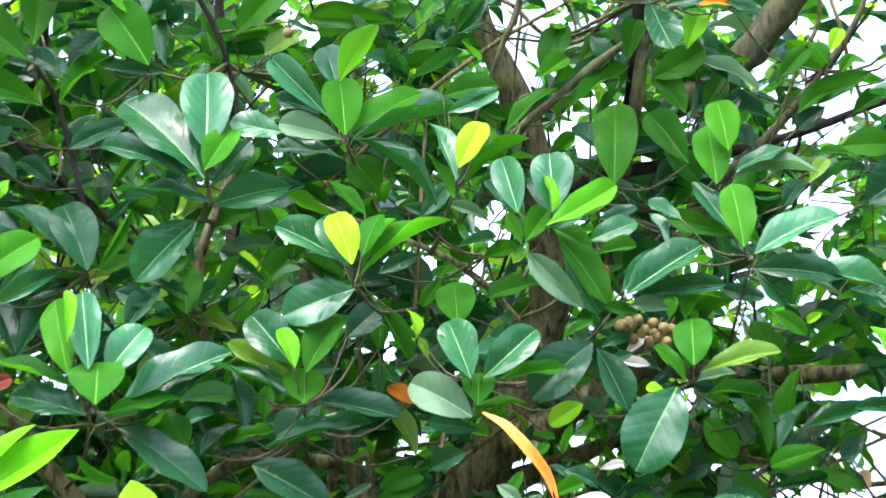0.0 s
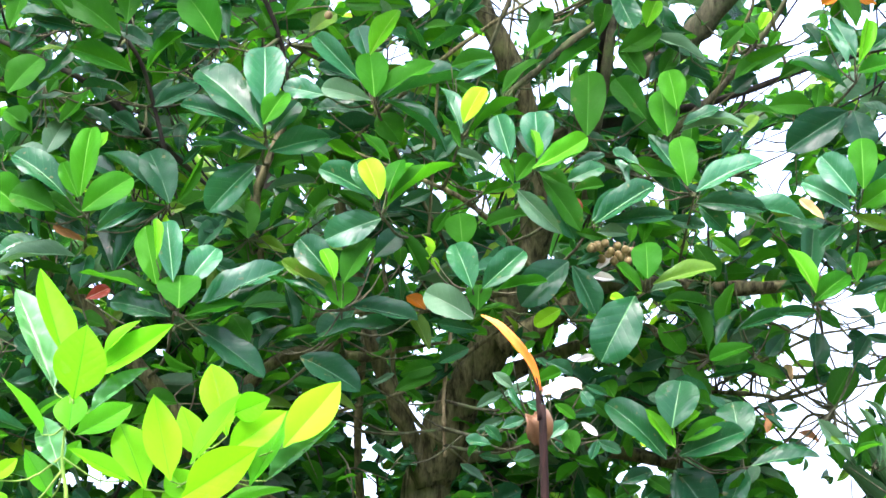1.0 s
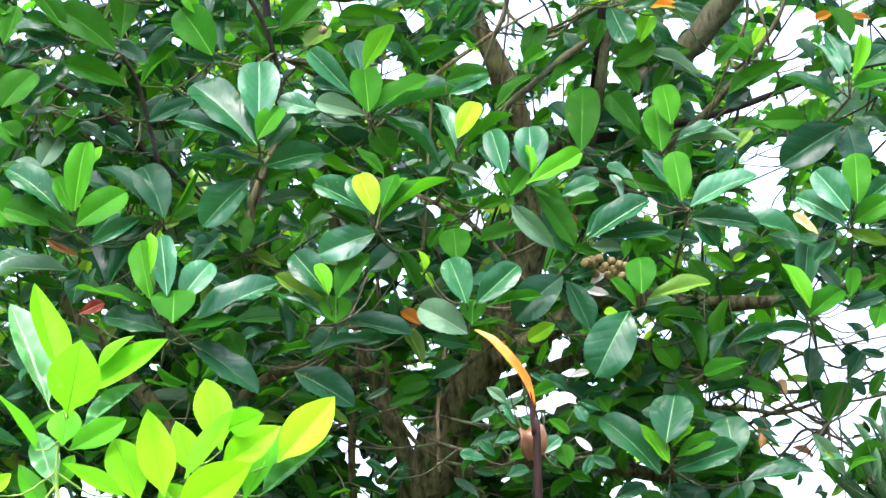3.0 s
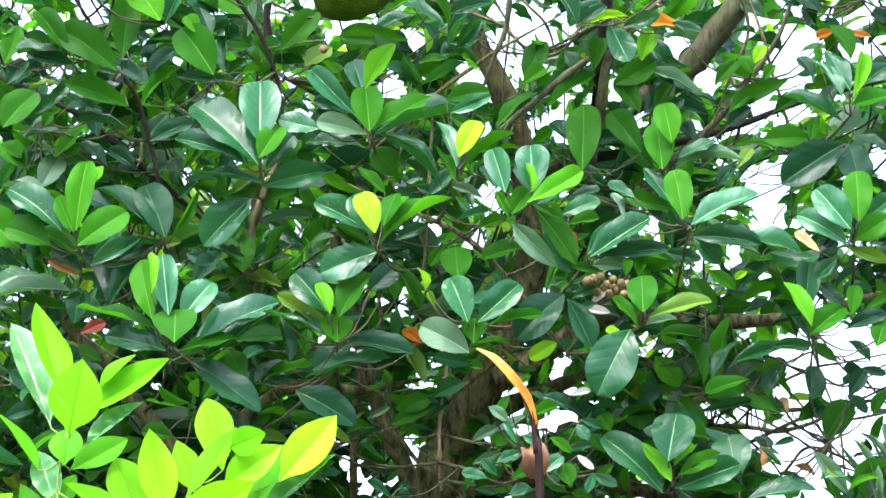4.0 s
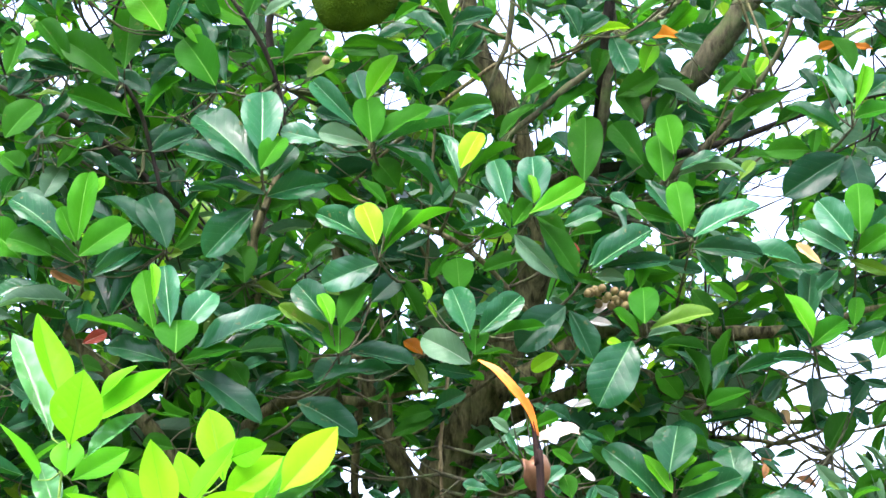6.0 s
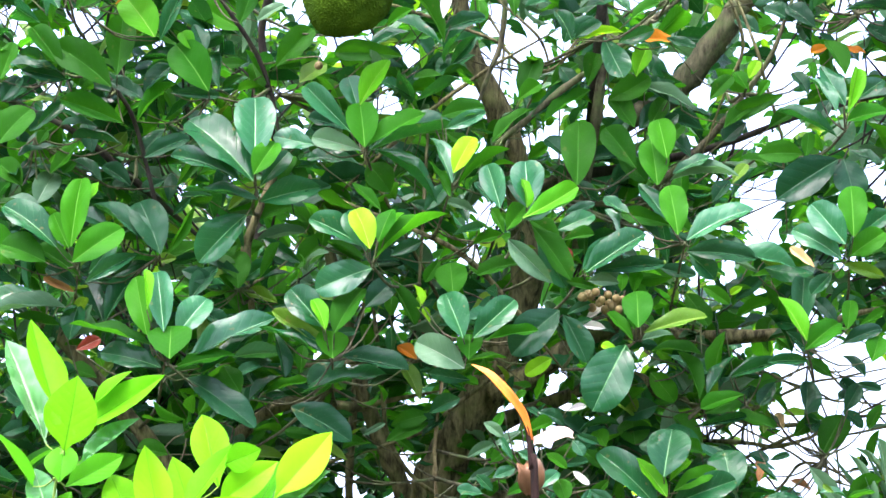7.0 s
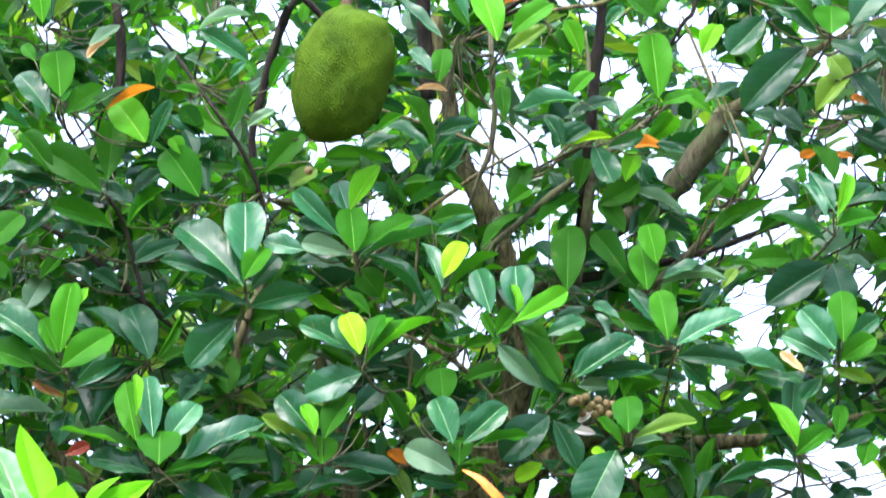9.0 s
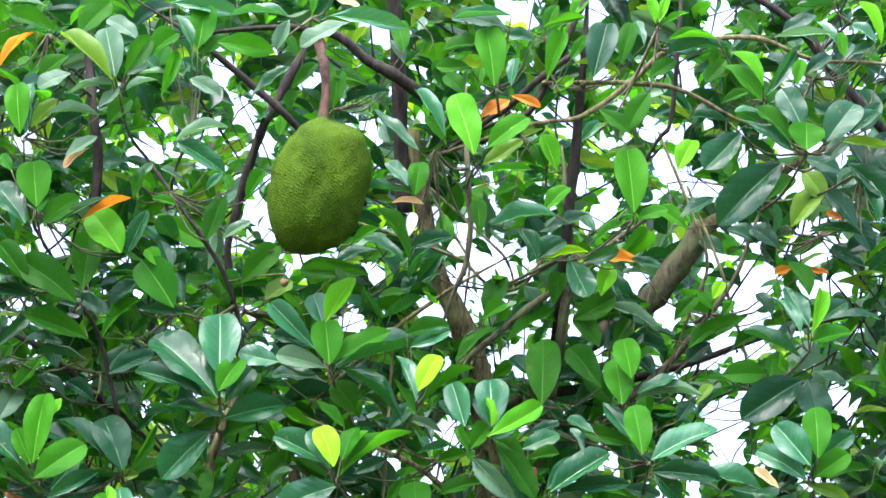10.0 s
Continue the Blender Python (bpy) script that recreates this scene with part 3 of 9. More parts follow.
tube("branch", tree, [(-0.013, 5.971, 3.452, 0.0030), (-0.024, 5.924, 3.239, 0.0037), (-0.030, 5.954, 3.119, 0.0037), (-0.036, 5.987, 2.986, 0.0037), (-0.011, 6.005, 2.914, 0.0031), (0.039, 6.092, 2.767, 0.0012)], BARK, 8, 5, 0.22, 0.35, 36)
tube("branch", tree, [(0.026, 5.980, 2.936, 0.0030), (0.022, 5.990, 2.875, 0.0034), (0.010, 6.000, 2.802, 0.0034), (0.001, 6.020, 2.718, 0.0036), (0.000, 6.040, 2.646, 0.0036), (0.003, 6.060, 2.575, 0.0036)], VINE, 8, 8, 0.4, 0.9, 37, "pale knobbly vine stem")
tube("branch", tree, [(-0.400, 6.160, 2.900, 0.0050), (-0.180, 6.060, 2.900, 0.0063), (-0.055, 6.060, 2.900, 0.0063), (0.058, 6.054, 2.925, 0.0056), (0.214, 6.096, 2.958, 0.0017)], BARK, 8, 5, 0.22, 0.35, 38)
tube("branch", tree, [(-0.323, 6.031, 3.418, 0.0070), (-0.393, 5.982, 3.216, 0.0088), (-0.418, 6.000, 3.143, 0.0113), (-0.411, 6.018, 3.070, 0.0100), (-0.398, 6.106, 2.915, 0.0030)], BARK, 8, 5, 0.22, 0.35, 39)
tube("branch", tree, [(-0.144, 6.218, 3.084, 0.0041), (-0.119, 6.170, 2.872, 0.0051), (-0.107, 6.198, 2.761, 0.0051), (-0.056, 6.220, 2.674, 0.0051), (0.008, 6.232, 2.625, 0.0044), (0.133, 6.306, 2.528, 0.0013)], BARK, 8, 5, 0.22, 0.35, 40)
tube("branch", tree, [(-0.456, 6.279, 2.632, 0.0035), (-0.245, 6.164, 2.690, 0.0044), (-0.156, 6.158, 2.715, 0.0044), (-0.030, 6.147, 2.758, 0.0044), (0.058, 6.131, 2.825, 0.0044), (0.184, 6.157, 2.921, 0.0013)], BARK, 8, 5, 0.22, 0.35, 41)
tube("branch", tree, [(0.525, 6.456, 2.746, 0.0026), (0.723, 6.333, 2.838, 0.0033), (0.853, 6.318, 2.899, 0.0033), (0.932, 6.314, 2.914, 0.0026), (1.062, 6.308, 2.939, 0.0020), (1.219, 6.351, 2.970, 0.0012)], BARK, 8, 5, 0.22, 0.35, 42)
tube("branch", tree, [(0.767, 6.345, 3.191, 0.0021), (0.840, 6.296, 2.990, 0.0026), (0.882, 6.324, 2.876, 0.0026), (0.919, 6.349, 2.775, 0.0026), (0.932, 6.374, 2.674, 0.0020), (0.951, 6.463, 2.520, 0.0012)], BARK, 8, 5, 0.22, 0.35, 43)
tube("branch", tree, [(0.566, 6.423, 2.672, 0.0036), (0.769, 6.303, 2.754, 0.0045), (0.847, 6.295, 2.785, 0.0039), (0.924, 6.297, 2.776, 0.0032), (1.053, 6.292, 2.798, 0.0026), (1.211, 6.335, 2.824, 0.0012)], BARK, 8, 5, 0.22, 0.35, 44)
tube("branch", tree, [(0.566, 6.388, 3.022, 0.0021), (0.762, 6.311, 2.927, 0.0026), (0.827, 6.319, 2.895, 0.0026), (0.919, 6.327, 2.864, 0.0020), (1.010, 6.318, 2.902, 0.0020), (1.157, 6.352, 2.963, 0.0012)], BARK, 8, 5, 0.22, 0.35, 45)
tube("branch", tree, [(0.633, 6.515, 2.511, 0.0026), (0.788, 6.377, 2.662, 0.0033), (0.853, 6.362, 2.725, 0.0033), (0.958, 6.371, 2.687, 0.0026), (1.049, 6.381, 2.649, 0.0020), (1.196, 6.446, 2.588, 0.0012)], BARK, 8, 5, 0.22, 0.35, 46)
tube("branch", tree, [(0.695, 6.394, 2.997, 0.0021), (0.827, 6.336, 2.826, 0.0026), (0.906, 6.362, 2.725, 0.0026), (0.971, 6.377, 2.662, 0.0020), (1.084, 6.455, 2.552, 0.0012)], BARK, 8, 5, 0.22, 0.35, 47)
tube("branch", tree, [(0.023, 5.976, 3.848, 0.0025), (0.121, 5.923, 3.657, 0.0032), (0.153, 5.938, 3.596, 0.0032), (0.146, 5.957, 3.522, 0.0025), (0.133, 6.045, 3.368, 0.0012)], BARK, 8, 5, 0.22, 0.35, 48)
tube("branch", tree, [(0.052, 5.986, 3.805, 0.0025), (0.197, 5.926, 3.645, 0.0032), (0.241, 5.938, 3.596, 0.0032), (0.253, 5.954, 3.534, 0.0025), (0.222, 5.966, 3.486, 0.0019), (0.137, 6.049, 3.354, 0.0012)], BARK, 8, 5, 0.22, 0.35, 49)
tube("branch", tree, [(0.653, 5.987, 3.801, 0.0030), (0.714, 5.938, 3.596, 0.0038), (0.739, 5.960, 3.510, 0.0038), (0.770, 5.984, 3.412, 0.0032), (0.777, 5.999, 3.351, 0.0025), (0.792, 6.088, 3.197, 0.0012)], BARK, 8, 5, 0.22, 0.35, 50)
tube("branch", tree, [(0.587, 5.957, 3.922, 0.0030), (0.650, 5.908, 3.718, 0.0038), (0.688, 5.938, 3.596, 0.0038), (0.650, 5.963, 3.498, 0.0032), (0.594, 6.049, 3.352, 0.0012)], BARK, 8, 5, 0.22, 0.35, 51)
tube("branch", tree, [(0.487, 6.394, 2.790, 0.0041), (0.705, 6.301, 2.760, 0.0052), (0.769, 6.304, 2.751, 0.0052), (0.834, 6.300, 2.764, 0.0045), (0.898, 6.294, 2.791, 0.0032), (1.002, 6.281, 2.841, 0.0026), (1.145, 6.314, 2.911, 0.0012)], BARK, 8, 5, 0.22, 0.35, 52)
tube("branch", tree, [(0.602, 6.375, 2.864, 0.0021), (0.789, 6.304, 2.751, 0.0026), (0.847, 6.312, 2.716, 0.0026), (0.911, 6.322, 2.676, 0.0026), (0.976, 6.328, 2.654, 0.0019), (1.126, 6.391, 2.601, 0.0012)], BARK, 8, 5, 0.22, 0.35, 53)
tube("branch", tree, [(0.641, 6.374, 2.870, 0.0015), (0.827, 6.302, 2.756, 0.0019), (0.873, 6.309, 2.729, 0.0026), (0.914, 6.317, 2.697, 0.0019), (0.989, 6.316, 2.701, 0.0019), (1.149, 6.364, 2.709, 0.0012)], BARK, 8, 5, 0.22, 0.35, 54)
tube("branch", tree, [(0.643, 6.351, 2.961, 0.0021), (0.847, 6.271, 2.882, 0.0026), (0.924, 6.279, 2.851, 0.0026), (1.002, 6.271, 2.882, 0.0019), (1.150, 6.307, 2.939, 0.0012)], BARK, 8, 5, 0.22, 0.35, 55)
tube("branch", tree, [(0.756, 6.354, 3.158, 0.0021), (0.873, 6.299, 2.977, 0.0026), (0.906, 6.311, 2.927, 0.0026), (0.971, 6.327, 2.864, 0.0026), (1.036, 6.330, 2.851, 0.0020), (1.192, 6.388, 2.821, 0.0012)], BARK, 8, 5, 0.22, 0.35, 56)
tube("branch", tree, [(0.597, 6.434, 2.835, 0.0021), (0.801, 6.314, 2.914, 0.0026), (0.866, 6.308, 2.939, 0.0026), (0.932, 6.311, 2.927, 0.0020), (1.010, 6.302, 2.965, 0.0020), (1.153, 6.335, 3.034, 0.0012)], BARK, 8, 5, 0.22, 0.35, 57)
twig = sprig(tree, [(-0.695, 5.810, 3.465, 0.0022), (-0.710, 5.819, 3.437, 0.0031), (-0.699, 5.867, 3.468, 0.0042)], TWIG, stalks=[(-0.682, 5.730, 3.459), (-0.696, 5.746, 3.437), (-0.669, 5.762, 3.359), (-0.623, 5.778, 3.414), (-0.568, 5.794, 3.502)])
leaf(twig, (-0.682, 5.730, 3.459), (-0.676, 5.768, 3.600), 0.065, "g", 5, "o")
leaf(twig, (-0.696, 5.746, 3.437), (-0.828, 5.781, 3.554), 0.077, "g", -8, "e")
leaf(twig, (-0.669, 5.762, 3.359), (-0.814, 5.780, 3.425), 0.051, "g", -15, "p")
leaf(twig, (-0.623, 5.778, 3.414), (-0.702, 5.795, 3.468), 0.040, "d", 10)
leaf(twig, (-0.568, 5.794, 3.502), (-0.632, 5.783, 3.441), 0.048, "d", 10)
twig = sprig(tree, [(-0.483, 5.790, 3.431, 0.0022), (-0.413, 5.808, 3.421, 0.0031), (-0.363, 5.867, 3.470, 0.0042)], TWIG, stalks=[(-0.484, 5.710, 3.416), (-0.521, 5.726, 3.513), (-0.495, 5.742, 3.515), (-0.568, 5.758, 3.427), (-0.641, 5.774, 3.367), (-0.625, 5.790, 3.291)])
leaf(twig, (-0.484, 5.710, 3.416), (-0.557, 5.740, 3.538), 0.084, "b", -8, "e")
leaf(twig, (-0.521, 5.726, 3.513), (-0.548, 5.742, 3.561), 0.035, "v", 0, "e")
leaf(twig, (-0.495, 5.742, 3.515), (-0.523, 5.761, 3.586), 0.042, "d", 20)
leaf(twig, (-0.568, 5.758, 3.427), (-0.463, 5.754, 3.420), 0.030, "d", 20)
leaf(twig, (-0.641, 5.774, 3.367), (-0.566, 5.811, 3.474), 0.032, "b", -20, "p")
leaf(twig, (-0.625, 5.790, 3.291), (-0.530, 5.806, 3.344), 0.043, "d", 10)
twig = sprig(tree, [(-0.812, 5.840, 3.498, 0.0022), (-0.772, 5.841, 3.490, 0.0031), (-0.743, 5.882, 3.541, 0.0042)], TWIG, stalks=[(-0.801, 5.760, 3.479), (-0.808, 5.776, 3.478), (-0.795, 5.792, 3.467), (-0.947, 5.808, 3.472), (-0.943, 5.824, 3.428), (-0.832, 5.840, 3.436), (-0.872, 5.856, 3.377)])
leaf(twig, (-0.801, 5.760, 3.479), (-0.879, 5.792, 3.588), 0.054, "g", 0)
leaf(twig, (-0.808, 5.776, 3.478), (-0.921, 5.787, 3.509), 0.038, "d", 30)
leaf(twig, (-0.795, 5.792, 3.467), (-0.901, 5.797, 3.494), 0.035, "d", -30)
leaf(twig, (-0.947, 5.808, 3.472), (-0.922, 5.836, 3.564), 0.045, "g", 0)
leaf(twig, (-0.943, 5.824, 3.428), (-0.908, 5.846, 3.495), 0.041, "d", 10)
leaf(twig, (-0.832, 5.840, 3.436), (-0.896, 5.840, 3.433), 0.023, "l", 20)
leaf(twig, (-0.872, 5.856, 3.377), (-0.815, 5.879, 3.448), 0.030, "m", 30)
twig = sprig(tree, [(-0.872, 5.850, 3.353, 0.0022), (-0.821, 5.899, 3.345, 0.0031), (-0.789, 5.988, 3.396, 0.0042)], TWIG, stalks=[(-0.939, 5.770, 3.316), (-0.727, 5.786, 3.358), (-0.676, 5.802, 3.325), (-0.808, 5.818, 3.322), (-0.860, 5.834, 3.334), (-0.835, 5.850, 3.272), (-0.810, 5.866, 3.277), (-0.869, 5.882, 3.212), (-0.902, 5.898, 3.299), (-0.905, 5.914, 3.262), (-0.734, 5.930, 3.277), (-0.569, 5.946, 3.271)])
leaf(twig, (-0.939, 5.770, 3.316), (-0.876, 5.792, 3.406), 0.077, "g", 5, "e")
leaf(twig, (-0.727, 5.786, 3.358), (-0.807, 5.793, 3.373), 0.027, "d", 20)
leaf(twig, (-0.676, 5.802, 3.325), (-0.786, 5.809, 3.345), 0.030, "d", 45)
leaf(twig, (-0.808, 5.818, 3.322), (-0.903, 5.814, 3.310), 0.034, "d", 35)
leaf(twig, (-0.860, 5.834, 3.334), (-0.845, 5.843, 3.370), 0.026, "g", 0)
leaf(twig, (-0.835, 5.850, 3.272), (-0.777, 5.877, 3.352), 0.041, "b", -10)
leaf(twig, (-0.810, 5.866, 3.277), (-0.788, 5.875, 3.308), 0.031, "g", 0)
leaf(twig, (-0.869, 5.882, 3.212), (-0.831, 5.908, 3.294), 0.058, "u", 10, "e")
leaf(twig, (-0.902, 5.898, 3.299), (-0.796, 5.899, 3.281), 0.033, "d", -30)
leaf(twig, (-0.905, 5.914, 3.262), (-0.971, 5.936, 3.330), 0.054, "g", 0)
leaf(twig, (-0.734, 5.930, 3.277), (-0.796, 5.951, 3.337), 0.036, "d", 20)
leaf(twig, (-0.569, 5.946, 3.271), (-0.523, 5.969, 3.351), 0.031, "g", 30)
twig = sprig(tree, [(-0.379, 5.720, 3.206, 0.0022), (-0.392, 5.831, 3.181, 0.0031), (-0.393, 5.982, 3.216, 0.0042)], TWIG, stalks=[(-0.379, 5.640, 3.211), (-0.379, 5.656, 3.250), (-0.382, 5.672, 3.205), (-0.411, 5.688, 3.210), (-0.375, 5.704, 3.173), (-0.370, 5.720, 3.209), (-0.371, 5.736, 3.178), (-0.333, 5.752, 3.218), (-0.403, 5.768, 3.157)])
leaf(twig, (-0.379, 5.640, 3.211), (-0.336, 5.664, 3.292), 0.055, "b", 6, "e")
leaf(twig, (-0.379, 5.656, 3.250), (-0.381, 5.707, 3.403), 0.089, "p", 2, "e")
leaf(twig, (-0.382, 5.672, 3.205), (-0.523, 5.727, 3.366), 0.101, "m", 18, "e")
leaf(twig, (-0.411, 5.688, 3.210), (-0.558, 5.705, 3.284), 0.054, "m", 12, "e")
leaf(twig, (-0.375, 5.704, 3.173), (-0.536, 5.707, 3.199), 0.061, "d", 30)
leaf(twig, (-0.370, 5.720, 3.209), (-0.312, 5.743, 3.293), 0.046, "m", 16)
leaf(twig, (-0.371, 5.736, 3.178), (-0.242, 5.755, 3.219), 0.064, "m", 19)
leaf(twig, (-0.333, 5.752, 3.218), (-0.302, 5.774, 3.293), 0.033, "g", 0)
leaf(twig, (-0.403, 5.768, 3.157), (-0.501, 5.747, 3.052), 0.077, "m", -4, "e")
twig = sprig(tree, [(-0.147, 5.660, 3.264, 0.0022), (-0.133, 5.766, 3.245, 0.0031), (-0.141, 5.912, 3.287, 0.0042)], TWIG, stalks=[(-0.146, 5.580, 3.253), (-0.140, 5.596, 3.258), (-0.157, 5.612, 3.354), (-0.162, 5.628, 3.352), (-0.177, 5.644, 3.305), (-0.155, 5.660, 3.269), (-0.254, 5.676, 3.286), (-0.137, 5.692, 3.278), (-0.128, 5.708, 3.283), (-0.161, 5.724, 3.258), (-0.143, 5.740, 3.262), (-0.168, 5.756, 3.345)])
leaf(twig, (-0.146, 5.580, 3.253), (-0.155, 5.612, 3.361), 0.068, "b", 0, "e")
leaf(twig, (-0.140, 5.596, 3.258), (-0.022, 5.621, 3.344), 0.055, "b", -25, "p")
leaf(twig, (-0.157, 5.612, 3.354), (-0.097, 5.645, 3.471), 0.050, "v", 0, "p")
leaf(twig, (-0.162, 5.628, 3.352), (-0.185, 5.652, 3.431), 0.052, "p", 0, "e")
leaf(twig, (-0.177, 5.644, 3.305), (-0.277, 5.678, 3.417), 0.049, "p", -20, "o")
leaf(twig, (-0.155, 5.660, 3.269), (-0.261, 5.676, 3.306), 0.047, "u", -15, "o")
leaf(twig, (-0.254, 5.676, 3.286), (-0.341, 5.684, 3.308), 0.054, "p", -10, "o")
leaf(twig, (-0.137, 5.692, 3.278), (0.040, 5.720, 3.347), 0.058, "m", -38, "o")
leaf(twig, (-0.128, 5.708, 3.283), (0.011, 5.691, 3.174), 0.056, "m", -35, "p")
leaf(twig, (-0.161, 5.724, 3.258), (-0.273, 5.737, 3.281), 0.042, "m", 20)
leaf(twig, (-0.143, 5.740, 3.262), (-0.094, 5.728, 3.199), 0.063, "g", 5)
leaf(twig, (-0.168, 5.756, 3.345), (-0.272, 5.761, 3.371), 0.045, "d", 10)
twig = sprig(tree, [(-0.340, 5.880, 3.460, 0.0022), (-0.366, 5.903, 3.443, 0.0031), (-0.371, 5.966, 3.486, 0.0042)], TWIG, stalks=[(-0.345, 5.800, 3.501), (-0.294, 5.816, 3.468), (-0.070, 5.832, 3.533), (-0.123, 5.848, 3.554), (-0.055, 5.864, 3.601), (0.014, 5.880, 3.577), (-0.239, 5.896, 3.576), (-0.386, 5.912, 3.469), (-0.427, 5.928, 3.626), (-0.478, 5.944, 3.493), (-0.029, 5.960, 3.548), (-0.043, 5.976, 3.543), (-0.074, 5.992, 3.482), (0.012, 6.008, 3.460)])
leaf(twig, (-0.345, 5.800, 3.501), (-0.269, 5.834, 3.601), 0.058, "g", 15, "e")
leaf(twig, (-0.294, 5.816, 3.468), (-0.238, 5.834, 3.520), 0.050, "l", -10)
leaf(twig, (-0.070, 5.832, 3.533), (-0.221, 5.838, 3.548), 0.050, "g", -20)
leaf(twig, (-0.123, 5.848, 3.554), (-0.070, 5.841, 3.515), 0.046, "d", 15)
leaf(twig, (-0.055, 5.864, 3.601), (-0.143, 5.856, 3.572), 0.040, "m", 20)
leaf(twig, (0.014, 5.880, 3.577), (-0.084, 5.904, 3.649), 0.038, "m", 20, "o")
leaf(twig, (-0.239, 5.896, 3.576), (-0.259, 5.904, 3.604), 0.021, "v", 0)
leaf(twig, (-0.386, 5.912, 3.469), (-0.407, 5.935, 3.556), 0.041, "g", 10)
leaf(twig, (-0.427, 5.928, 3.626), (-0.522, 5.941, 3.688), 0.063, "b", -9)
leaf(twig, (-0.478, 5.944, 3.493), (-0.472, 5.991, 3.640), 0.044, "m", -40)
leaf(twig, (-0.029, 5.960, 3.548), (-0.034, 5.981, 3.614), 0.028, "v", 40)
leaf(twig, (-0.043, 5.976, 3.543), (0.027, 5.977, 3.554), 0.032, "d", 10)
leaf(twig, (-0.074, 5.992, 3.482), (-0.017, 6.010, 3.538), 0.042, "g", -10)
leaf(twig, (0.012, 6.008, 3.460), (-0.003, 6.021, 3.507), 0.018, "y", 20)
twig = sprig(tree, [(0.033, 5.690, 3.195, 0.0022), (0.009, 5.750, 3.130, 0.0031), (-0.005, 5.849, 3.126, 0.0042)], TWIG, stalks=[(0.039, 5.610, 3.206), (0.035, 5.626, 3.188), (0.031, 5.642, 3.163), (0.023, 5.658, 3.316), (0.014, 5.674, 3.348), (0.076, 5.690, 3.282), (0.050, 5.706, 3.205)])
leaf(twig, (0.039, 5.610, 3.206), (0.081, 5.635, 3.295), 0.048, "y", 3, "e")
leaf(twig, (0.035, 5.626, 3.188), (-0.008, 5.665, 3.308), 0.048, "p", 25, "p")
leaf(twig, (0.031, 5.642, 3.163), (-0.013, 5.672, 3.252), 0.034, "b", 30, "p")
leaf(twig, (0.023, 5.658, 3.316), (0.107, 5.665, 3.353), 0.034, "p", 20)
leaf(twig, (0.014, 5.674, 3.348), (0.105, 5.684, 3.376), 0.051, "g", 10)
leaf(twig, (0.076, 5.690, 3.282), (0.023, 5.699, 3.320), 0.034, "g", 0)
leaf(twig, (0.050, 5.706, 3.205), (0.154, 5.739, 3.305), 0.021, "b", -40, "p")
twig = sprig(tree, [(0.087, 5.820, 3.111, 0.0022), (0.080, 5.820, 3.068, 0.0031), (0.066, 5.859, 3.085, 0.0042)], TWIG, stalks=[(0.122, 5.740, 3.171), (0.092, 5.756, 3.154), (0.038, 5.772, 3.114), (0.147, 5.788, 3.122), (0.081, 5.804, 3.101), (-0.022, 5.820, 3.180), (-0.053, 5.836, 3.203), (-0.096, 5.852, 3.088), (0.014, 5.868, 3.086), (0.124, 5.884, 3.039)])
leaf(twig, (0.122, 5.740, 3.171), (0.086, 5.761, 3.231), 0.031, "p", 10)
leaf(twig, (0.092, 5.756, 3.154), (0.026, 5.771, 3.192), 0.023, "u", 0)
leaf(twig, (0.038, 5.772, 3.114), (0.104, 5.779, 3.136), 0.021, "p", 10)
leaf(twig, (0.147, 5.788, 3.122), (0.123, 5.810, 3.184), 0.023, "b", 0)
leaf(twig, (0.081, 5.804, 3.101), (0.147, 5.811, 3.128), 0.030, "b", 0)
leaf(twig, (-0.022, 5.820, 3.180), (0.026, 5.836, 3.241), 0.036, "m", 10)
leaf(twig, (-0.053, 5.836, 3.203), (0.014, 5.831, 3.174), 0.031, "m", 0)
leaf(twig, (-0.096, 5.852, 3.088), (-0.029, 5.860, 3.124), 0.031, "m", 10)
leaf(twig, (0.014, 5.868, 3.086), (-0.022, 5.855, 3.032), 0.026, "b", 0)
leaf(twig, (0.124, 5.884, 3.039), (0.076, 5.896, 3.080), 0.031, "g", 0)
twig = sprig(tree, [(0.151, 5.890, 3.366, 0.0022), (0.154, 5.936, 3.352, 0.0031), (0.165, 6.021, 3.398, 0.0042)], TWIG, stalks=[(0.124, 5.810, 3.330), (0.180, 5.826, 3.430), (0.187, 5.842, 3.442), (0.230, 5.858, 3.382), (0.212, 5.874, 3.407), (0.257, 5.890, 3.483)])
leaf(twig, (0.124, 5.810, 3.330), (0.209, 5.833, 3.420), 0.040, "g", -20)
leaf(twig, (0.180, 5.826, 3.430), (0.230, 5.837, 3.475), 0.040, "b", 0)
leaf(twig, (0.187, 5.842, 3.442), (0.226, 5.877, 3.551), 0.054, "g", 0)
leaf(twig, (0.230, 5.858, 3.382), (0.340, 5.884, 3.477), 0.036, "b", -30, "p")
leaf(twig, (0.212, 5.874, 3.407), (0.321, 5.910, 3.509), 0.036, "m", 10)
leaf(twig, (0.257, 5.890, 3.483), (0.315, 5.911, 3.546), 0.040, "g", 0)
twig = sprig(tree, [(0.312, 5.880, 3.248, 0.0022), (0.328, 5.944, 3.240, 0.0031), (0.337, 6.047, 3.293, 0.0042)], TWIG, stalks=[(0.306, 5.800, 3.232), (0.435, 5.816, 3.274), (0.252, 5.832, 3.184)])
leaf(twig, (0.306, 5.800, 3.232), (0.315, 5.849, 3.396), 0.077, "g", 0, "e")
leaf(twig, (0.435, 5.816, 3.274), (0.371, 5.847, 3.378), 0.062, "g", -10)
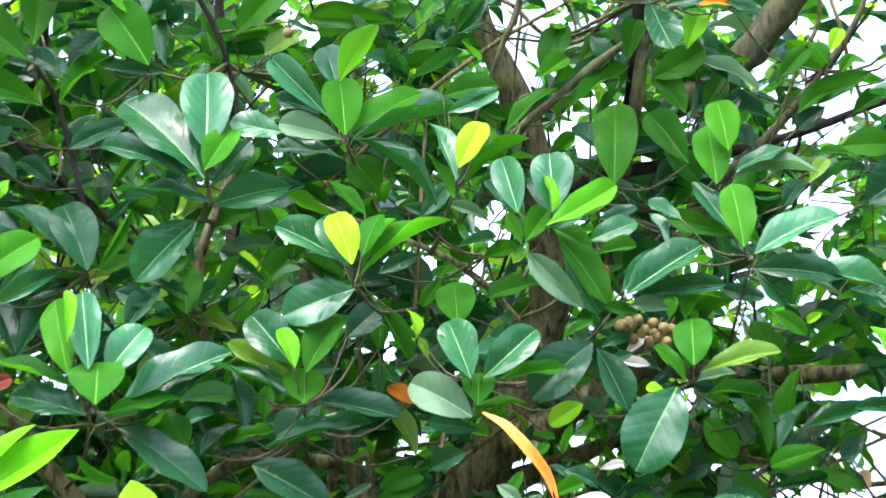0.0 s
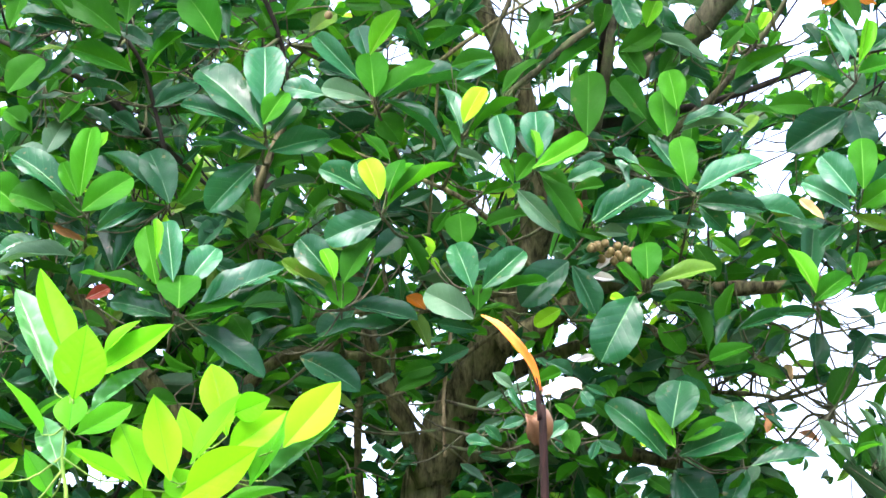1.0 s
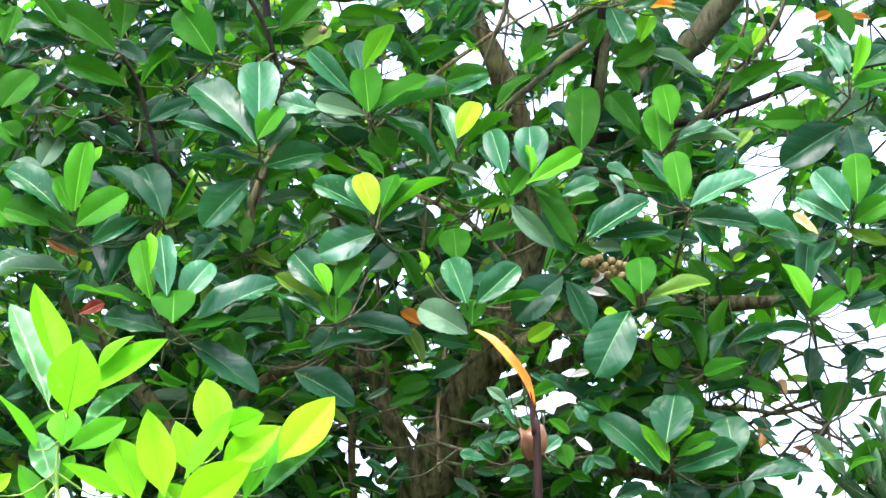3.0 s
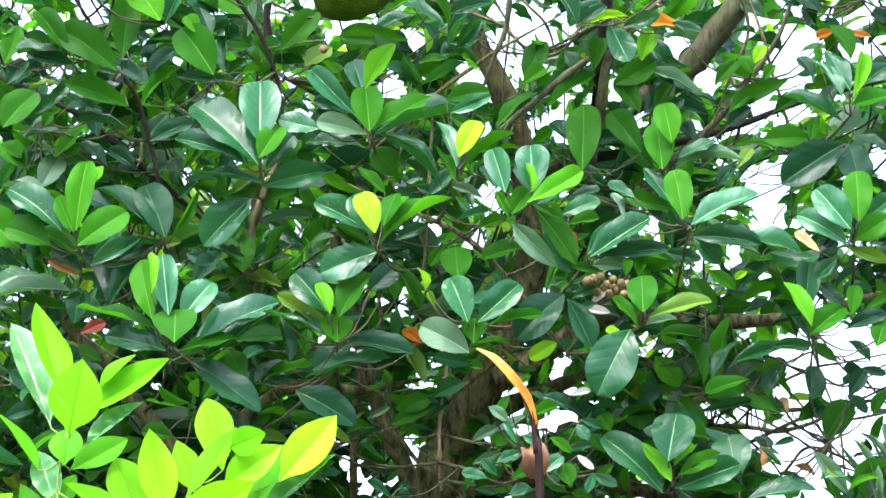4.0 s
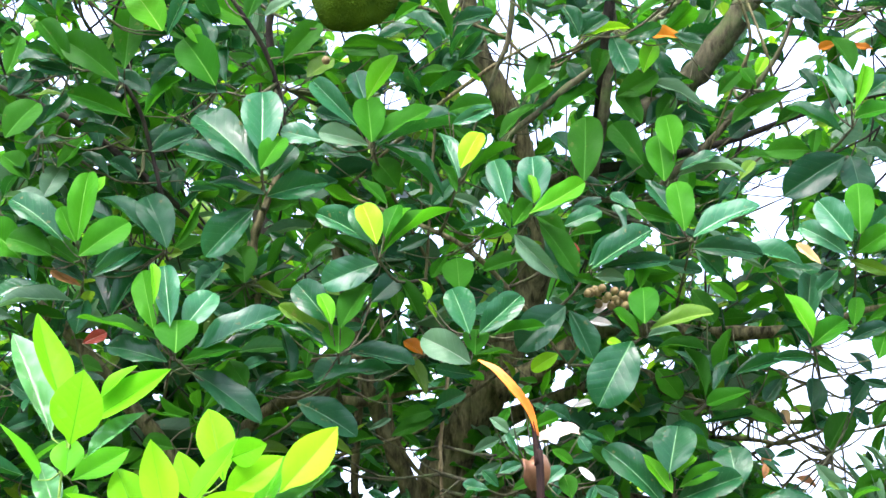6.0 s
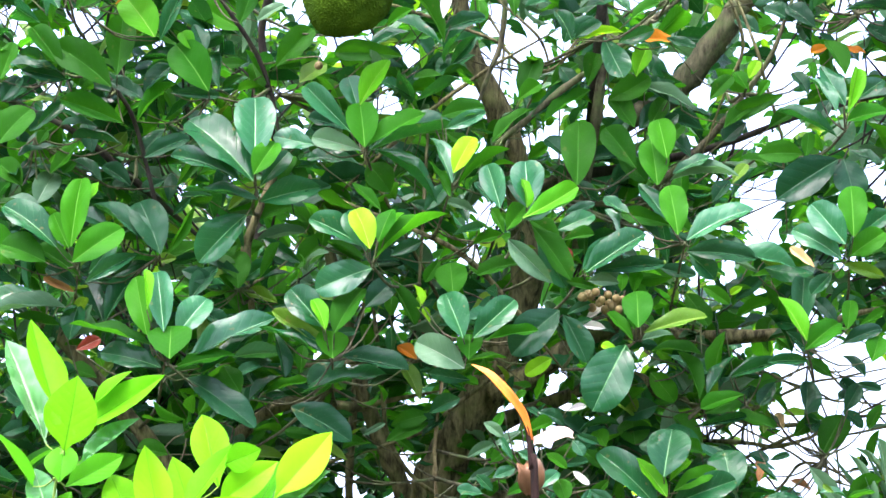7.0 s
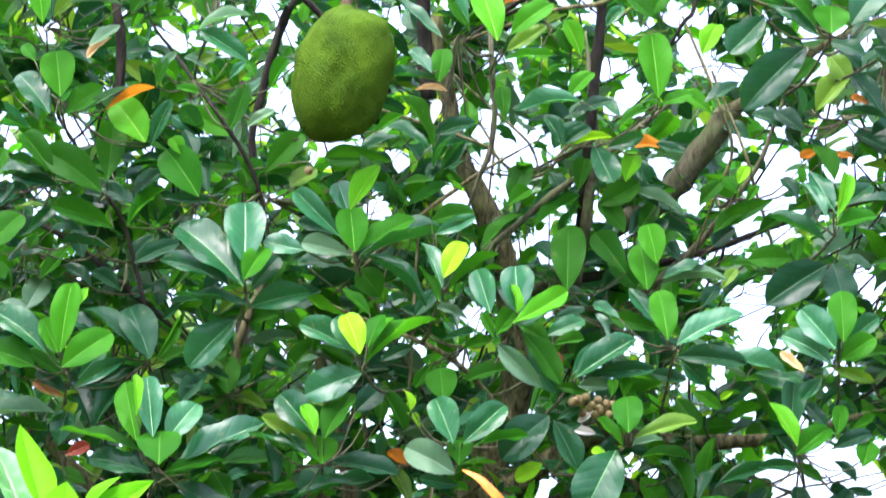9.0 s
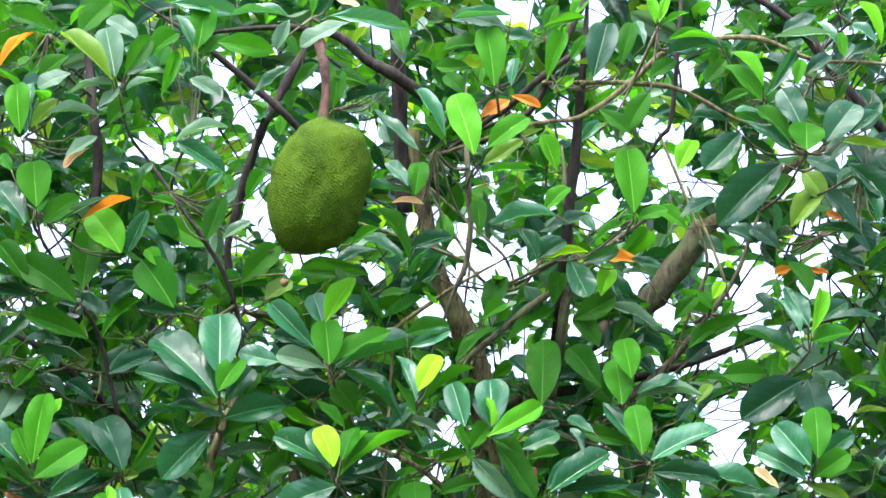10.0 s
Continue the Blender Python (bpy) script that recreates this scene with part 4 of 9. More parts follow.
leaf(twig, (0.252, 5.832, 3.184), (0.320, 5.848, 3.233), 0.035, "g", 0)
twig = sprig(tree, [(0.486, 5.770, 3.224, 0.0022), (0.474, 5.919, 3.209, 0.0031), (0.450, 6.108, 3.254, 0.0042)], TWIG, stalks=[(0.491, 5.690, 3.260), (0.471, 5.706, 3.206), (0.506, 5.722, 3.235), (0.501, 5.738, 3.225), (0.520, 5.754, 3.182)])
leaf(twig, (0.491, 5.690, 3.260), (0.479, 5.720, 3.357), 0.058, "b", -6, "e")
leaf(twig, (0.471, 5.706, 3.206), (0.463, 5.742, 3.323), 0.065, "b", 0, "e")
leaf(twig, (0.506, 5.722, 3.235), (0.595, 5.741, 3.283), 0.035, "m", -8)
leaf(twig, (0.501, 5.738, 3.225), (0.648, 5.746, 3.250), 0.030, "u", -45)
leaf(twig, (0.520, 5.754, 3.182), (0.532, 5.774, 3.250), 0.042, "b", -20)
twig = sprig(tree, [(0.379, 5.820, 3.584, 0.0022), (0.376, 5.839, 3.571, 0.0031), (0.367, 5.899, 3.618, 0.0042)], TWIG, stalks=[(0.365, 5.740, 3.547), (0.397, 5.756, 3.539), (0.409, 5.772, 3.568), (0.349, 5.788, 3.609), (0.298, 5.804, 3.624), (0.334, 5.820, 3.461), (0.528, 5.836, 3.566), (0.441, 5.852, 3.493), (0.383, 5.868, 3.444), (0.456, 5.884, 3.483), (-0.005, 5.900, 3.577), (0.089, 5.916, 3.563)])
leaf(twig, (0.365, 5.740, 3.547), (0.403, 5.716, 3.445), 0.058, "m", 0, "o")
leaf(twig, (0.397, 5.756, 3.539), (0.477, 5.764, 3.573), 0.036, "m", 25)
leaf(twig, (0.409, 5.772, 3.568), (0.308, 5.774, 3.553), 0.026, "y", 10, "p")
leaf(twig, (0.349, 5.788, 3.609), (0.294, 5.778, 3.559), 0.040, "m", 10)
leaf(twig, (0.298, 5.804, 3.624), (0.282, 5.790, 3.554), 0.032, "m", -20)
leaf(twig, (0.334, 5.820, 3.461), (0.351, 5.841, 3.545), 0.042, "g", 0)
leaf(twig, (0.528, 5.836, 3.566), (0.451, 5.840, 3.580), 0.033, "o", 5, "e")
leaf(twig, (0.441, 5.852, 3.493), (0.469, 5.876, 3.574), 0.043, "v", 0)
leaf(twig, (0.383, 5.868, 3.444), (0.474, 5.879, 3.497), 0.057, "g", 16)
leaf(twig, (0.456, 5.884, 3.483), (0.570, 5.875, 3.431), 0.041, "u", -5)
leaf(twig, (-0.005, 5.900, 3.577), (0.117, 5.912, 3.612), 0.037, "m", -15)
leaf(twig, (0.089, 5.916, 3.563), (0.002, 5.903, 3.520), 0.054, "m", 15)
twig = sprig(tree, [(0.192, 5.690, 3.133, 0.0022), (0.152, 5.759, 3.062, 0.0031), (0.107, 5.869, 3.050, 0.0042)], TWIG, stalks=[(0.182, 5.610, 3.108), (0.191, 5.626, 3.135), (0.195, 5.642, 3.141), (0.137, 5.658, 3.143), (0.150, 5.674, 3.098), (0.190, 5.690, 3.125), (0.154, 5.706, 3.087), (0.205, 5.722, 3.121), (0.217, 5.738, 3.090), (0.200, 5.754, 3.142), (0.192, 5.770, 3.051)])
leaf(twig, (0.182, 5.610, 3.108), (0.299, 5.631, 3.178), 0.048, "v", -5, "o")
leaf(twig, (0.191, 5.626, 3.135), (0.189, 5.648, 3.204), 0.039, "v", 50)
leaf(twig, (0.195, 5.642, 3.141), (0.190, 5.675, 3.254), 0.071, "p", 2, "e")
leaf(twig, (0.137, 5.658, 3.143), (0.112, 5.692, 3.249), 0.053, "p", -8, "e")
leaf(twig, (0.150, 5.674, 3.098), (0.188, 5.694, 3.159), 0.046, "b", 5, "o")
leaf(twig, (0.190, 5.690, 3.125), (0.247, 5.696, 3.153), 0.037, "p", 0)
leaf(twig, (0.154, 5.706, 3.087), (0.243, 5.679, 2.988), 0.045, "u", 30, "p")
leaf(twig, (0.205, 5.722, 3.121), (0.289, 5.698, 3.000), 0.054, "g", -10, "p")
leaf(twig, (0.217, 5.738, 3.090), (0.275, 5.721, 2.988), 0.049, "m", 10)
leaf(twig, (0.200, 5.754, 3.142), (0.265, 5.743, 3.098), 0.044, "g", 0)
leaf(twig, (0.192, 5.770, 3.051), (0.088, 5.766, 3.033), 0.040, "g", 10)
twig = sprig(tree, [(0.275, 5.820, 3.118, 0.0022), (0.211, 5.829, 3.036, 0.0031), (0.141, 5.878, 3.013, 0.0042)], TWIG, stalks=[(0.271, 5.740, 3.093), (0.260, 5.756, 3.120), (0.293, 5.772, 3.059), (0.280, 5.788, 3.166)])
leaf(twig, (0.271, 5.740, 3.093), (0.338, 5.745, 3.112), 0.033, "g", -5)
leaf(twig, (0.260, 5.756, 3.120), (0.342, 5.767, 3.158), 0.045, "m", 10)
leaf(twig, (0.293, 5.772, 3.059), (0.274, 5.782, 3.094), 0.013, "r", 10)
leaf(twig, (0.280, 5.788, 3.166), (0.344, 5.794, 3.186), 0.030, "d", 0)
twig = sprig(tree, [(0.315, 5.740, 3.020, 0.0022), (0.259, 5.796, 2.959, 0.0031), (0.190, 5.891, 2.958, 0.0042)], TWIG, stalks=[(0.314, 5.660, 3.004), (0.309, 5.676, 3.014), (0.333, 5.692, 3.015), (0.322, 5.708, 2.997), (0.276, 5.724, 3.001)])
leaf(twig, (0.314, 5.660, 3.004), (0.443, 5.686, 3.097), 0.065, "m", -8, "e")
leaf(twig, (0.309, 5.676, 3.014), (0.373, 5.699, 3.090), 0.040, "m", 10)
leaf(twig, (0.333, 5.692, 3.015), (0.483, 5.703, 3.035), 0.037, "d", 20)
leaf(twig, (0.322, 5.708, 2.997), (0.387, 5.704, 2.994), 0.033, "u", 10)
leaf(twig, (0.276, 5.724, 3.001), (0.337, 5.722, 2.988), 0.025, "g", 20)
twig = sprig(tree, [(0.529, 5.720, 3.084, 0.0022), (0.517, 5.936, 3.007, 0.0031), (0.525, 6.193, 2.990, 0.0042)], TWIG, stalks=[(0.506, 5.640, 3.080), (0.526, 5.656, 3.072), (0.540, 5.672, 3.068), (0.409, 5.688, 3.139), (0.385, 5.704, 3.097), (0.492, 5.720, 3.135), (0.499, 5.736, 3.125), (0.479, 5.752, 3.094), (0.536, 5.768, 3.076), (0.542, 5.784, 3.075), (0.630, 5.800, 3.072), (0.554, 5.816, 3.130), (0.481, 5.832, 3.058)])
leaf(twig, (0.506, 5.640, 3.080), (0.494, 5.675, 3.200), 0.059, "b", 3, "e")
leaf(twig, (0.526, 5.656, 3.072), (0.672, 5.677, 3.154), 0.068, "p", -12, "e")
leaf(twig, (0.540, 5.672, 3.068), (0.586, 5.699, 3.149), 0.040, "p", 3)
leaf(twig, (0.409, 5.688, 3.139), (0.355, 5.697, 3.172), 0.034, "m", 18)
leaf(twig, (0.385, 5.704, 3.097), (0.363, 5.722, 3.160), 0.024, "p", 30)
leaf(twig, (0.492, 5.720, 3.135), (0.433, 5.746, 3.222), 0.044, "m", 0)
leaf(twig, (0.499, 5.736, 3.125), (0.396, 5.748, 3.158), 0.039, "g", -20)
leaf(twig, (0.479, 5.752, 3.094), (0.402, 5.768, 3.158), 0.032, "d", 20)
leaf(twig, (0.536, 5.768, 3.076), (0.686, 5.763, 3.063), 0.054, "d", 10)
leaf(twig, (0.542, 5.784, 3.075), (0.596, 5.771, 3.019), 0.047, "m", 10)
leaf(twig, (0.630, 5.800, 3.072), (0.775, 5.802, 3.058), 0.057, "p", -18, "p")
leaf(twig, (0.554, 5.816, 3.130), (0.477, 5.829, 3.174), 0.042, "g", 0)
leaf(twig, (0.481, 5.832, 3.058), (0.560, 5.831, 3.037), 0.036, "d", 10)
twig = sprig(tree, [(0.441, 5.970, 3.329, 0.0022), (0.437, 6.016, 3.313, 0.0031), (0.431, 6.101, 3.358, 0.0042)], TWIG, stalks=[(0.472, 5.890, 3.319), (0.450, 5.906, 3.388), (0.400, 5.922, 3.341), (0.388, 5.938, 3.270), (0.565, 5.954, 3.340), (0.364, 5.970, 3.240)])
leaf(twig, (0.472, 5.890, 3.319), (0.545, 5.915, 3.406), 0.055, "g", 0)
leaf(twig, (0.450, 5.906, 3.388), (0.518, 5.930, 3.463), 0.050, "d", 0)
leaf(twig, (0.400, 5.922, 3.341), (0.463, 5.911, 3.273), 0.051, "g", 10)
leaf(twig, (0.388, 5.938, 3.270), (0.452, 5.954, 3.324), 0.046, "d", 0)
leaf(twig, (0.565, 5.954, 3.340), (0.517, 5.971, 3.404), 0.044, "d", 10)
leaf(twig, (0.364, 5.970, 3.240), (0.303, 5.980, 3.282), 0.043, "m", 0)
twig = sprig(tree, [(0.673, 5.880, 3.461, 0.0022), (0.655, 5.902, 3.449, 0.0031), (0.650, 5.963, 3.498, 0.0042)], TWIG, stalks=[(0.683, 5.800, 3.472), (0.680, 5.816, 3.454), (0.509, 5.832, 3.575), (0.601, 5.848, 3.438), (0.632, 5.864, 3.378), (0.766, 5.880, 3.458), (0.712, 5.896, 3.459), (0.826, 5.912, 3.471), (0.876, 5.928, 3.587), (0.907, 5.944, 3.587)])
leaf(twig, (0.683, 5.800, 3.472), (0.706, 5.812, 3.517), 0.028, "y", 0, "e")
leaf(twig, (0.680, 5.816, 3.454), (0.654, 5.831, 3.500), 0.035, "b", 0)
leaf(twig, (0.509, 5.832, 3.575), (0.571, 5.829, 3.551), 0.031, "d", 0)
leaf(twig, (0.601, 5.848, 3.438), (0.653, 5.865, 3.501), 0.036, "g", 10)
leaf(twig, (0.632, 5.864, 3.378), (0.704, 5.883, 3.449), 0.036, "g", -10)
leaf(twig, (0.766, 5.880, 3.458), (0.652, 5.873, 3.407), 0.042, "g", -15)
leaf(twig, (0.712, 5.896, 3.459), (0.742, 5.911, 3.507), 0.024, "b", 0)
leaf(twig, (0.826, 5.912, 3.471), (0.799, 5.932, 3.532), 0.034, "d", 10)
leaf(twig, (0.876, 5.928, 3.587), (0.837, 5.925, 3.572), 0.024, "o", -10)
leaf(twig, (0.907, 5.944, 3.587), (0.962, 5.941, 3.580), 0.022, "o", 0)
twig = sprig(tree, [(0.876, 5.720, 3.329, 0.0022), (0.838, 5.840, 3.310, 0.0031), (0.777, 5.999, 3.351, 0.0042)], TWIG, stalks=[(0.870, 5.640, 3.346), (0.870, 5.656, 3.331), (0.851, 5.672, 3.356), (0.872, 5.688, 3.376), (0.877, 5.704, 3.449), (0.902, 5.720, 3.398), (0.815, 5.736, 3.448), (0.861, 5.752, 3.326), (0.796, 5.768, 3.284), (0.792, 5.784, 3.297)])
leaf(twig, (0.870, 5.640, 3.346), (0.901, 5.676, 3.458), 0.036, "v", 20, "o")
leaf(twig, (0.870, 5.656, 3.331), (0.958, 5.663, 3.361), 0.050, "b", -4, "e")
leaf(twig, (0.851, 5.672, 3.356), (0.798, 5.698, 3.449), 0.046, "p", 25, "p")
leaf(twig, (0.872, 5.688, 3.376), (0.825, 5.717, 3.476), 0.048, "p", 0, "p")
leaf(twig, (0.877, 5.704, 3.449), (0.844, 5.729, 3.539), 0.049, "g", 20, "p")
leaf(twig, (0.902, 5.720, 3.398), (0.966, 5.735, 3.451), 0.045, "m", 10)
leaf(twig, (0.815, 5.736, 3.448), (0.813, 5.751, 3.495), 0.019, "b", 0)
leaf(twig, (0.861, 5.752, 3.326), (0.742, 5.767, 3.390), 0.049, "m", 20)
leaf(twig, (0.796, 5.768, 3.284), (0.808, 5.784, 3.348), 0.028, "b", 0)
leaf(twig, (0.792, 5.784, 3.297), (0.695, 5.789, 3.299), 0.055, "g", -20)
twig = sprig(tree, [(0.883, 5.840, 3.300, 0.0022), (0.841, 5.907, 3.283, 0.0031), (0.780, 6.014, 3.325, 0.0042)], TWIG, stalks=[(0.863, 5.760, 3.277), (0.878, 5.776, 3.283), (0.963, 5.792, 3.278), (0.641, 5.808, 3.237), (0.641, 5.824, 3.211), (0.738, 5.840, 3.288)])
leaf(twig, (0.863, 5.760, 3.277), (0.727, 5.749, 3.191), 0.083, "d", -12, "e")
leaf(twig, (0.878, 5.776, 3.283), (0.896, 5.755, 3.188), 0.075, "d", 0, "e")
leaf(twig, (0.963, 5.792, 3.278), (0.893, 5.805, 3.310), 0.036, "d", 10)
leaf(twig, (0.641, 5.808, 3.237), (0.675, 5.825, 3.288), 0.028, "l", 0)
leaf(twig, (0.641, 5.824, 3.211), (0.724, 5.846, 3.294), 0.030, "m", -30)
leaf(twig, (0.738, 5.840, 3.288), (0.665, 5.849, 3.310), 0.023, "g", 20)
twig = sprig(tree, [(-0.755, 5.750, 3.043, 0.0022), (-0.787, 5.927, 2.979, 0.0031), (-0.844, 6.144, 2.975, 0.0042)], TWIG, stalks=[(-0.757, 5.670, 3.030), (-0.764, 5.686, 3.066), (-0.748, 5.702, 3.105), (-0.773, 5.718, 3.072), (-0.801, 5.734, 3.078), (-0.826, 5.750, 3.050), (-0.753, 5.766, 3.020), (-0.896, 5.782, 3.052), (-0.763, 5.798, 3.005), (-0.770, 5.814, 2.999), (-0.790, 5.830, 2.969), (-0.764, 5.846, 2.982)])
leaf(twig, (-0.757, 5.670, 3.030), (-0.656, 5.698, 3.113), 0.071, "b", 14, "e")
leaf(twig, (-0.764, 5.686, 3.066), (-0.754, 5.738, 3.236), 0.062, "b", 3, "e")
leaf(twig, (-0.748, 5.702, 3.105), (-0.720, 5.736, 3.223), 0.037, "v", -42, "p")
leaf(twig, (-0.773, 5.718, 3.072), (-0.809, 5.741, 3.152), 0.042, "b", 0)
leaf(twig, (-0.801, 5.734, 3.078), (-0.917, 5.764, 3.188), 0.068, "m", 10, "e")
leaf(twig, (-0.826, 5.750, 3.050), (-0.923, 5.760, 3.095), 0.072, "g", 4, "e")
leaf(twig, (-0.753, 5.766, 3.020), (-0.853, 5.792, 3.100), 0.048, "g", 15)
leaf(twig, (-0.896, 5.782, 3.052), (-0.986, 5.806, 3.138), 0.085, "b", -10)
leaf(twig, (-0.763, 5.798, 3.005), (-0.833, 5.817, 3.059), 0.035, "d", 0)
leaf(twig, (-0.770, 5.814, 2.999), (-0.838, 5.822, 3.036), 0.027, "n", -20)
leaf(twig, (-0.790, 5.830, 2.969), (-0.966, 5.837, 2.964), 0.056, "u", 15, "p")
leaf(twig, (-0.764, 5.846, 2.982), (-0.781, 5.830, 2.901), 0.052, "m", 0)
twig = sprig(tree, [(-0.600, 5.900, 3.099, 0.0022), (-0.596, 5.923, 3.083, 0.0031), (-0.587, 5.986, 3.126, 0.0042)], TWIG, stalks=[(-0.590, 5.820, 3.085), (-0.601, 5.836, 3.092), (-0.577, 5.852, 3.093), (-0.709, 5.868, 3.158), (-0.756, 5.884, 3.038), (-0.752, 5.900, 3.061), (-0.714, 5.916, 2.958), (-0.722, 5.932, 2.961), (-0.617, 5.948, 3.092)])
leaf(twig, (-0.590, 5.820, 3.085), (-0.639, 5.867, 3.221), 0.078, "d", 4, "e")
leaf(twig, (-0.601, 5.836, 3.092), (-0.752, 5.885, 3.226), 0.062, "d", 18, "p")
leaf(twig, (-0.577, 5.852, 3.093), (-0.522, 5.891, 3.218), 0.027, "b", 45, "p")
leaf(twig, (-0.709, 5.868, 3.158), (-0.772, 5.876, 3.194), 0.048, "d", 10)
leaf(twig, (-0.756, 5.884, 3.038), (-0.650, 5.910, 3.110), 0.038, "p", 20)
leaf(twig, (-0.752, 5.900, 3.061), (-0.696, 5.921, 3.139), 0.033, "p", 30)
leaf(twig, (-0.714, 5.916, 2.958), (-0.640, 5.958, 3.105), 0.051, "m", -10, "p")
leaf(twig, (-0.722, 5.932, 2.961), (-0.767, 5.967, 3.068), 0.046, "d", 20)
leaf(twig, (-0.617, 5.948, 3.092), (-0.568, 5.955, 3.113), 0.029, "l", 0)
twig = sprig(tree, [(-0.564, 5.720, 2.827, 0.0022), (-0.602, 5.938, 2.770, 0.0031), (-0.666, 6.195, 2.773, 0.0042)], TWIG, stalks=[(-0.547, 5.640, 2.817), (-0.562, 5.656, 2.878), (-0.598, 5.672, 2.874), (-0.595, 5.628, 2.917), (-0.538, 5.704, 2.881), (-0.595, 5.720, 2.863), (-0.573, 5.736, 2.818), (-0.541, 5.752, 2.824), (-0.527, 5.768, 2.837), (-0.494, 5.784, 2.816), (-0.524, 5.800, 2.809), (-0.412, 5.816, 2.780), (-0.765, 5.832, 2.877)])
leaf(twig, (-0.547, 5.640, 2.817), (-0.548, 5.668, 2.895), 0.093, "b", -2, "o")
leaf(twig, (-0.562, 5.656, 2.878), (-0.581, 5.702, 3.019), 0.057, "p", 0, "e")
leaf(twig, (-0.598, 5.672, 2.874), (-0.630, 5.713, 3.012), 0.058, "b", -10, "e")
leaf(twig, (-0.595, 5.628, 2.917), (-0.600, 5.656, 3.013), 0.021, "v", 30)
leaf(twig, (-0.538, 5.704, 2.881), (-0.480, 5.736, 2.971), 0.066, "p", 10, "e")
leaf(twig, (-0.595, 5.720, 2.863), (-0.768, 5.737, 2.917), 0.046, "g", 26, "p")
leaf(twig, (-0.573, 5.736, 2.818), (-0.703, 5.754, 2.860), 0.056, "m", 3, "e")
leaf(twig, (-0.541, 5.752, 2.824), (-0.420, 5.760, 2.855), 0.043, "b", -12)
leaf(twig, (-0.527, 5.768, 2.837), (-0.343, 5.796, 2.946), 0.071, "p", -24, "p")
leaf(twig, (-0.494, 5.784, 2.816), (-0.366, 5.814, 2.908), 0.057, "m", -30)
leaf(twig, (-0.524, 5.800, 2.809), (-0.377, 5.783, 2.704), 0.073, "d", -6, "e")
leaf(twig, (-0.412, 5.816, 2.780), (-0.453, 5.834, 2.843), 0.049, "g", -3)
leaf(twig, (-0.765, 5.832, 2.877), (-0.715, 5.842, 2.904), 0.030, "r", 20)
twig = sprig(tree, [(-0.426, 5.920, 3.028, 0.0022), (-0.418, 5.956, 3.006, 0.0031), (-0.409, 6.033, 3.044, 0.0042)], TWIG, stalks=[(-0.525, 5.840, 2.988), (-0.546, 5.856, 3.057), (-0.509, 5.872, 2.973), (-0.426, 5.888, 3.025), (-0.465, 5.904, 3.100), (-0.426, 5.920, 3.047), (-0.343, 5.936, 3.003), (-0.307, 5.952, 3.083), (-0.197, 5.968, 3.104), (-0.231, 5.984, 3.282)])
# three dark leaves added in place of the shade in this gap
leaf(twig, (-0.525, 5.840, 2.988), (-0.472, 5.869, 3.073), 0.047, "d", 0)
leaf(twig, (-0.546, 5.856, 3.057), (-0.480, 5.853, 3.031), 0.038, "d", 10)
leaf(twig, (-0.509, 5.872, 2.973), (-0.447, 5.861, 2.940), 0.036, "d", 0)
leaf(twig, (-0.426, 5.888, 3.025), (-0.436, 5.917, 3.117), 0.064, "g", 0)
leaf(twig, (-0.465, 5.904, 3.100), (-0.430, 5.917, 3.135), 0.029, "g", 10)
leaf(twig, (-0.426, 5.920, 3.047), (-0.356, 5.933, 3.101), 0.036, "m", 20)
leaf(twig, (-0.343, 5.936, 3.003), (-0.411, 5.944, 3.034), 0.031, "l", 0)
leaf(twig, (-0.307, 5.952, 3.083), (-0.235, 5.976, 3.170), 0.054, "g", 10)
leaf(twig, (-0.197, 5.968, 3.104), (-0.217, 5.987, 3.167), 0.036, "g", 0)
leaf(twig, (-0.231, 5.984, 3.282), (-0.321, 5.975, 3.241), 0.057, "d", -20)
twig = sprig(tree, [(-0.131, 5.660, 3.021, 0.0022), (-0.094, 5.795, 3.007, 0.0031), (-0.033, 5.970, 3.053, 0.0042)], TWIG, stalks=[(-0.133, 5.545, 3.026), (-0.140, 5.596, 3.036), (-0.117, 5.612, 3.058), (-0.104, 5.628, 3.072), (-0.125, 5.644, 3.029), (-0.151, 5.660, 3.060), (-0.115, 5.676, 3.145), (-0.133, 5.692, 3.021)])
leaf(twig, (-0.133, 5.545, 3.026), (-0.162, 5.578, 3.124), 0.052, "y", 4, "e")
leaf(twig, (-0.140, 5.596, 3.036), (-0.186, 5.619, 3.126), 0.048, "m", -8, "e")
leaf(twig, (-0.117, 5.612, 3.058), (-0.090, 5.633, 3.136), 0.045, "b", -15)
leaf(twig, (-0.104, 5.628, 3.072), (-0.067, 5.644, 3.133), 0.026, "v", -30)
leaf(twig, (-0.125, 5.644, 3.029), (0.021, 5.674, 3.147), 0.047, "b", -30, "p")
leaf(twig, (-0.151, 5.660, 3.060), (-0.263, 5.676, 3.130), 0.055, "m", 0, "e")
leaf(twig, (-0.115, 5.676, 3.145), (-0.177, 5.700, 3.211), 0.030, "b", 4, "p")
leaf(twig, (-0.133, 5.692, 3.021), (-0.251, 5.687, 2.977), 0.073, "p", -12, "e")
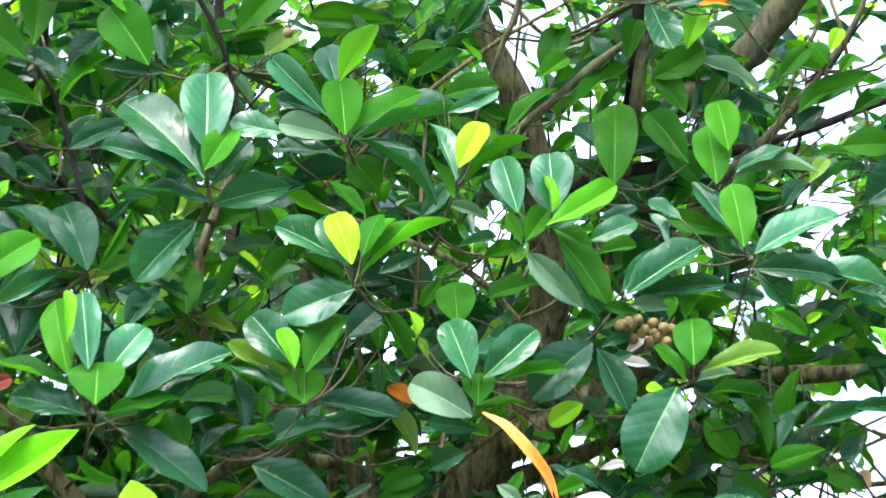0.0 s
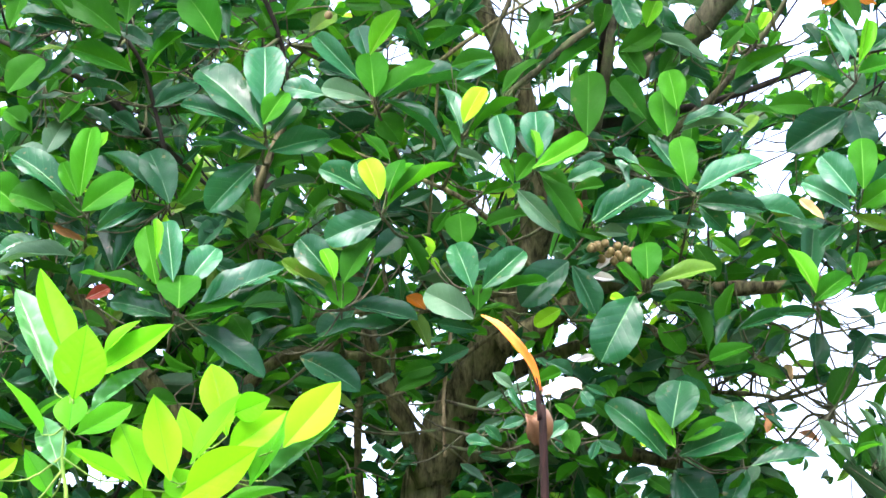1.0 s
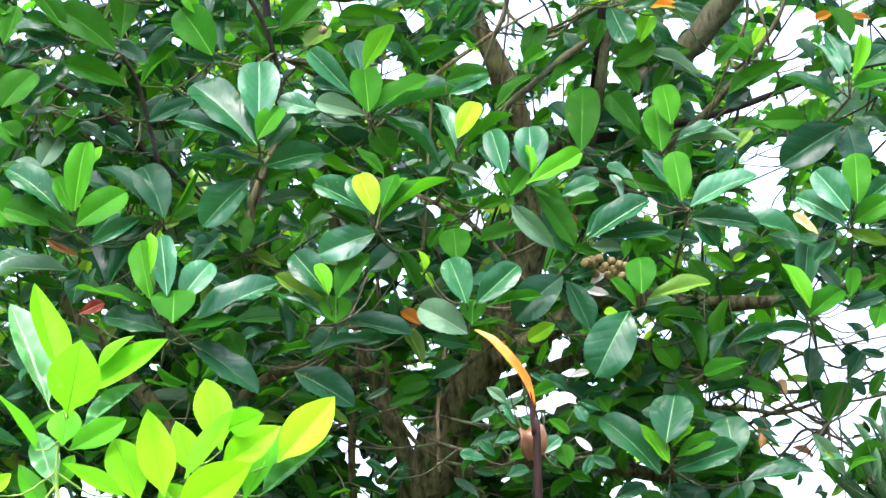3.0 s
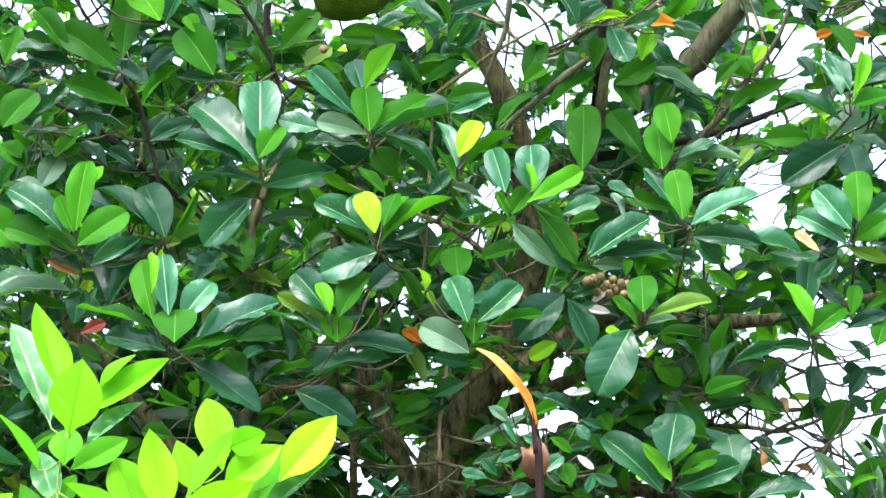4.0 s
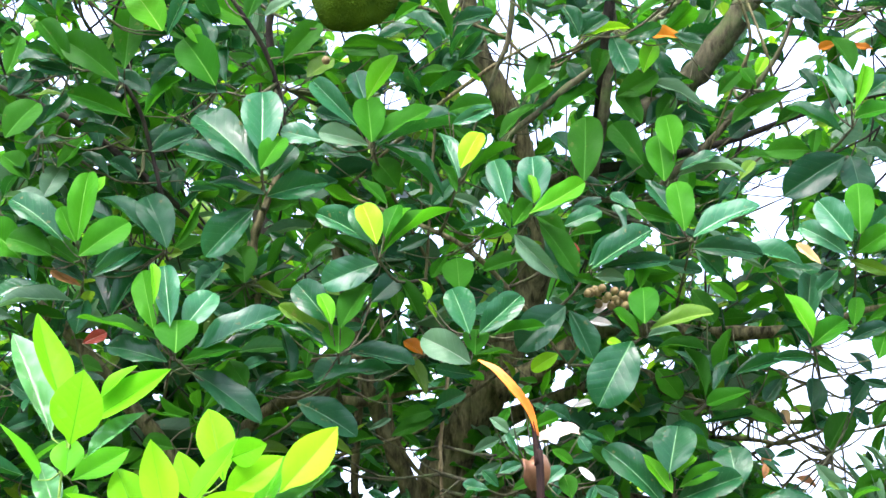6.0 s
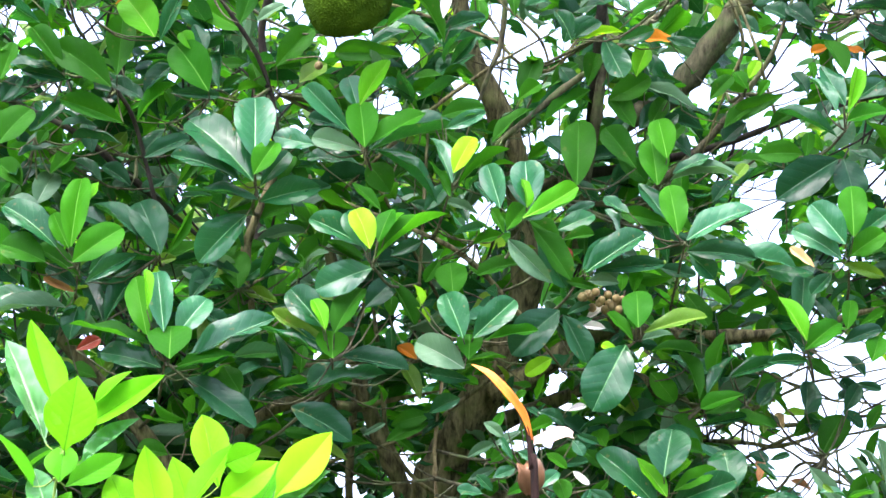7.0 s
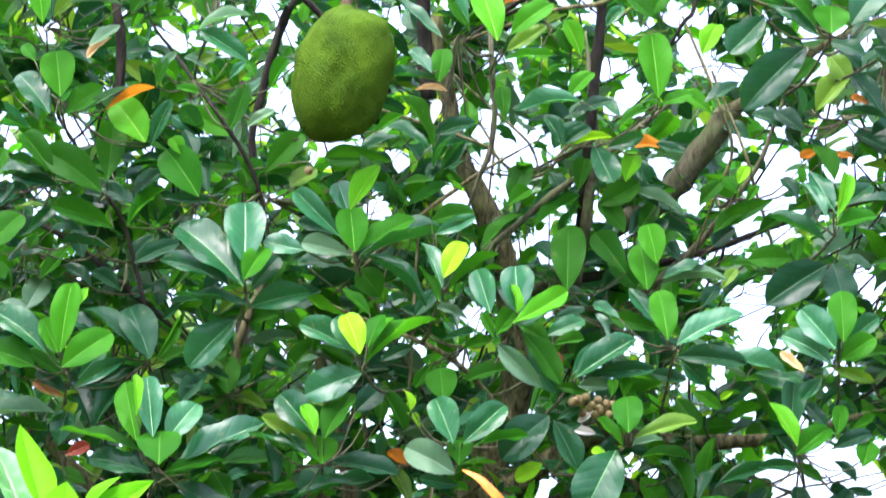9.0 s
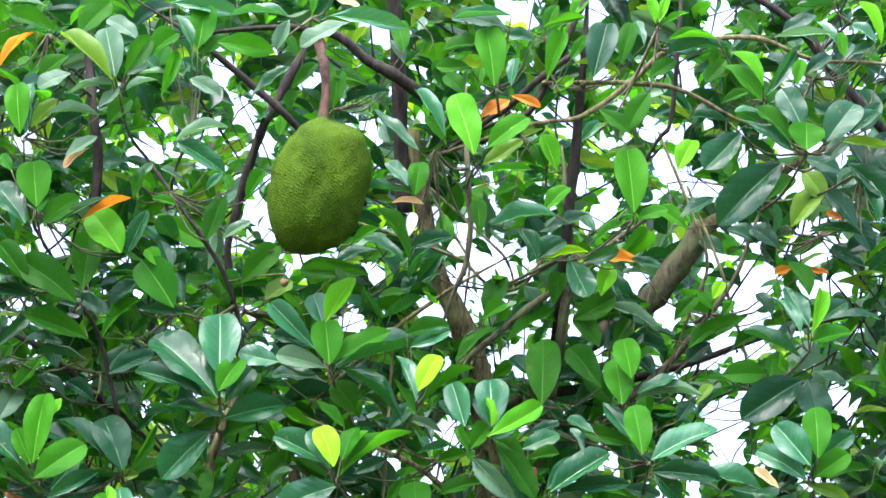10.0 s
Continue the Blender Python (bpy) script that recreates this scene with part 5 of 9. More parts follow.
twig = sprig(tree, [(-0.215, 5.750, 2.836, 0.0022), (-0.221, 5.946, 2.800, 0.0031), (-0.223, 6.182, 2.824, 0.0042)], TWIG, stalks=[(-0.228, 5.670, 2.884), (-0.210, 5.686, 2.880), (-0.236, 5.702, 2.898), (-0.214, 5.718, 2.834), (-0.218, 5.734, 2.842), (-0.224, 5.750, 2.866), (-0.195, 5.766, 2.849), (-0.283, 5.782, 2.772), (-0.340, 5.798, 2.907), (-0.304, 5.814, 2.749), (-0.149, 5.830, 2.970), (-0.095, 5.846, 3.030), (-0.095, 5.862, 2.959), (-0.289, 5.878, 2.835), (-0.192, 5.894, 2.872), (-0.399, 5.910, 2.785), (-0.376, 5.926, 2.796), (-0.315, 5.942, 2.799), (-0.041, 5.958, 2.882), (-0.032, 5.974, 2.795), (-0.574, 5.990, 2.679)])
leaf(twig, (-0.228, 5.670, 2.884), (-0.252, 5.694, 2.959), 0.033, "v", 15, "e")
leaf(twig, (-0.210, 5.686, 2.880), (-0.154, 5.718, 2.989), 0.063, "g", -10, "e")
leaf(twig, (-0.236, 5.702, 2.898), (-0.303, 5.729, 2.989), 0.070, "m", -10, "e")
leaf(twig, (-0.214, 5.718, 2.834), (-0.215, 5.737, 2.896), 0.069, "b", 0, "o")
leaf(twig, (-0.218, 5.734, 2.842), (-0.373, 5.759, 2.913), 0.052, "m", 28, "p")
leaf(twig, (-0.224, 5.750, 2.866), (-0.345, 5.776, 2.945), 0.035, "l", 10)
leaf(twig, (-0.195, 5.766, 2.849), (-0.055, 5.758, 2.819), 0.059, "d", -10, "e")
leaf(twig, (-0.283, 5.782, 2.772), (-0.105, 5.793, 2.823), 0.046, "m", -35, "p")
leaf(twig, (-0.340, 5.798, 2.907), (-0.313, 5.775, 2.809), 0.040, "d", -35)
leaf(twig, (-0.304, 5.814, 2.749), (-0.176, 5.793, 2.677), 0.073, "d", 4, "e")
leaf(twig, (-0.149, 5.830, 2.970), (-0.089, 5.850, 3.033), 0.054, "d", 15)
leaf(twig, (-0.095, 5.846, 3.030), (-0.040, 5.827, 2.932), 0.037, "g", -15)
leaf(twig, (-0.095, 5.862, 2.959), (-0.093, 5.876, 3.006), 0.031, "b", 0)
leaf(twig, (-0.289, 5.878, 2.835), (-0.284, 5.897, 2.904), 0.028, "g", 0)
leaf(twig, (-0.192, 5.894, 2.872), (-0.270, 5.877, 2.807), 0.053, "d", 10)
leaf(twig, (-0.399, 5.910, 2.785), (-0.340, 5.927, 2.842), 0.038, "m", -20)
leaf(twig, (-0.376, 5.926, 2.796), (-0.267, 5.941, 2.838), 0.025, "b", -30, "p")
leaf(twig, (-0.315, 5.942, 2.799), (-0.383, 5.943, 2.791), 0.032, "m", 10)
leaf(twig, (-0.041, 5.958, 2.882), (-0.082, 5.968, 2.917), 0.034, "o", 7)
leaf(twig, (-0.032, 5.974, 2.795), (-0.070, 6.006, 2.890), 0.034, "l", 10)
leaf(twig, (-0.574, 5.990, 2.679), (-0.648, 5.995, 2.693), 0.048, "g", 0)
twig = sprig(tree, [(0.068, 5.720, 2.872, 0.0022), (0.059, 5.833, 2.854, 0.0031), (0.023, 5.987, 2.895, 0.0042)], TWIG, stalks=[(0.058, 5.640, 2.860), (0.079, 5.656, 2.864), (0.070, 5.672, 2.822), (0.061, 5.688, 2.806), (0.104, 5.704, 2.869), (0.064, 5.720, 2.827), (0.038, 5.736, 2.973), (0.262, 5.752, 2.944), (0.271, 5.768, 2.938), (0.247, 5.784, 2.848), (-0.029, 5.800, 2.969), (-0.035, 5.816, 2.961), (-0.012, 5.832, 2.933)])
leaf(twig, (0.058, 5.640, 2.860), (0.021, 5.672, 2.966), 0.062, "m", 0, "e")
leaf(twig, (0.079, 5.656, 2.864), (0.168, 5.684, 2.952), 0.061, "m", 11, "e")
leaf(twig, (0.070, 5.672, 2.822), (0.073, 5.692, 2.882), 0.055, "b", 0, "o")
leaf(twig, (0.061, 5.688, 2.806), (-0.040, 5.709, 2.873), 0.067, "u", -16, "e")
leaf(twig, (0.104, 5.704, 2.869), (0.217, 5.715, 2.897), 0.029, "b", -15, "p")
leaf(twig, (0.064, 5.720, 2.827), (0.150, 5.724, 2.840), 0.028, "g", -35)
leaf(twig, (0.038, 5.736, 2.973), (0.033, 5.759, 3.052), 0.067, "b", 0, "e")
leaf(twig, (0.262, 5.752, 2.944), (0.158, 5.732, 2.852), 0.082, "d", -6, "e")
leaf(twig, (0.271, 5.768, 2.938), (0.322, 5.747, 2.833), 0.054, "d", 0)
leaf(twig, (0.247, 5.784, 2.848), (0.190, 5.773, 2.812), 0.036, "y", -10)
leaf(twig, (-0.029, 5.800, 2.969), (-0.045, 5.815, 3.019), 0.031, "y", 41)
leaf(twig, (-0.035, 5.816, 2.961), (-0.020, 5.829, 3.005), 0.029, "y", -36)
leaf(twig, (-0.012, 5.832, 2.933), (-0.025, 5.846, 2.974), 0.016, "y", 0)
twig = sprig(tree, [(0.333, 5.920, 2.960, 0.0022), (0.294, 5.919, 2.880, 0.0031), (0.277, 5.958, 2.860, 0.0042)], TWIG, stalks=[(0.280, 5.840, 2.936), (0.284, 5.856, 2.960), (0.324, 5.872, 2.949), (0.403, 5.888, 3.018), (0.431, 5.904, 3.019)])
leaf(twig, (0.280, 5.840, 2.936), (0.365, 5.837, 2.926), 0.019, "w", 10)
leaf(twig, (0.284, 5.856, 2.960), (0.337, 5.867, 2.988), 0.026, "p", 10)
leaf(twig, (0.324, 5.872, 2.949), (0.374, 5.886, 2.987), 0.019, "w", 0)
leaf(twig, (0.403, 5.888, 3.018), (0.410, 5.901, 3.063), 0.024, "b", 0)
leaf(twig, (0.431, 5.904, 3.019), (0.439, 5.920, 3.071), 0.031, "b", 0)
twig = sprig(tree, [(0.423, 5.720, 2.872, 0.0022), (0.338, 5.819, 2.836, 0.0031), (0.277, 5.958, 2.860, 0.0042)], TWIG, stalks=[(0.420, 5.640, 2.882), (0.412, 5.656, 2.881), (0.434, 5.672, 2.877), (0.411, 5.688, 2.865), (0.398, 5.704, 2.859), (0.380, 5.720, 2.852), (0.433, 5.736, 2.876)])
leaf(twig, (0.420, 5.640, 2.882), (0.421, 5.670, 2.969), 0.064, "b", -3, "e")
leaf(twig, (0.412, 5.656, 2.881), (0.400, 5.672, 2.931), 0.029, "b", 20)
leaf(twig, (0.434, 5.672, 2.877), (0.568, 5.692, 2.923), 0.048, "l", -7, "o")
leaf(twig, (0.411, 5.688, 2.865), (0.363, 5.711, 2.932), 0.028, "b", 10, "e")
leaf(twig, (0.398, 5.704, 2.859), (0.324, 5.675, 2.718), 0.102, "m", -3, "e")
leaf(twig, (0.380, 5.720, 2.852), (0.348, 5.725, 2.865), 0.021, "y", 0)
leaf(twig, (0.433, 5.736, 2.876), (0.501, 5.742, 2.893), 0.031, "u", -10)
twig = sprig(tree, [(0.581, 5.940, 3.015, 0.0022), (0.571, 6.047, 2.970, 0.0031), (0.589, 6.194, 2.986, 0.0042)], TWIG, stalks=[(0.577, 5.860, 3.022), (0.664, 5.876, 3.025), (0.543, 5.892, 3.014), (0.576, 5.908, 2.882)])
leaf(twig, (0.577, 5.860, 3.022), (0.633, 5.852, 2.982), 0.034, "b", 10)
leaf(twig, (0.664, 5.876, 3.025), (0.638, 5.870, 3.005), 0.019, "y", 0)
leaf(twig, (0.543, 5.892, 3.014), (0.588, 5.872, 2.940), 0.052, "g", 0)
leaf(twig, (0.576, 5.908, 2.882), (0.467, 5.917, 2.899), 0.042, "g", 15)
twig = sprig(tree, [(0.872, 5.710, 3.047, 0.0022), (0.896, 5.928, 3.001, 0.0031), (0.891, 6.186, 3.016, 0.0042)], TWIG, stalks=[(0.853, 5.630, 3.057), (0.873, 5.646, 3.077), (0.849, 5.662, 3.033), (0.850, 5.678, 3.031), (0.870, 5.694, 3.047), (0.858, 5.710, 3.035), (0.836, 5.726, 3.017), (0.862, 5.742, 3.033), (0.903, 5.758, 3.109), (0.807, 5.774, 3.043)])
leaf(twig, (0.853, 5.630, 3.057), (0.790, 5.655, 3.153), 0.066, "p", -14, "e")
leaf(twig, (0.873, 5.646, 3.077), (0.878, 5.679, 3.199), 0.062, "b", -1, "e")
leaf(twig, (0.849, 5.662, 3.033), (0.754, 5.691, 3.111), 0.055, "p", -4, "e")
leaf(twig, (0.850, 5.678, 3.031), (0.797, 5.691, 3.079), 0.027, "b", 20)
leaf(twig, (0.870, 5.694, 3.047), (0.949, 5.707, 3.103), 0.054, "b", 10, "e")
leaf(twig, (0.858, 5.710, 3.035), (0.946, 5.708, 3.007), 0.028, "l", 25, "p")
leaf(twig, (0.836, 5.726, 3.017), (0.792, 5.714, 2.970), 0.037, "m", 0)
leaf(twig, (0.862, 5.742, 3.033), (0.849, 5.738, 3.011), 0.021, "b", 0)
leaf(twig, (0.903, 5.758, 3.109), (0.975, 5.778, 3.170), 0.043, "m", 10)
leaf(twig, (0.807, 5.774, 3.043), (0.758, 5.790, 3.089), 0.021, "t", 0)
twig = sprig(tree, [(0.786, 5.780, 2.868, 0.0022), (0.829, 6.005, 2.845, 0.0031), (0.847, 6.271, 2.882, 0.0042)], TWIG, stalks=[(0.775, 5.700, 2.866), (0.774, 5.716, 2.851), (0.866, 5.732, 2.899), (0.918, 5.748, 2.832), (0.860, 5.764, 2.876), (0.774, 5.780, 2.904), (0.854, 5.796, 2.926), (0.794, 5.812, 2.848)])
leaf(twig, (0.775, 5.700, 2.866), (0.726, 5.735, 2.975), 0.044, "v", 10, "p")
leaf(twig, (0.774, 5.716, 2.851), (0.850, 5.740, 2.919), 0.053, "b", 5, "e")
leaf(twig, (0.866, 5.732, 2.899), (0.879, 5.750, 2.966), 0.035, "b", 0, "e")
leaf(twig, (0.918, 5.748, 2.832), (0.940, 5.770, 2.895), 0.049, "b", 3)
leaf(twig, (0.860, 5.764, 2.876), (0.947, 5.776, 2.913), 0.038, "d", 10)
leaf(twig, (0.774, 5.780, 2.904), (0.789, 5.823, 3.035), 0.054, "d", 0)
leaf(twig, (0.854, 5.796, 2.926), (0.813, 5.812, 2.985), 0.033, "d", 0)
leaf(twig, (0.794, 5.812, 2.848), (0.705, 5.815, 2.848), 0.027, "m", -20)
twig = sprig(tree, [(0.587, 5.990, 2.787, 0.0022), (0.607, 6.141, 2.748, 0.0031), (0.632, 6.332, 2.770, 0.0042)], TWIG, stalks=[(0.568, 5.910, 2.784), (0.588, 5.926, 2.797), (0.582, 5.942, 2.759), (0.628, 5.958, 2.830), (0.702, 5.974, 2.784), (0.664, 5.990, 2.764), (0.581, 6.006, 2.690), (0.473, 6.022, 2.867), (0.489, 6.038, 2.796), (0.439, 6.054, 2.711), (0.452, 6.070, 2.796), (0.376, 6.086, 2.706), (0.355, 6.102, 2.719)])
leaf(twig, (0.568, 5.910, 2.784), (0.533, 5.943, 2.902), 0.039, "g", 30, "p")
leaf(twig, (0.588, 5.926, 2.797), (0.648, 5.954, 2.890), 0.041, "m", -30)
leaf(twig, (0.582, 5.942, 2.759), (0.674, 5.957, 2.803), 0.044, "g", 10)
leaf(twig, (0.628, 5.958, 2.830), (0.749, 5.981, 2.888), 0.046, "m", -20)
leaf(twig, (0.702, 5.974, 2.784), (0.749, 5.993, 2.848), 0.041, "g", 0)
leaf(twig, (0.664, 5.990, 2.764), (0.745, 5.981, 2.738), 0.032, "g", -10)
leaf(twig, (0.581, 6.006, 2.690), (0.523, 6.030, 2.772), 0.049, "g", 10)
leaf(twig, (0.473, 6.022, 2.867), (0.523, 6.008, 2.799), 0.052, "b", 8)
leaf(twig, (0.489, 6.038, 2.796), (0.411, 6.034, 2.767), 0.052, "d", -10)
leaf(twig, (0.439, 6.054, 2.711), (0.436, 6.072, 2.770), 0.071, "g", 0)
leaf(twig, (0.452, 6.070, 2.796), (0.426, 6.083, 2.840), 0.032, "b", 10)
leaf(twig, (0.376, 6.086, 2.706), (0.380, 6.098, 2.747), 0.042, "g", 0)
leaf(twig, (0.355, 6.102, 2.719), (0.373, 6.086, 2.651), 0.037, "g", 20)
twig = sprig(tree, [(0.490, 5.830, 2.555, 0.0022), (0.517, 6.065, 2.549, 0.0031), (0.535, 6.341, 2.603, 0.0042)], TWIG, stalks=[(0.475, 5.750, 2.589), (0.482, 5.766, 2.549), (0.491, 5.782, 2.585), (0.466, 5.798, 2.530), (0.501, 5.814, 2.569), (0.496, 5.830, 2.543), (0.626, 5.846, 2.574), (0.509, 5.862, 2.543), (0.652, 5.878, 2.528), (0.492, 5.894, 2.523), (0.645, 5.910, 2.526)])
leaf(twig, (0.475, 5.750, 2.589), (0.496, 5.781, 2.698), 0.091, "m", 0, "e")
leaf(twig, (0.482, 5.766, 2.549), (0.422, 5.795, 2.638), 0.046, "v", 15, "p")
leaf(twig, (0.491, 5.782, 2.585), (0.534, 5.801, 2.634), 0.029, "v", -13)
leaf(twig, (0.466, 5.798, 2.530), (0.348, 5.842, 2.667), 0.068, "m", 2, "e")
leaf(twig, (0.501, 5.814, 2.569), (0.594, 5.835, 2.623), 0.040, "b", 3, "p")
leaf(twig, (0.496, 5.830, 2.543), (0.637, 5.843, 2.598), 0.065, "m", 10, "e")
leaf(twig, (0.626, 5.846, 2.574), (0.616, 5.879, 2.670), 0.083, "m", -2, "e")
leaf(twig, (0.509, 5.862, 2.543), (0.644, 5.869, 2.551), 0.040, "b", -20, "p")
leaf(twig, (0.652, 5.878, 2.528), (0.801, 5.891, 2.558), 0.068, "m", -25)
leaf(twig, (0.492, 5.894, 2.523), (0.568, 5.870, 2.417), 0.099, "d", 9)
leaf(twig, (0.645, 5.910, 2.526), (0.604, 5.892, 2.450), 0.055, "m", 2)
twig = sprig(tree, [(0.220, 5.900, 2.683, 0.0022), (0.113, 5.943, 2.658, 0.0031), (0.001, 6.027, 2.694, 0.0042)], TWIG, stalks=[(0.193, 5.820, 2.695), (0.168, 5.836, 2.766), (0.068, 5.852, 2.647), (0.123, 5.868, 2.672), (0.120, 5.884, 2.643), (0.221, 5.900, 2.756), (0.282, 5.916, 2.760), (0.053, 5.932, 2.575), (0.257, 5.948, 2.591), (0.290, 5.964, 2.707), (-0.157, 5.980, 2.719)])
leaf(twig, (0.193, 5.820, 2.695), (0.248, 5.832, 2.725), 0.031, "b", 0)
leaf(twig, (0.168, 5.836, 2.766), (0.192, 5.843, 2.792), 0.019, "b", 0)
leaf(twig, (0.068, 5.852, 2.647), (0.125, 5.861, 2.682), 0.024, "u", 10)
leaf(twig, (0.123, 5.868, 2.672), (0.183, 5.881, 2.706), 0.026, "u", -10)
leaf(twig, (0.120, 5.884, 2.643), (0.153, 5.895, 2.672), 0.031, "b", 0)
leaf(twig, (0.221, 5.900, 2.756), (0.269, 5.896, 2.737), 0.029, "p", 10)
leaf(twig, (0.282, 5.916, 2.760), (0.325, 5.920, 2.773), 0.017, "w", 10)
leaf(twig, (0.053, 5.932, 2.575), (0.100, 5.941, 2.598), 0.026, "p", 0)
leaf(twig, (0.257, 5.948, 2.591), (0.300, 5.954, 2.612), 0.036, "g", 0)
leaf(twig, (0.290, 5.964, 2.707), (0.346, 5.956, 2.678), 0.029, "m", 0)
leaf(twig, (-0.157, 5.980, 2.719), (-0.108, 5.988, 2.748), 0.015, "u", 20)
twig = sprig(tree, [(0.871, 6.170, 2.700, 0.0022), (0.863, 6.223, 2.671, 0.0031), (0.868, 6.315, 2.703, 0.0042)], TWIG, stalks=[(0.853, 6.090, 2.695), (0.823, 6.106, 2.746), (0.908, 6.122, 2.800), (0.903, 6.138, 2.574), (0.776, 6.154, 2.760), (0.791, 6.170, 2.650), (0.731, 6.186, 2.668), (0.971, 6.202, 2.840), (0.914, 6.218, 2.843)])
leaf(twig, (0.853, 6.090, 2.695), (0.908, 6.120, 2.793), 0.066, "g", 0, "e")
leaf(twig, (0.823, 6.106, 2.746), (0.838, 6.142, 2.868), 0.042, "m", 40)
leaf(twig, (0.908, 6.122, 2.800), (0.950, 6.114, 2.760), 0.032, "d", 0)
leaf(twig, (0.903, 6.138, 2.574), (0.837, 6.180, 2.682), 0.043, "d", 10)
leaf(twig, (0.776, 6.154, 2.760), (0.768, 6.168, 2.806), 0.022, "t", 0)
leaf(twig, (0.791, 6.170, 2.650), (0.839, 6.166, 2.628), 0.024, "n", -9)
leaf(twig, (0.731, 6.186, 2.668), (0.726, 6.199, 2.709), 0.022, "n", 0)
leaf(twig, (0.971, 6.202, 2.840), (0.918, 6.220, 2.889), 0.031, "d", -14)
leaf(twig, (0.914, 6.218, 2.843), (0.963, 6.231, 2.884), 0.049, "d", -40)
twig = sprig(tree, [(0.181, 5.820, 2.620, 0.0022), (0.088, 5.912, 2.597, 0.0031), (0.001, 6.043, 2.634, 0.0042)], TWIG, stalks=[(0.102, 5.740, 2.702), (0.144, 5.756, 2.729), (0.174, 5.772, 2.645), (0.121, 5.788, 2.593), (0.150, 5.804, 2.560), (0.086, 5.820, 2.605), (0.235, 5.836, 2.653), (0.265, 5.852, 2.601), (0.218, 5.868, 2.568), (0.316, 5.884, 2.668), (0.328, 5.900, 2.585), (0.371, 5.916, 2.610), (0.075, 5.932, 2.558), (0.148, 5.948, 2.554), (0.282, 5.964, 2.556), (-0.096, 5.980, 2.719), (-0.107, 5.996, 2.551), (-0.343, 6.012, 2.721), (-0.269, 6.028, 2.705)])
leaf(twig, (0.102, 5.740, 2.702), (0.143, 5.731, 2.670), 0.024, "u", 10)
leaf(twig, (0.144, 5.756, 2.729), (0.120, 5.744, 2.684), 0.021, "b", 0)
leaf(twig, (0.174, 5.772, 2.645), (0.217, 5.767, 2.623), 0.024, "p", 10)
leaf(twig, (0.121, 5.788, 2.593), (0.168, 5.795, 2.616), 0.026, "p", 0)
leaf(twig, (0.150, 5.804, 2.560), (0.192, 5.810, 2.582), 0.026, "b", 0)
leaf(twig, (0.086, 5.820, 2.605), (0.121, 5.811, 2.570), 0.024, "m", 10)
leaf(twig, (0.235, 5.836, 2.653), (0.277, 5.828, 2.621), 0.026, "b", 0)
leaf(twig, (0.265, 5.852, 2.601), (0.241, 5.842, 2.552), 0.026, "p", 10)
leaf(twig, (0.218, 5.868, 2.568), (0.265, 5.860, 2.542), 0.028, "g", 0)
leaf(twig, (0.316, 5.884, 2.668), (0.357, 5.878, 2.630), 0.031, "g", 0)
leaf(twig, (0.328, 5.900, 2.585), (0.377, 5.894, 2.558), 0.027, "p", 10)
leaf(twig, (0.371, 5.916, 2.610), (0.328, 5.905, 2.559), 0.026, "b", 0)
leaf(twig, (0.075, 5.932, 2.558), (0.123, 5.930, 2.551), 0.022, "p", 0)
leaf(twig, (0.148, 5.948, 2.554), (0.184, 5.946, 2.536), 0.024, "b", 0)
leaf(twig, (0.282, 5.964, 2.556), (0.333, 5.963, 2.541), 0.027, "b", 0)
leaf(twig, (-0.096, 5.980, 2.719), (-0.046, 5.972, 2.683), 0.022, "g", 0)
leaf(twig, (-0.107, 5.996, 2.551), (-0.157, 6.008, 2.590), 0.024, "m", 0)
leaf(twig, (-0.343, 6.012, 2.721), (-0.288, 6.022, 2.748), 0.023, "u", 20)
leaf(twig, (-0.269, 6.028, 2.705), (-0.307, 6.040, 2.739), 0.019, "b", 0)
twig = sprig(tree, [(-0.888, 6.020, 2.791, 0.0022), (-0.799, 6.080, 2.784, 0.0031), (-0.723, 6.179, 2.837, 0.0042)], TWIG, stalks=[(-0.864, 5.940, 2.763), (-0.938, 5.956, 2.716), (-0.884, 5.972, 2.844), (-0.738, 5.988, 2.848), (-0.728, 6.004, 2.876)])
leaf(twig, (-0.864, 5.940, 2.763), (-0.930, 5.959, 2.817), 0.041, "d", 0)
leaf(twig, (-0.938, 5.956, 2.716), (-0.879, 5.968, 2.743), 0.037, "d", 10)
leaf(twig, (-0.884, 5.972, 2.844), (-0.936, 5.985, 2.885), 0.034, "g", 0)
leaf(twig, (-0.738, 5.988, 2.848), (-0.801, 5.995, 2.874), 0.044, "g", 10)
leaf(twig, (-0.728, 6.004, 2.876), (-0.742, 6.012, 2.903), 0.022, "v", 0)
twig = sprig(tree, [(0.856, 6.040, 2.684, 0.0022), (0.868, 6.157, 2.666, 0.0031), (0.858, 6.314, 2.709, 0.0042)], TWIG, stalks=[(0.803, 5.960, 2.769), (0.809, 5.976, 2.647), (0.859, 5.992, 2.539), (0.894, 6.008, 2.775), (0.927, 6.024, 2.842), (0.983, 6.040, 2.797), (0.763, 6.056, 2.579), (0.795, 6.072, 2.586), (0.685, 6.088, 2.581), (0.793, 6.104, 2.739), (0.723, 6.120, 2.840)])
leaf(twig, (0.803, 5.960, 2.769), (0.814, 5.985, 2.842), 0.034, "d", 10)
leaf(twig, (0.809, 5.976, 2.647), (0.877, 5.960, 2.556), 0.037, "u", 12, "p")
leaf(twig, (0.859, 5.992, 2.539), (0.834, 6.021, 2.618), 0.037, "b", 10, "p")
leaf(twig, (0.894, 6.008, 2.775), (0.936, 6.028, 2.845), 0.037, "d", 10)
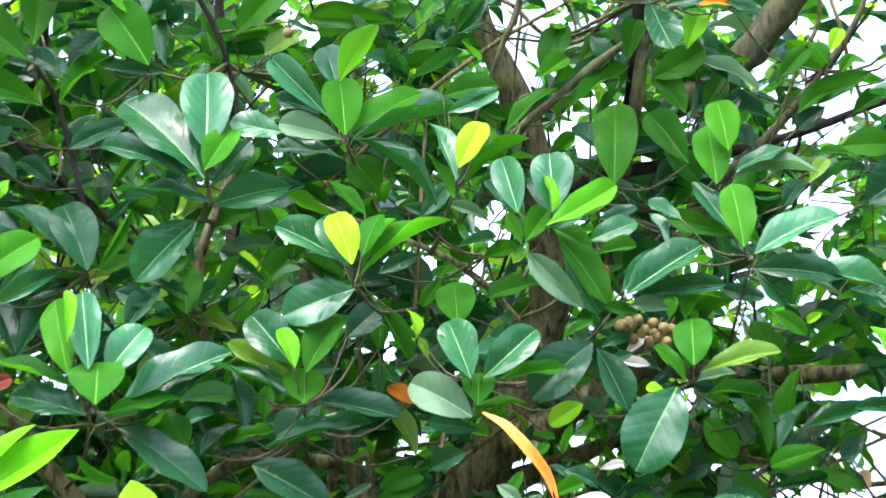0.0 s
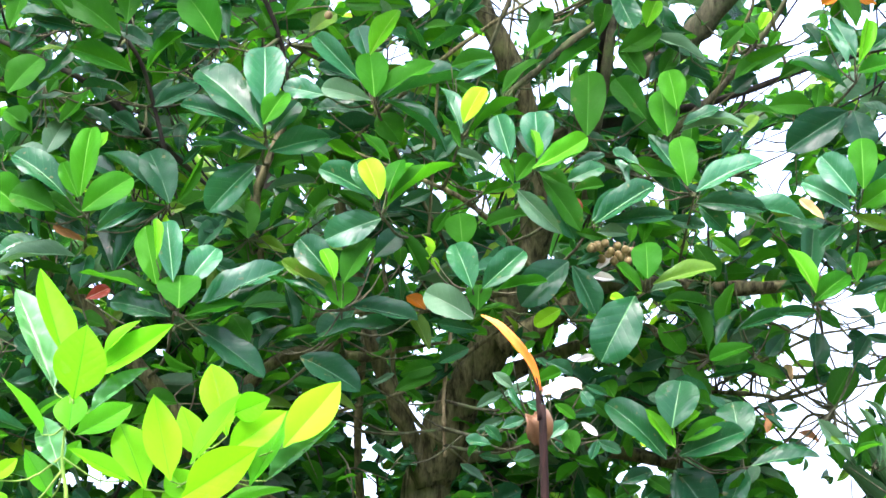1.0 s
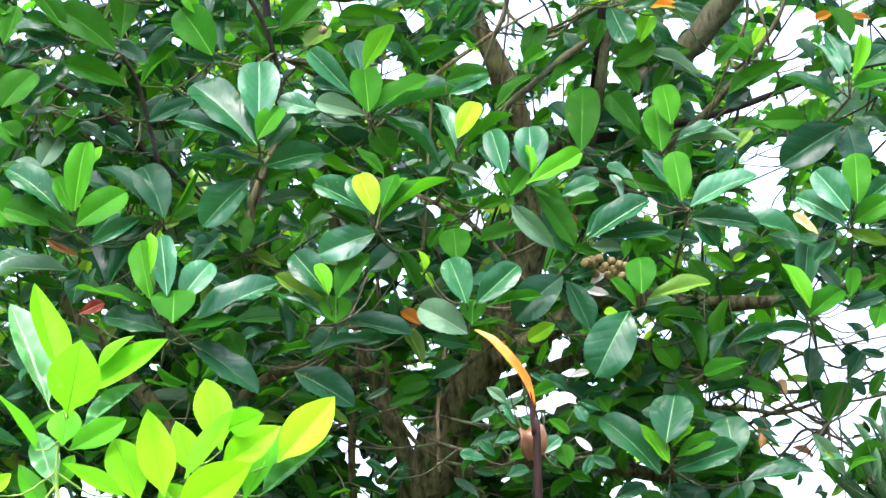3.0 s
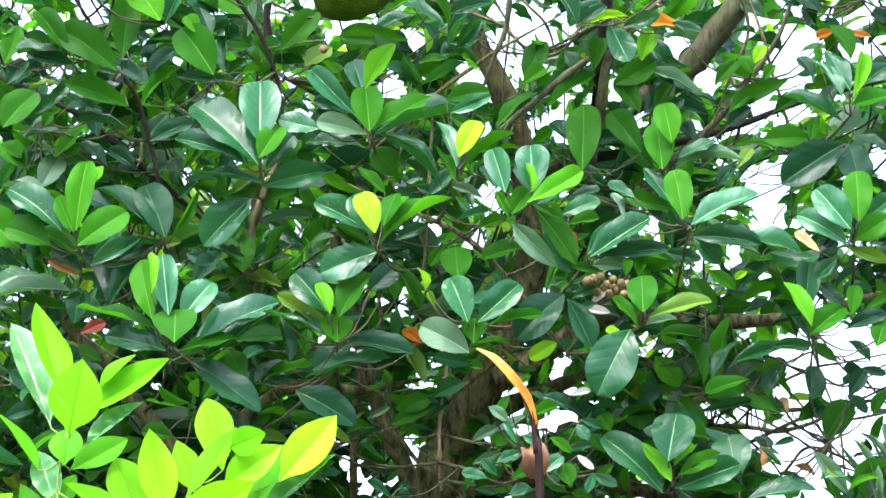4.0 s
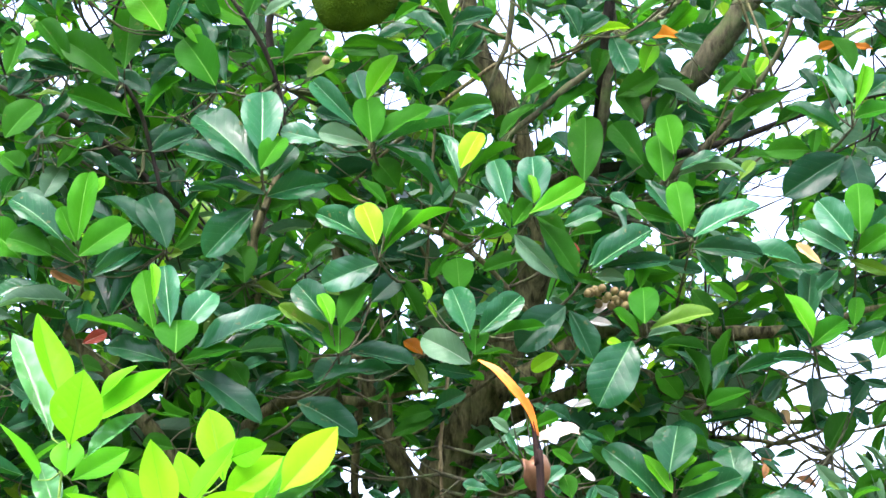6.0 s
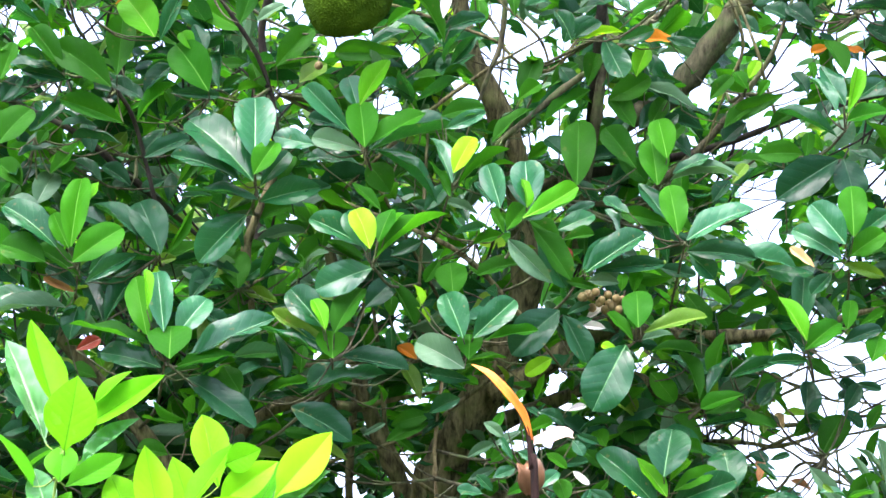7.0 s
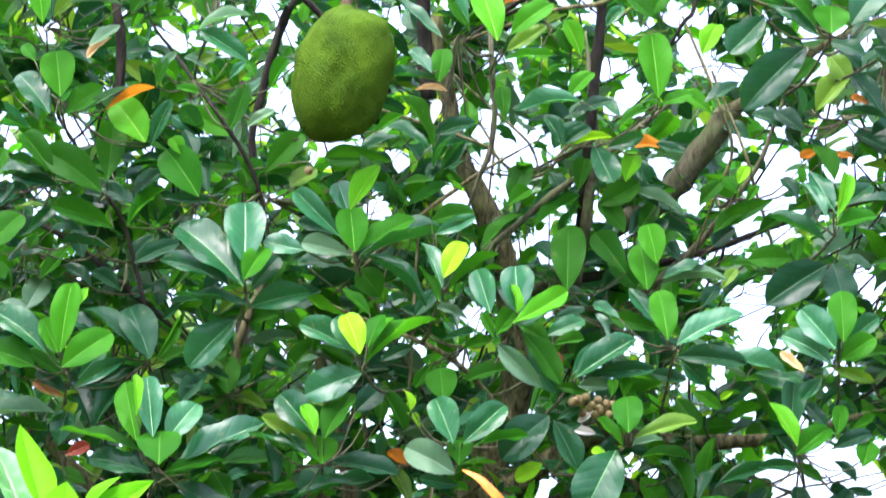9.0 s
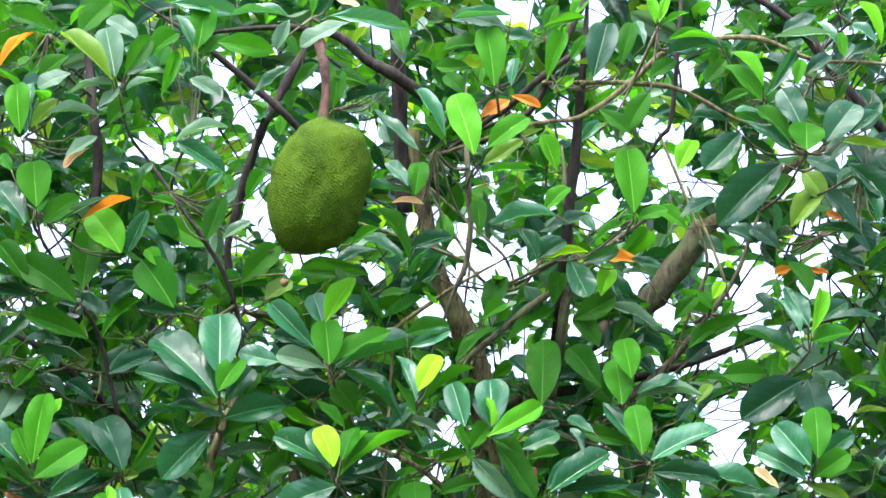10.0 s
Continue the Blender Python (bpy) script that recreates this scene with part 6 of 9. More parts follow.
leaf(twig, (0.927, 6.024, 2.842), (0.979, 6.019, 2.826), 0.023, "d", 20)
leaf(twig, (0.983, 6.040, 2.797), (0.948, 6.027, 2.744), 0.027, "g", 10)
leaf(twig, (0.763, 6.056, 2.579), (0.713, 6.060, 2.597), 0.022, "n", 0)
leaf(twig, (0.795, 6.072, 2.586), (0.754, 6.068, 2.566), 0.032, "b", 0)
leaf(twig, (0.685, 6.088, 2.581), (0.755, 6.102, 2.616), 0.030, "b", 10)
leaf(twig, (0.793, 6.104, 2.739), (0.847, 6.121, 2.784), 0.034, "g", 20)
leaf(twig, (0.723, 6.120, 2.840), (0.758, 6.130, 2.876), 0.047, "b", 0)
twig = sprig(tree, [(0.928, 5.980, 2.550, 0.0022), (0.945, 6.179, 2.543, 0.0031), (0.942, 6.418, 2.597, 0.0042)], TWIG, stalks=[(0.942, 5.900, 2.532), (0.930, 5.916, 2.535), (0.968, 5.932, 2.579), (0.963, 5.948, 2.624), (0.920, 5.964, 2.542)])
# palm leaflets, with haze put into their colour by the pale u tone
leaf(twig, (0.942, 5.900, 2.532), (0.895, 5.946, 2.679), 0.021, "u", 10, "p")
leaf(twig, (0.930, 5.916, 2.535), (0.914, 5.955, 2.656), 0.018, "u", 25, "p")
leaf(twig, (0.968, 5.932, 2.579), (0.966, 5.980, 2.717), 0.029, "u", 10, "p")
leaf(twig, (0.963, 5.948, 2.624), (0.912, 5.967, 2.693), 0.018, "u", 30, "p")
leaf(twig, (0.920, 5.964, 2.542), (0.881, 5.981, 2.601), 0.022, "g", 0, "p")
twig = sprig(tree, [(0.675, 5.950, 2.779, 0.0022), (0.681, 6.106, 2.740, 0.0031), (0.705, 6.301, 2.760, 0.0042)], TWIG, stalks=[(0.661, 5.870, 2.786), (0.633, 5.886, 2.828), (0.715, 5.902, 2.866), (0.559, 5.918, 2.726), (0.733, 5.934, 2.724), (0.711, 5.950, 2.653), (0.679, 5.966, 2.677), (0.636, 5.982, 2.949)])
leaf(twig, (0.661, 5.870, 2.786), (0.566, 5.862, 2.759), 0.041, "b", 10)
leaf(twig, (0.633, 5.886, 2.828), (0.757, 5.899, 2.873), 0.032, "m", 15)
leaf(twig, (0.715, 5.902, 2.866), (0.797, 5.905, 2.872), 0.027, "p", 15)
leaf(twig, (0.559, 5.918, 2.726), (0.672, 5.929, 2.753), 0.021, "d", 25)
leaf(twig, (0.733, 5.934, 2.724), (0.647, 5.941, 2.760), 0.035, "g", 15)
leaf(twig, (0.711, 5.950, 2.653), (0.694, 5.939, 2.609), 0.020, "n", 20)
leaf(twig, (0.679, 5.966, 2.677), (0.720, 5.961, 2.657), 0.029, "d", 0)
leaf(twig, (0.636, 5.982, 2.949), (0.602, 5.958, 2.843), 0.036, "b", 30)
twig = sprig(tree, [(0.216, 5.820, 2.584, 0.0022), (0.114, 5.917, 2.561, 0.0031), (0.002, 6.053, 2.599, 0.0042)], TWIG, stalks=[(0.132, 5.740, 2.678), (0.212, 5.756, 2.564), (0.273, 5.772, 2.538), (0.289, 5.788, 2.607), (0.325, 5.804, 2.572), (0.291, 5.820, 2.678), (0.299, 5.836, 2.693), (0.100, 5.852, 2.570), (0.151, 5.868, 2.536), (0.070, 5.884, 2.604), (0.153, 5.900, 2.600), (0.236, 5.916, 2.765), (0.197, 5.932, 2.770), (0.368, 5.948, 2.687), (0.180, 5.964, 2.781), (0.115, 5.980, 2.697), (0.273, 5.996, 2.688)])
leaf(twig, (0.132, 5.740, 2.678), (0.162, 5.727, 2.621), 0.016, "p", 20, "p")
leaf(twig, (0.212, 5.756, 2.564), (0.257, 5.772, 2.605), 0.031, "p", 10)
leaf(twig, (0.273, 5.772, 2.538), (0.258, 5.790, 2.593), 0.040, "g", 0)
leaf(twig, (0.289, 5.788, 2.607), (0.321, 5.781, 2.578), 0.015, "w", 25)
leaf(twig, (0.325, 5.804, 2.572), (0.309, 5.792, 2.529), 0.021, "p", 0)
leaf(twig, (0.291, 5.820, 2.678), (0.312, 5.812, 2.645), 0.028, "p", 0)
leaf(twig, (0.299, 5.836, 2.693), (0.347, 5.833, 2.674), 0.018, "p", 20)
leaf(twig, (0.100, 5.852, 2.570), (0.046, 5.853, 2.580), 0.029, "p", 10)
leaf(twig, (0.151, 5.868, 2.536), (0.192, 5.877, 2.557), 0.033, "p", 0)
leaf(twig, (0.070, 5.884, 2.604), (0.128, 5.896, 2.633), 0.020, "u", 15)
leaf(twig, (0.153, 5.900, 2.600), (0.118, 5.905, 2.620), 0.026, "b", 0)
leaf(twig, (0.236, 5.916, 2.765), (0.277, 5.911, 2.729), 0.029, "p", 10)
leaf(twig, (0.197, 5.932, 2.770), (0.231, 5.927, 2.749), 0.017, "p", 0)
leaf(twig, (0.368, 5.948, 2.687), (0.347, 5.962, 2.726), 0.041, "b", 0)
leaf(twig, (0.180, 5.964, 2.781), (0.150, 5.978, 2.821), 0.027, "b", 0)
leaf(twig, (0.115, 5.980, 2.697), (0.129, 5.967, 2.645), 0.027, "b", 0)
leaf(twig, (0.273, 5.996, 2.688), (0.296, 5.988, 2.649), 0.024, "d", 0)
twig = sprig(tree, [(0.933, 5.880, 3.644, 0.0022), (0.876, 5.904, 3.634, 0.0031), (0.795, 5.968, 3.685, 0.0042)], TWIG, stalks=[(0.859, 5.800, 3.639), (0.891, 5.816, 3.781), (0.836, 5.832, 3.598), (0.789, 5.848, 3.616), (0.996, 5.864, 3.692), (1.065, 5.880, 3.765), (1.075, 5.896, 3.650), (0.981, 5.912, 3.774), (1.039, 5.928, 3.592), (0.877, 5.944, 3.622), (1.107, 5.960, 3.836), (0.836, 5.976, 3.768), (0.807, 5.992, 3.804), (0.733, 6.008, 3.645), (1.111, 6.024, 3.957), (0.979, 6.040, 3.878)])
leaf(twig, (0.859, 5.800, 3.639), (0.933, 5.834, 3.748), 0.059, "l", 0)
leaf(twig, (0.891, 5.816, 3.781), (0.939, 5.799, 3.706), 0.050, "l", 10)
leaf(twig, (0.836, 5.832, 3.598), (0.779, 5.852, 3.659), 0.049, "d", 0)
leaf(twig, (0.789, 5.848, 3.616), (0.727, 5.864, 3.661), 0.050, "d", 10)
leaf(twig, (0.996, 5.864, 3.692), (1.042, 5.848, 3.605), 0.054, "d", 0)
leaf(twig, (1.065, 5.880, 3.765), (1.012, 5.914, 3.886), 0.063, "d", 10)
leaf(twig, (1.075, 5.896, 3.650), (0.996, 5.887, 3.617), 0.050, "d", 0)
leaf(twig, (0.981, 5.912, 3.774), (0.935, 5.930, 3.837), 0.038, "d", 0)
leaf(twig, (1.039, 5.928, 3.592), (0.967, 5.940, 3.638), 0.056, "d", 10)
leaf(twig, (0.877, 5.944, 3.622), (0.948, 5.959, 3.671), 0.050, "g", 0)
leaf(twig, (1.107, 5.960, 3.836), (1.061, 5.978, 3.897), 0.051, "d", 0)
leaf(twig, (0.836, 5.976, 3.768), (0.895, 5.994, 3.833), 0.051, "g", 0)
leaf(twig, (0.807, 5.992, 3.804), (0.831, 6.011, 3.880), 0.044, "l", 0)
leaf(twig, (0.733, 6.008, 3.645), (0.684, 6.022, 3.690), 0.041, "d", 0)
leaf(twig, (1.111, 6.024, 3.957), (1.068, 6.055, 4.068), 0.049, "d", 0)
leaf(twig, (0.979, 6.040, 3.878), (1.037, 6.058, 3.956), 0.044, "d", 0)
twig = sprig(tree, [(-0.609, 5.580, 3.864, 0.0022), (-0.594, 5.710, 3.811, 0.0031), (-0.568, 5.880, 3.817, 0.0042)], TWIG, stalks=[(-0.613, 5.500, 3.853), (-0.608, 5.516, 3.867), (-0.608, 5.532, 3.855), (-0.602, 5.548, 3.851), (-0.590, 5.564, 3.855), (-0.594, 5.580, 3.901), (-0.591, 5.596, 3.905), (-0.550, 5.612, 3.954), (-0.573, 5.628, 3.998), (-0.632, 5.644, 3.806)])
leaf(twig, (-0.613, 5.500, 3.853), (-0.730, 5.536, 3.976), 0.055, "l", 12, "o")
leaf(twig, (-0.608, 5.516, 3.867), (-0.635, 5.547, 3.994), 0.058, "u", 0, "e")
leaf(twig, (-0.608, 5.532, 3.855), (-0.712, 5.534, 3.842), 0.035, "u", 25, "p")
leaf(twig, (-0.602, 5.548, 3.851), (-0.641, 5.537, 3.805), 0.031, "u", 0)
leaf(twig, (-0.590, 5.564, 3.855), (-0.525, 5.572, 3.888), 0.026, "u", -20, "p")
leaf(twig, (-0.594, 5.580, 3.901), (-0.542, 5.610, 4.006), 0.046, "g", 20, "p")
leaf(twig, (-0.591, 5.596, 3.905), (-0.550, 5.603, 3.929), 0.032, "u", 0)
leaf(twig, (-0.550, 5.612, 3.954), (-0.492, 5.631, 4.022), 0.054, "b", 0)
leaf(twig, (-0.573, 5.628, 3.998), (-0.643, 5.646, 4.061), 0.044, "u", 10)
leaf(twig, (-0.632, 5.644, 3.806), (-0.588, 5.664, 3.880), 0.048, "g", 0)
twig = sprig(tree, [(-0.769, 5.620, 4.008, 0.0022), (-0.740, 5.745, 3.964, 0.0031), (-0.702, 5.911, 3.979, 0.0042)], TWIG, stalks=[(-0.857, 5.540, 3.898), (-0.743, 5.556, 3.988), (-0.696, 5.572, 3.986), (-0.774, 5.588, 4.061), (-0.780, 5.604, 3.896), (-0.802, 5.620, 3.918)])
leaf(twig, (-0.857, 5.540, 3.898), (-0.795, 5.563, 3.995), 0.025, "o", -15, "p")
leaf(twig, (-0.743, 5.556, 3.988), (-0.849, 5.565, 4.037), 0.043, "g", -10)
leaf(twig, (-0.696, 5.572, 3.986), (-0.635, 5.599, 4.081), 0.059, "g", 0)
leaf(twig, (-0.774, 5.588, 4.061), (-0.855, 5.594, 4.077), 0.024, "u", 20)
leaf(twig, (-0.780, 5.604, 3.896), (-0.725, 5.623, 3.964), 0.048, "g", 0)
leaf(twig, (-0.802, 5.620, 3.918), (-0.826, 5.632, 3.960), 0.030, "b", 0)
twig = sprig(tree, [(-0.807, 5.600, 3.758, 0.0022), (-0.816, 5.739, 3.681, 0.0031), (-0.817, 5.918, 3.664, 0.0042)], TWIG, stalks=[(-0.804, 5.520, 3.738), (-0.791, 5.536, 3.745), (-0.707, 5.552, 3.888), (-0.645, 5.568, 3.798), (-0.790, 5.584, 3.777), (-0.650, 5.600, 3.763), (-0.668, 5.616, 3.743)])
leaf(twig, (-0.804, 5.520, 3.738), (-0.823, 5.554, 3.869), 0.054, "b", 0, "e")
leaf(twig, (-0.791, 5.536, 3.745), (-0.792, 5.571, 3.876), 0.044, "p", -25, "e")
leaf(twig, (-0.707, 5.552, 3.888), (-0.777, 5.549, 3.858), 0.050, "u", 10, "e")
leaf(twig, (-0.645, 5.568, 3.798), (-0.754, 5.567, 3.810), 0.030, "u", 25, "p")
leaf(twig, (-0.790, 5.584, 3.777), (-0.736, 5.604, 3.851), 0.039, "l", 10)
leaf(twig, (-0.650, 5.600, 3.763), (-0.714, 5.588, 3.711), 0.039, "u", 5, "p")
leaf(twig, (-0.668, 5.616, 3.743), (-0.721, 5.609, 3.696), 0.021, "t", 10)
twig = sprig(tree, [(-0.455, 5.620, 3.775, 0.0022), (-0.494, 5.716, 3.721, 0.0031), (-0.510, 5.853, 3.727, 0.0042)], TWIG, stalks=[(-0.478, 5.540, 3.731), (-0.480, 5.556, 3.737), (-0.454, 5.572, 3.886), (-0.516, 5.588, 3.853), (-0.454, 5.604, 3.971), (-0.443, 5.620, 3.977), (-0.432, 5.636, 3.969), (-0.511, 5.652, 4.098), (-0.466, 5.668, 3.800)])
leaf(twig, (-0.478, 5.540, 3.731), (-0.370, 5.551, 3.777), 0.031, "u", -20, "p")
leaf(twig, (-0.480, 5.556, 3.737), (-0.374, 5.541, 3.666), 0.048, "m", 10)
leaf(twig, (-0.454, 5.572, 3.886), (-0.389, 5.565, 3.847), 0.043, "u", 0, "e")
leaf(twig, (-0.516, 5.588, 3.853), (-0.483, 5.625, 3.980), 0.031, "b", 20, "p")
leaf(twig, (-0.454, 5.604, 3.971), (-0.496, 5.628, 4.065), 0.033, "m", 15)
leaf(twig, (-0.443, 5.620, 3.977), (-0.429, 5.653, 4.090), 0.064, "b", 0)
leaf(twig, (-0.432, 5.636, 3.969), (-0.380, 5.647, 4.021), 0.041, "g", 0)
leaf(twig, (-0.511, 5.652, 4.098), (-0.355, 5.644, 4.074), 0.039, "p", 10, "p")
leaf(twig, (-0.466, 5.668, 3.800), (-0.494, 5.685, 3.872), 0.034, "g", 0)
twig = sprig(tree, [(-0.195, 5.570, 4.030, 0.0022), (-0.201, 5.634, 4.019, 0.0031), (-0.185, 5.738, 4.068, 0.0042)], TWIG, stalks=[(-0.241, 5.490, 3.997), (-0.393, 5.506, 3.944), (-0.242, 5.522, 4.004), (-0.111, 5.538, 4.006), (-0.155, 5.554, 4.028), (-0.150, 5.570, 4.079), (-0.196, 5.586, 4.042), (-0.243, 5.602, 3.929), (-0.239, 5.618, 3.880)])
leaf(twig, (-0.241, 5.490, 3.997), (-0.369, 5.498, 4.013), 0.034, "p", 25, "p")
leaf(twig, (-0.393, 5.506, 3.944), (-0.271, 5.505, 3.925), 0.050, "b", 20, "p")
leaf(twig, (-0.242, 5.522, 4.004), (-0.266, 5.505, 3.928), 0.033, "u", 0)
leaf(twig, (-0.111, 5.538, 4.006), (-0.219, 5.524, 3.949), 0.049, "u", 15)
leaf(twig, (-0.155, 5.554, 4.028), (0.008, 5.548, 4.004), 0.041, "p", 10, "p")
leaf(twig, (-0.150, 5.570, 4.079), (-0.094, 5.566, 4.053), 0.025, "t", 0)
leaf(twig, (-0.196, 5.586, 4.042), (-0.188, 5.604, 4.103), 0.018, "b", 0)
leaf(twig, (-0.243, 5.602, 3.929), (-0.322, 5.590, 3.853), 0.037, "m", 10, "p")
leaf(twig, (-0.239, 5.618, 3.880), (-0.186, 5.639, 3.955), 0.032, "g", 10)
twig = sprig(tree, [(-0.152, 5.800, 3.907, 0.0022), (-0.147, 5.798, 3.820, 0.0031), (-0.159, 5.836, 3.793, 0.0042)], TWIG, stalks=[(-0.150, 5.720, 3.879), (-0.076, 5.736, 3.940), (-0.026, 5.752, 3.936), (0.004, 5.768, 4.035), (0.005, 5.784, 4.014), (-0.270, 5.800, 3.845)])
leaf(twig, (-0.150, 5.720, 3.879), (-0.139, 5.749, 3.988), 0.046, "g", 0)
leaf(twig, (-0.076, 5.736, 3.940), (-0.152, 5.744, 3.975), 0.038, "g", 10)
leaf(twig, (-0.026, 5.752, 3.936), (-0.123, 5.747, 3.906), 0.046, "d", 0)
leaf(twig, (0.004, 5.768, 4.035), (-0.009, 5.792, 4.123), 0.042, "g", 0)
leaf(twig, (0.005, 5.784, 4.014), (-0.027, 5.800, 4.081), 0.033, "u", 10)
leaf(twig, (-0.270, 5.800, 3.845), (-0.265, 5.813, 3.898), 0.026, "b", 0)
twig = sprig(tree, [(0.072, 5.600, 3.739, 0.0022), (0.109, 5.652, 3.715, 0.0031), (0.146, 5.745, 3.751, 0.0042)], TWIG, stalks=[(0.036, 5.520, 3.707), (0.093, 5.536, 3.747), (0.096, 5.552, 3.733), (0.015, 5.568, 3.643), (0.030, 5.584, 3.629), (0.043, 5.600, 3.632), (0.049, 5.616, 3.620), (0.018, 5.632, 3.552), (0.020, 5.648, 3.504), (0.019, 5.664, 3.537), (0.098, 5.680, 3.540), (0.172, 5.696, 3.579)])
leaf(twig, (0.036, 5.520, 3.707), (-0.061, 5.541, 3.802), 0.042, "m", 15, "o")
leaf(twig, (0.093, 5.536, 3.747), (0.028, 5.573, 3.867), 0.039, "p", 10, "o")
leaf(twig, (0.096, 5.552, 3.733), (0.054, 5.575, 3.807), 0.031, "b", 0)
leaf(twig, (0.015, 5.568, 3.643), (-0.029, 5.590, 3.710), 0.034, "p", 10, "e")
leaf(twig, (0.030, 5.584, 3.629), (0.042, 5.608, 3.717), 0.047, "b", 0, "e")
leaf(twig, (0.043, 5.600, 3.632), (-0.092, 5.609, 3.660), 0.027, "m", 25, "o")
leaf(twig, (0.049, 5.616, 3.620), (-0.021, 5.619, 3.628), 0.020, "t", 0, "p")
leaf(twig, (0.018, 5.632, 3.552), (0.030, 5.651, 3.617), 0.023, "w", 0)
leaf(twig, (0.020, 5.648, 3.504), (-0.051, 5.695, 3.647), 0.034, "g", 20, "p")
leaf(twig, (0.019, 5.664, 3.537), (0.110, 5.676, 3.574), 0.044, "m", 10)
leaf(twig, (0.098, 5.680, 3.540), (0.092, 5.704, 3.631), 0.041, "b", 0)
leaf(twig, (0.172, 5.696, 3.579), (0.166, 5.725, 3.673), 0.037, "g", 0)
twig = sprig(tree, [(0.205, 5.640, 3.896, 0.0022), (0.212, 5.681, 3.862, 0.0031), (0.218, 5.762, 3.889, 0.0042)], TWIG, stalks=[(0.198, 5.560, 3.871), (0.235, 5.576, 3.878), (0.237, 5.592, 4.048), (0.231, 5.608, 4.023), (0.173, 5.624, 3.995), (0.146, 5.640, 3.948), (0.289, 5.656, 4.018), (0.271, 5.672, 3.960), (0.166, 5.688, 3.909), (0.111, 5.704, 3.871), (0.136, 5.720, 3.914)])
leaf(twig, (0.198, 5.560, 3.871), (0.185, 5.606, 4.035), 0.065, "b", 4, "e")
leaf(twig, (0.235, 5.576, 3.878), (0.245, 5.598, 3.956), 0.027, "p", -10)
leaf(twig, (0.237, 5.592, 4.048), (0.112, 5.585, 4.039), 0.028, "p", 10)
leaf(twig, (0.231, 5.608, 4.023), (0.109, 5.623, 4.065), 0.048, "d", 10)
leaf(twig, (0.173, 5.624, 3.995), (0.087, 5.624, 3.985), 0.053, "g", 10)
leaf(twig, (0.146, 5.640, 3.948), (0.075, 5.640, 3.945), 0.041, "g", 0)
leaf(twig, (0.289, 5.656, 4.018), (0.231, 5.661, 4.035), 0.037, "d", 0)
leaf(twig, (0.271, 5.672, 3.960), (0.278, 5.687, 4.017), 0.034, "g", 0)
leaf(twig, (0.166, 5.688, 3.909), (0.173, 5.704, 3.975), 0.023, "b", 10)
leaf(twig, (0.111, 5.704, 3.871), (0.200, 5.715, 3.910), 0.025, "m", 20)
leaf(twig, (0.136, 5.720, 3.914), (0.098, 5.733, 3.970), 0.042, "g", 0)
twig = sprig(tree, [(0.159, 5.570, 3.696, 0.0022), (0.142, 5.642, 3.674, 0.0031), (0.147, 5.755, 3.712, 0.0042)], TWIG, stalks=[(0.152, 5.490, 3.687), (0.181, 5.506, 3.708), (0.164, 5.522, 3.656), (0.173, 5.538, 3.682), (0.203, 5.554, 3.621)])
leaf(twig, (0.152, 5.490, 3.687), (0.114, 5.537, 3.848), 0.067, "v", 3, "e")
leaf(twig, (0.181, 5.506, 3.708), (0.270, 5.528, 3.791), 0.054, "b", 10, "e")
leaf(twig, (0.164, 5.522, 3.656), (0.274, 5.528, 3.673), 0.025, "b", -15, "p")
leaf(twig, (0.173, 5.538, 3.682), (0.258, 5.559, 3.742), 0.043, "l", 0)
leaf(twig, (0.203, 5.554, 3.621), (0.246, 5.564, 3.650), 0.029, "b", 0)
twig = sprig(tree, [(0.238, 5.800, 3.917, 0.0022), (0.205, 5.824, 3.862, 0.0031), (0.188, 5.888, 3.867, 0.0042)], TWIG, stalks=[(0.238, 5.720, 3.901), (0.242, 5.736, 3.919), (0.341, 5.752, 3.750), (0.293, 5.768, 3.818)])
leaf(twig, (0.238, 5.720, 3.901), (0.175, 5.714, 3.858), 0.044, "o", 5)
leaf(twig, (0.242, 5.736, 3.919), (0.307, 5.732, 3.893), 0.026, "o", 10)
leaf(twig, (0.341, 5.752, 3.750), (0.312, 5.776, 3.848), 0.042, "v", 0)
leaf(twig, (0.293, 5.768, 3.818), (0.316, 5.756, 3.760), 0.035, "g", 0)
twig = sprig(tree, [(0.342, 5.740, 3.948, 0.0022), (0.347, 5.737, 3.927, 0.0031), (0.337, 5.775, 3.967, 0.0042)], TWIG, stalks=[(0.317, 5.660, 3.926), (0.311, 5.676, 4.059), (0.421, 5.692, 3.947), (0.372, 5.708, 3.994), (0.483, 5.724, 3.967), (0.336, 5.740, 3.926), (0.377, 5.756, 4.115), (0.320, 5.772, 4.081), (0.491, 5.788, 4.020), (0.516, 5.804, 4.030), (0.546, 5.820, 4.076)])
leaf(twig, (0.317, 5.660, 3.926), (0.353, 5.691, 4.056), 0.043, "b", 0)
leaf(twig, (0.311, 5.676, 4.059), (0.407, 5.685, 4.090), 0.023, "g", 25, "p")
leaf(twig, (0.421, 5.692, 3.947), (0.459, 5.737, 4.097), 0.069, "d", 0, "e")
leaf(twig, (0.372, 5.708, 3.994), (0.409, 5.724, 4.057), 0.028, "b", 0)
leaf(twig, (0.483, 5.724, 3.967), (0.384, 5.739, 4.007), 0.019, "l", 30, "p")
leaf(twig, (0.336, 5.740, 3.926), (0.381, 5.754, 3.974), 0.030, "v", 0)
leaf(twig, (0.377, 5.756, 4.115), (0.410, 5.769, 4.172), 0.037, "b", 0)
leaf(twig, (0.320, 5.772, 4.081), (0.348, 5.798, 4.171), 0.033, "g", 0)
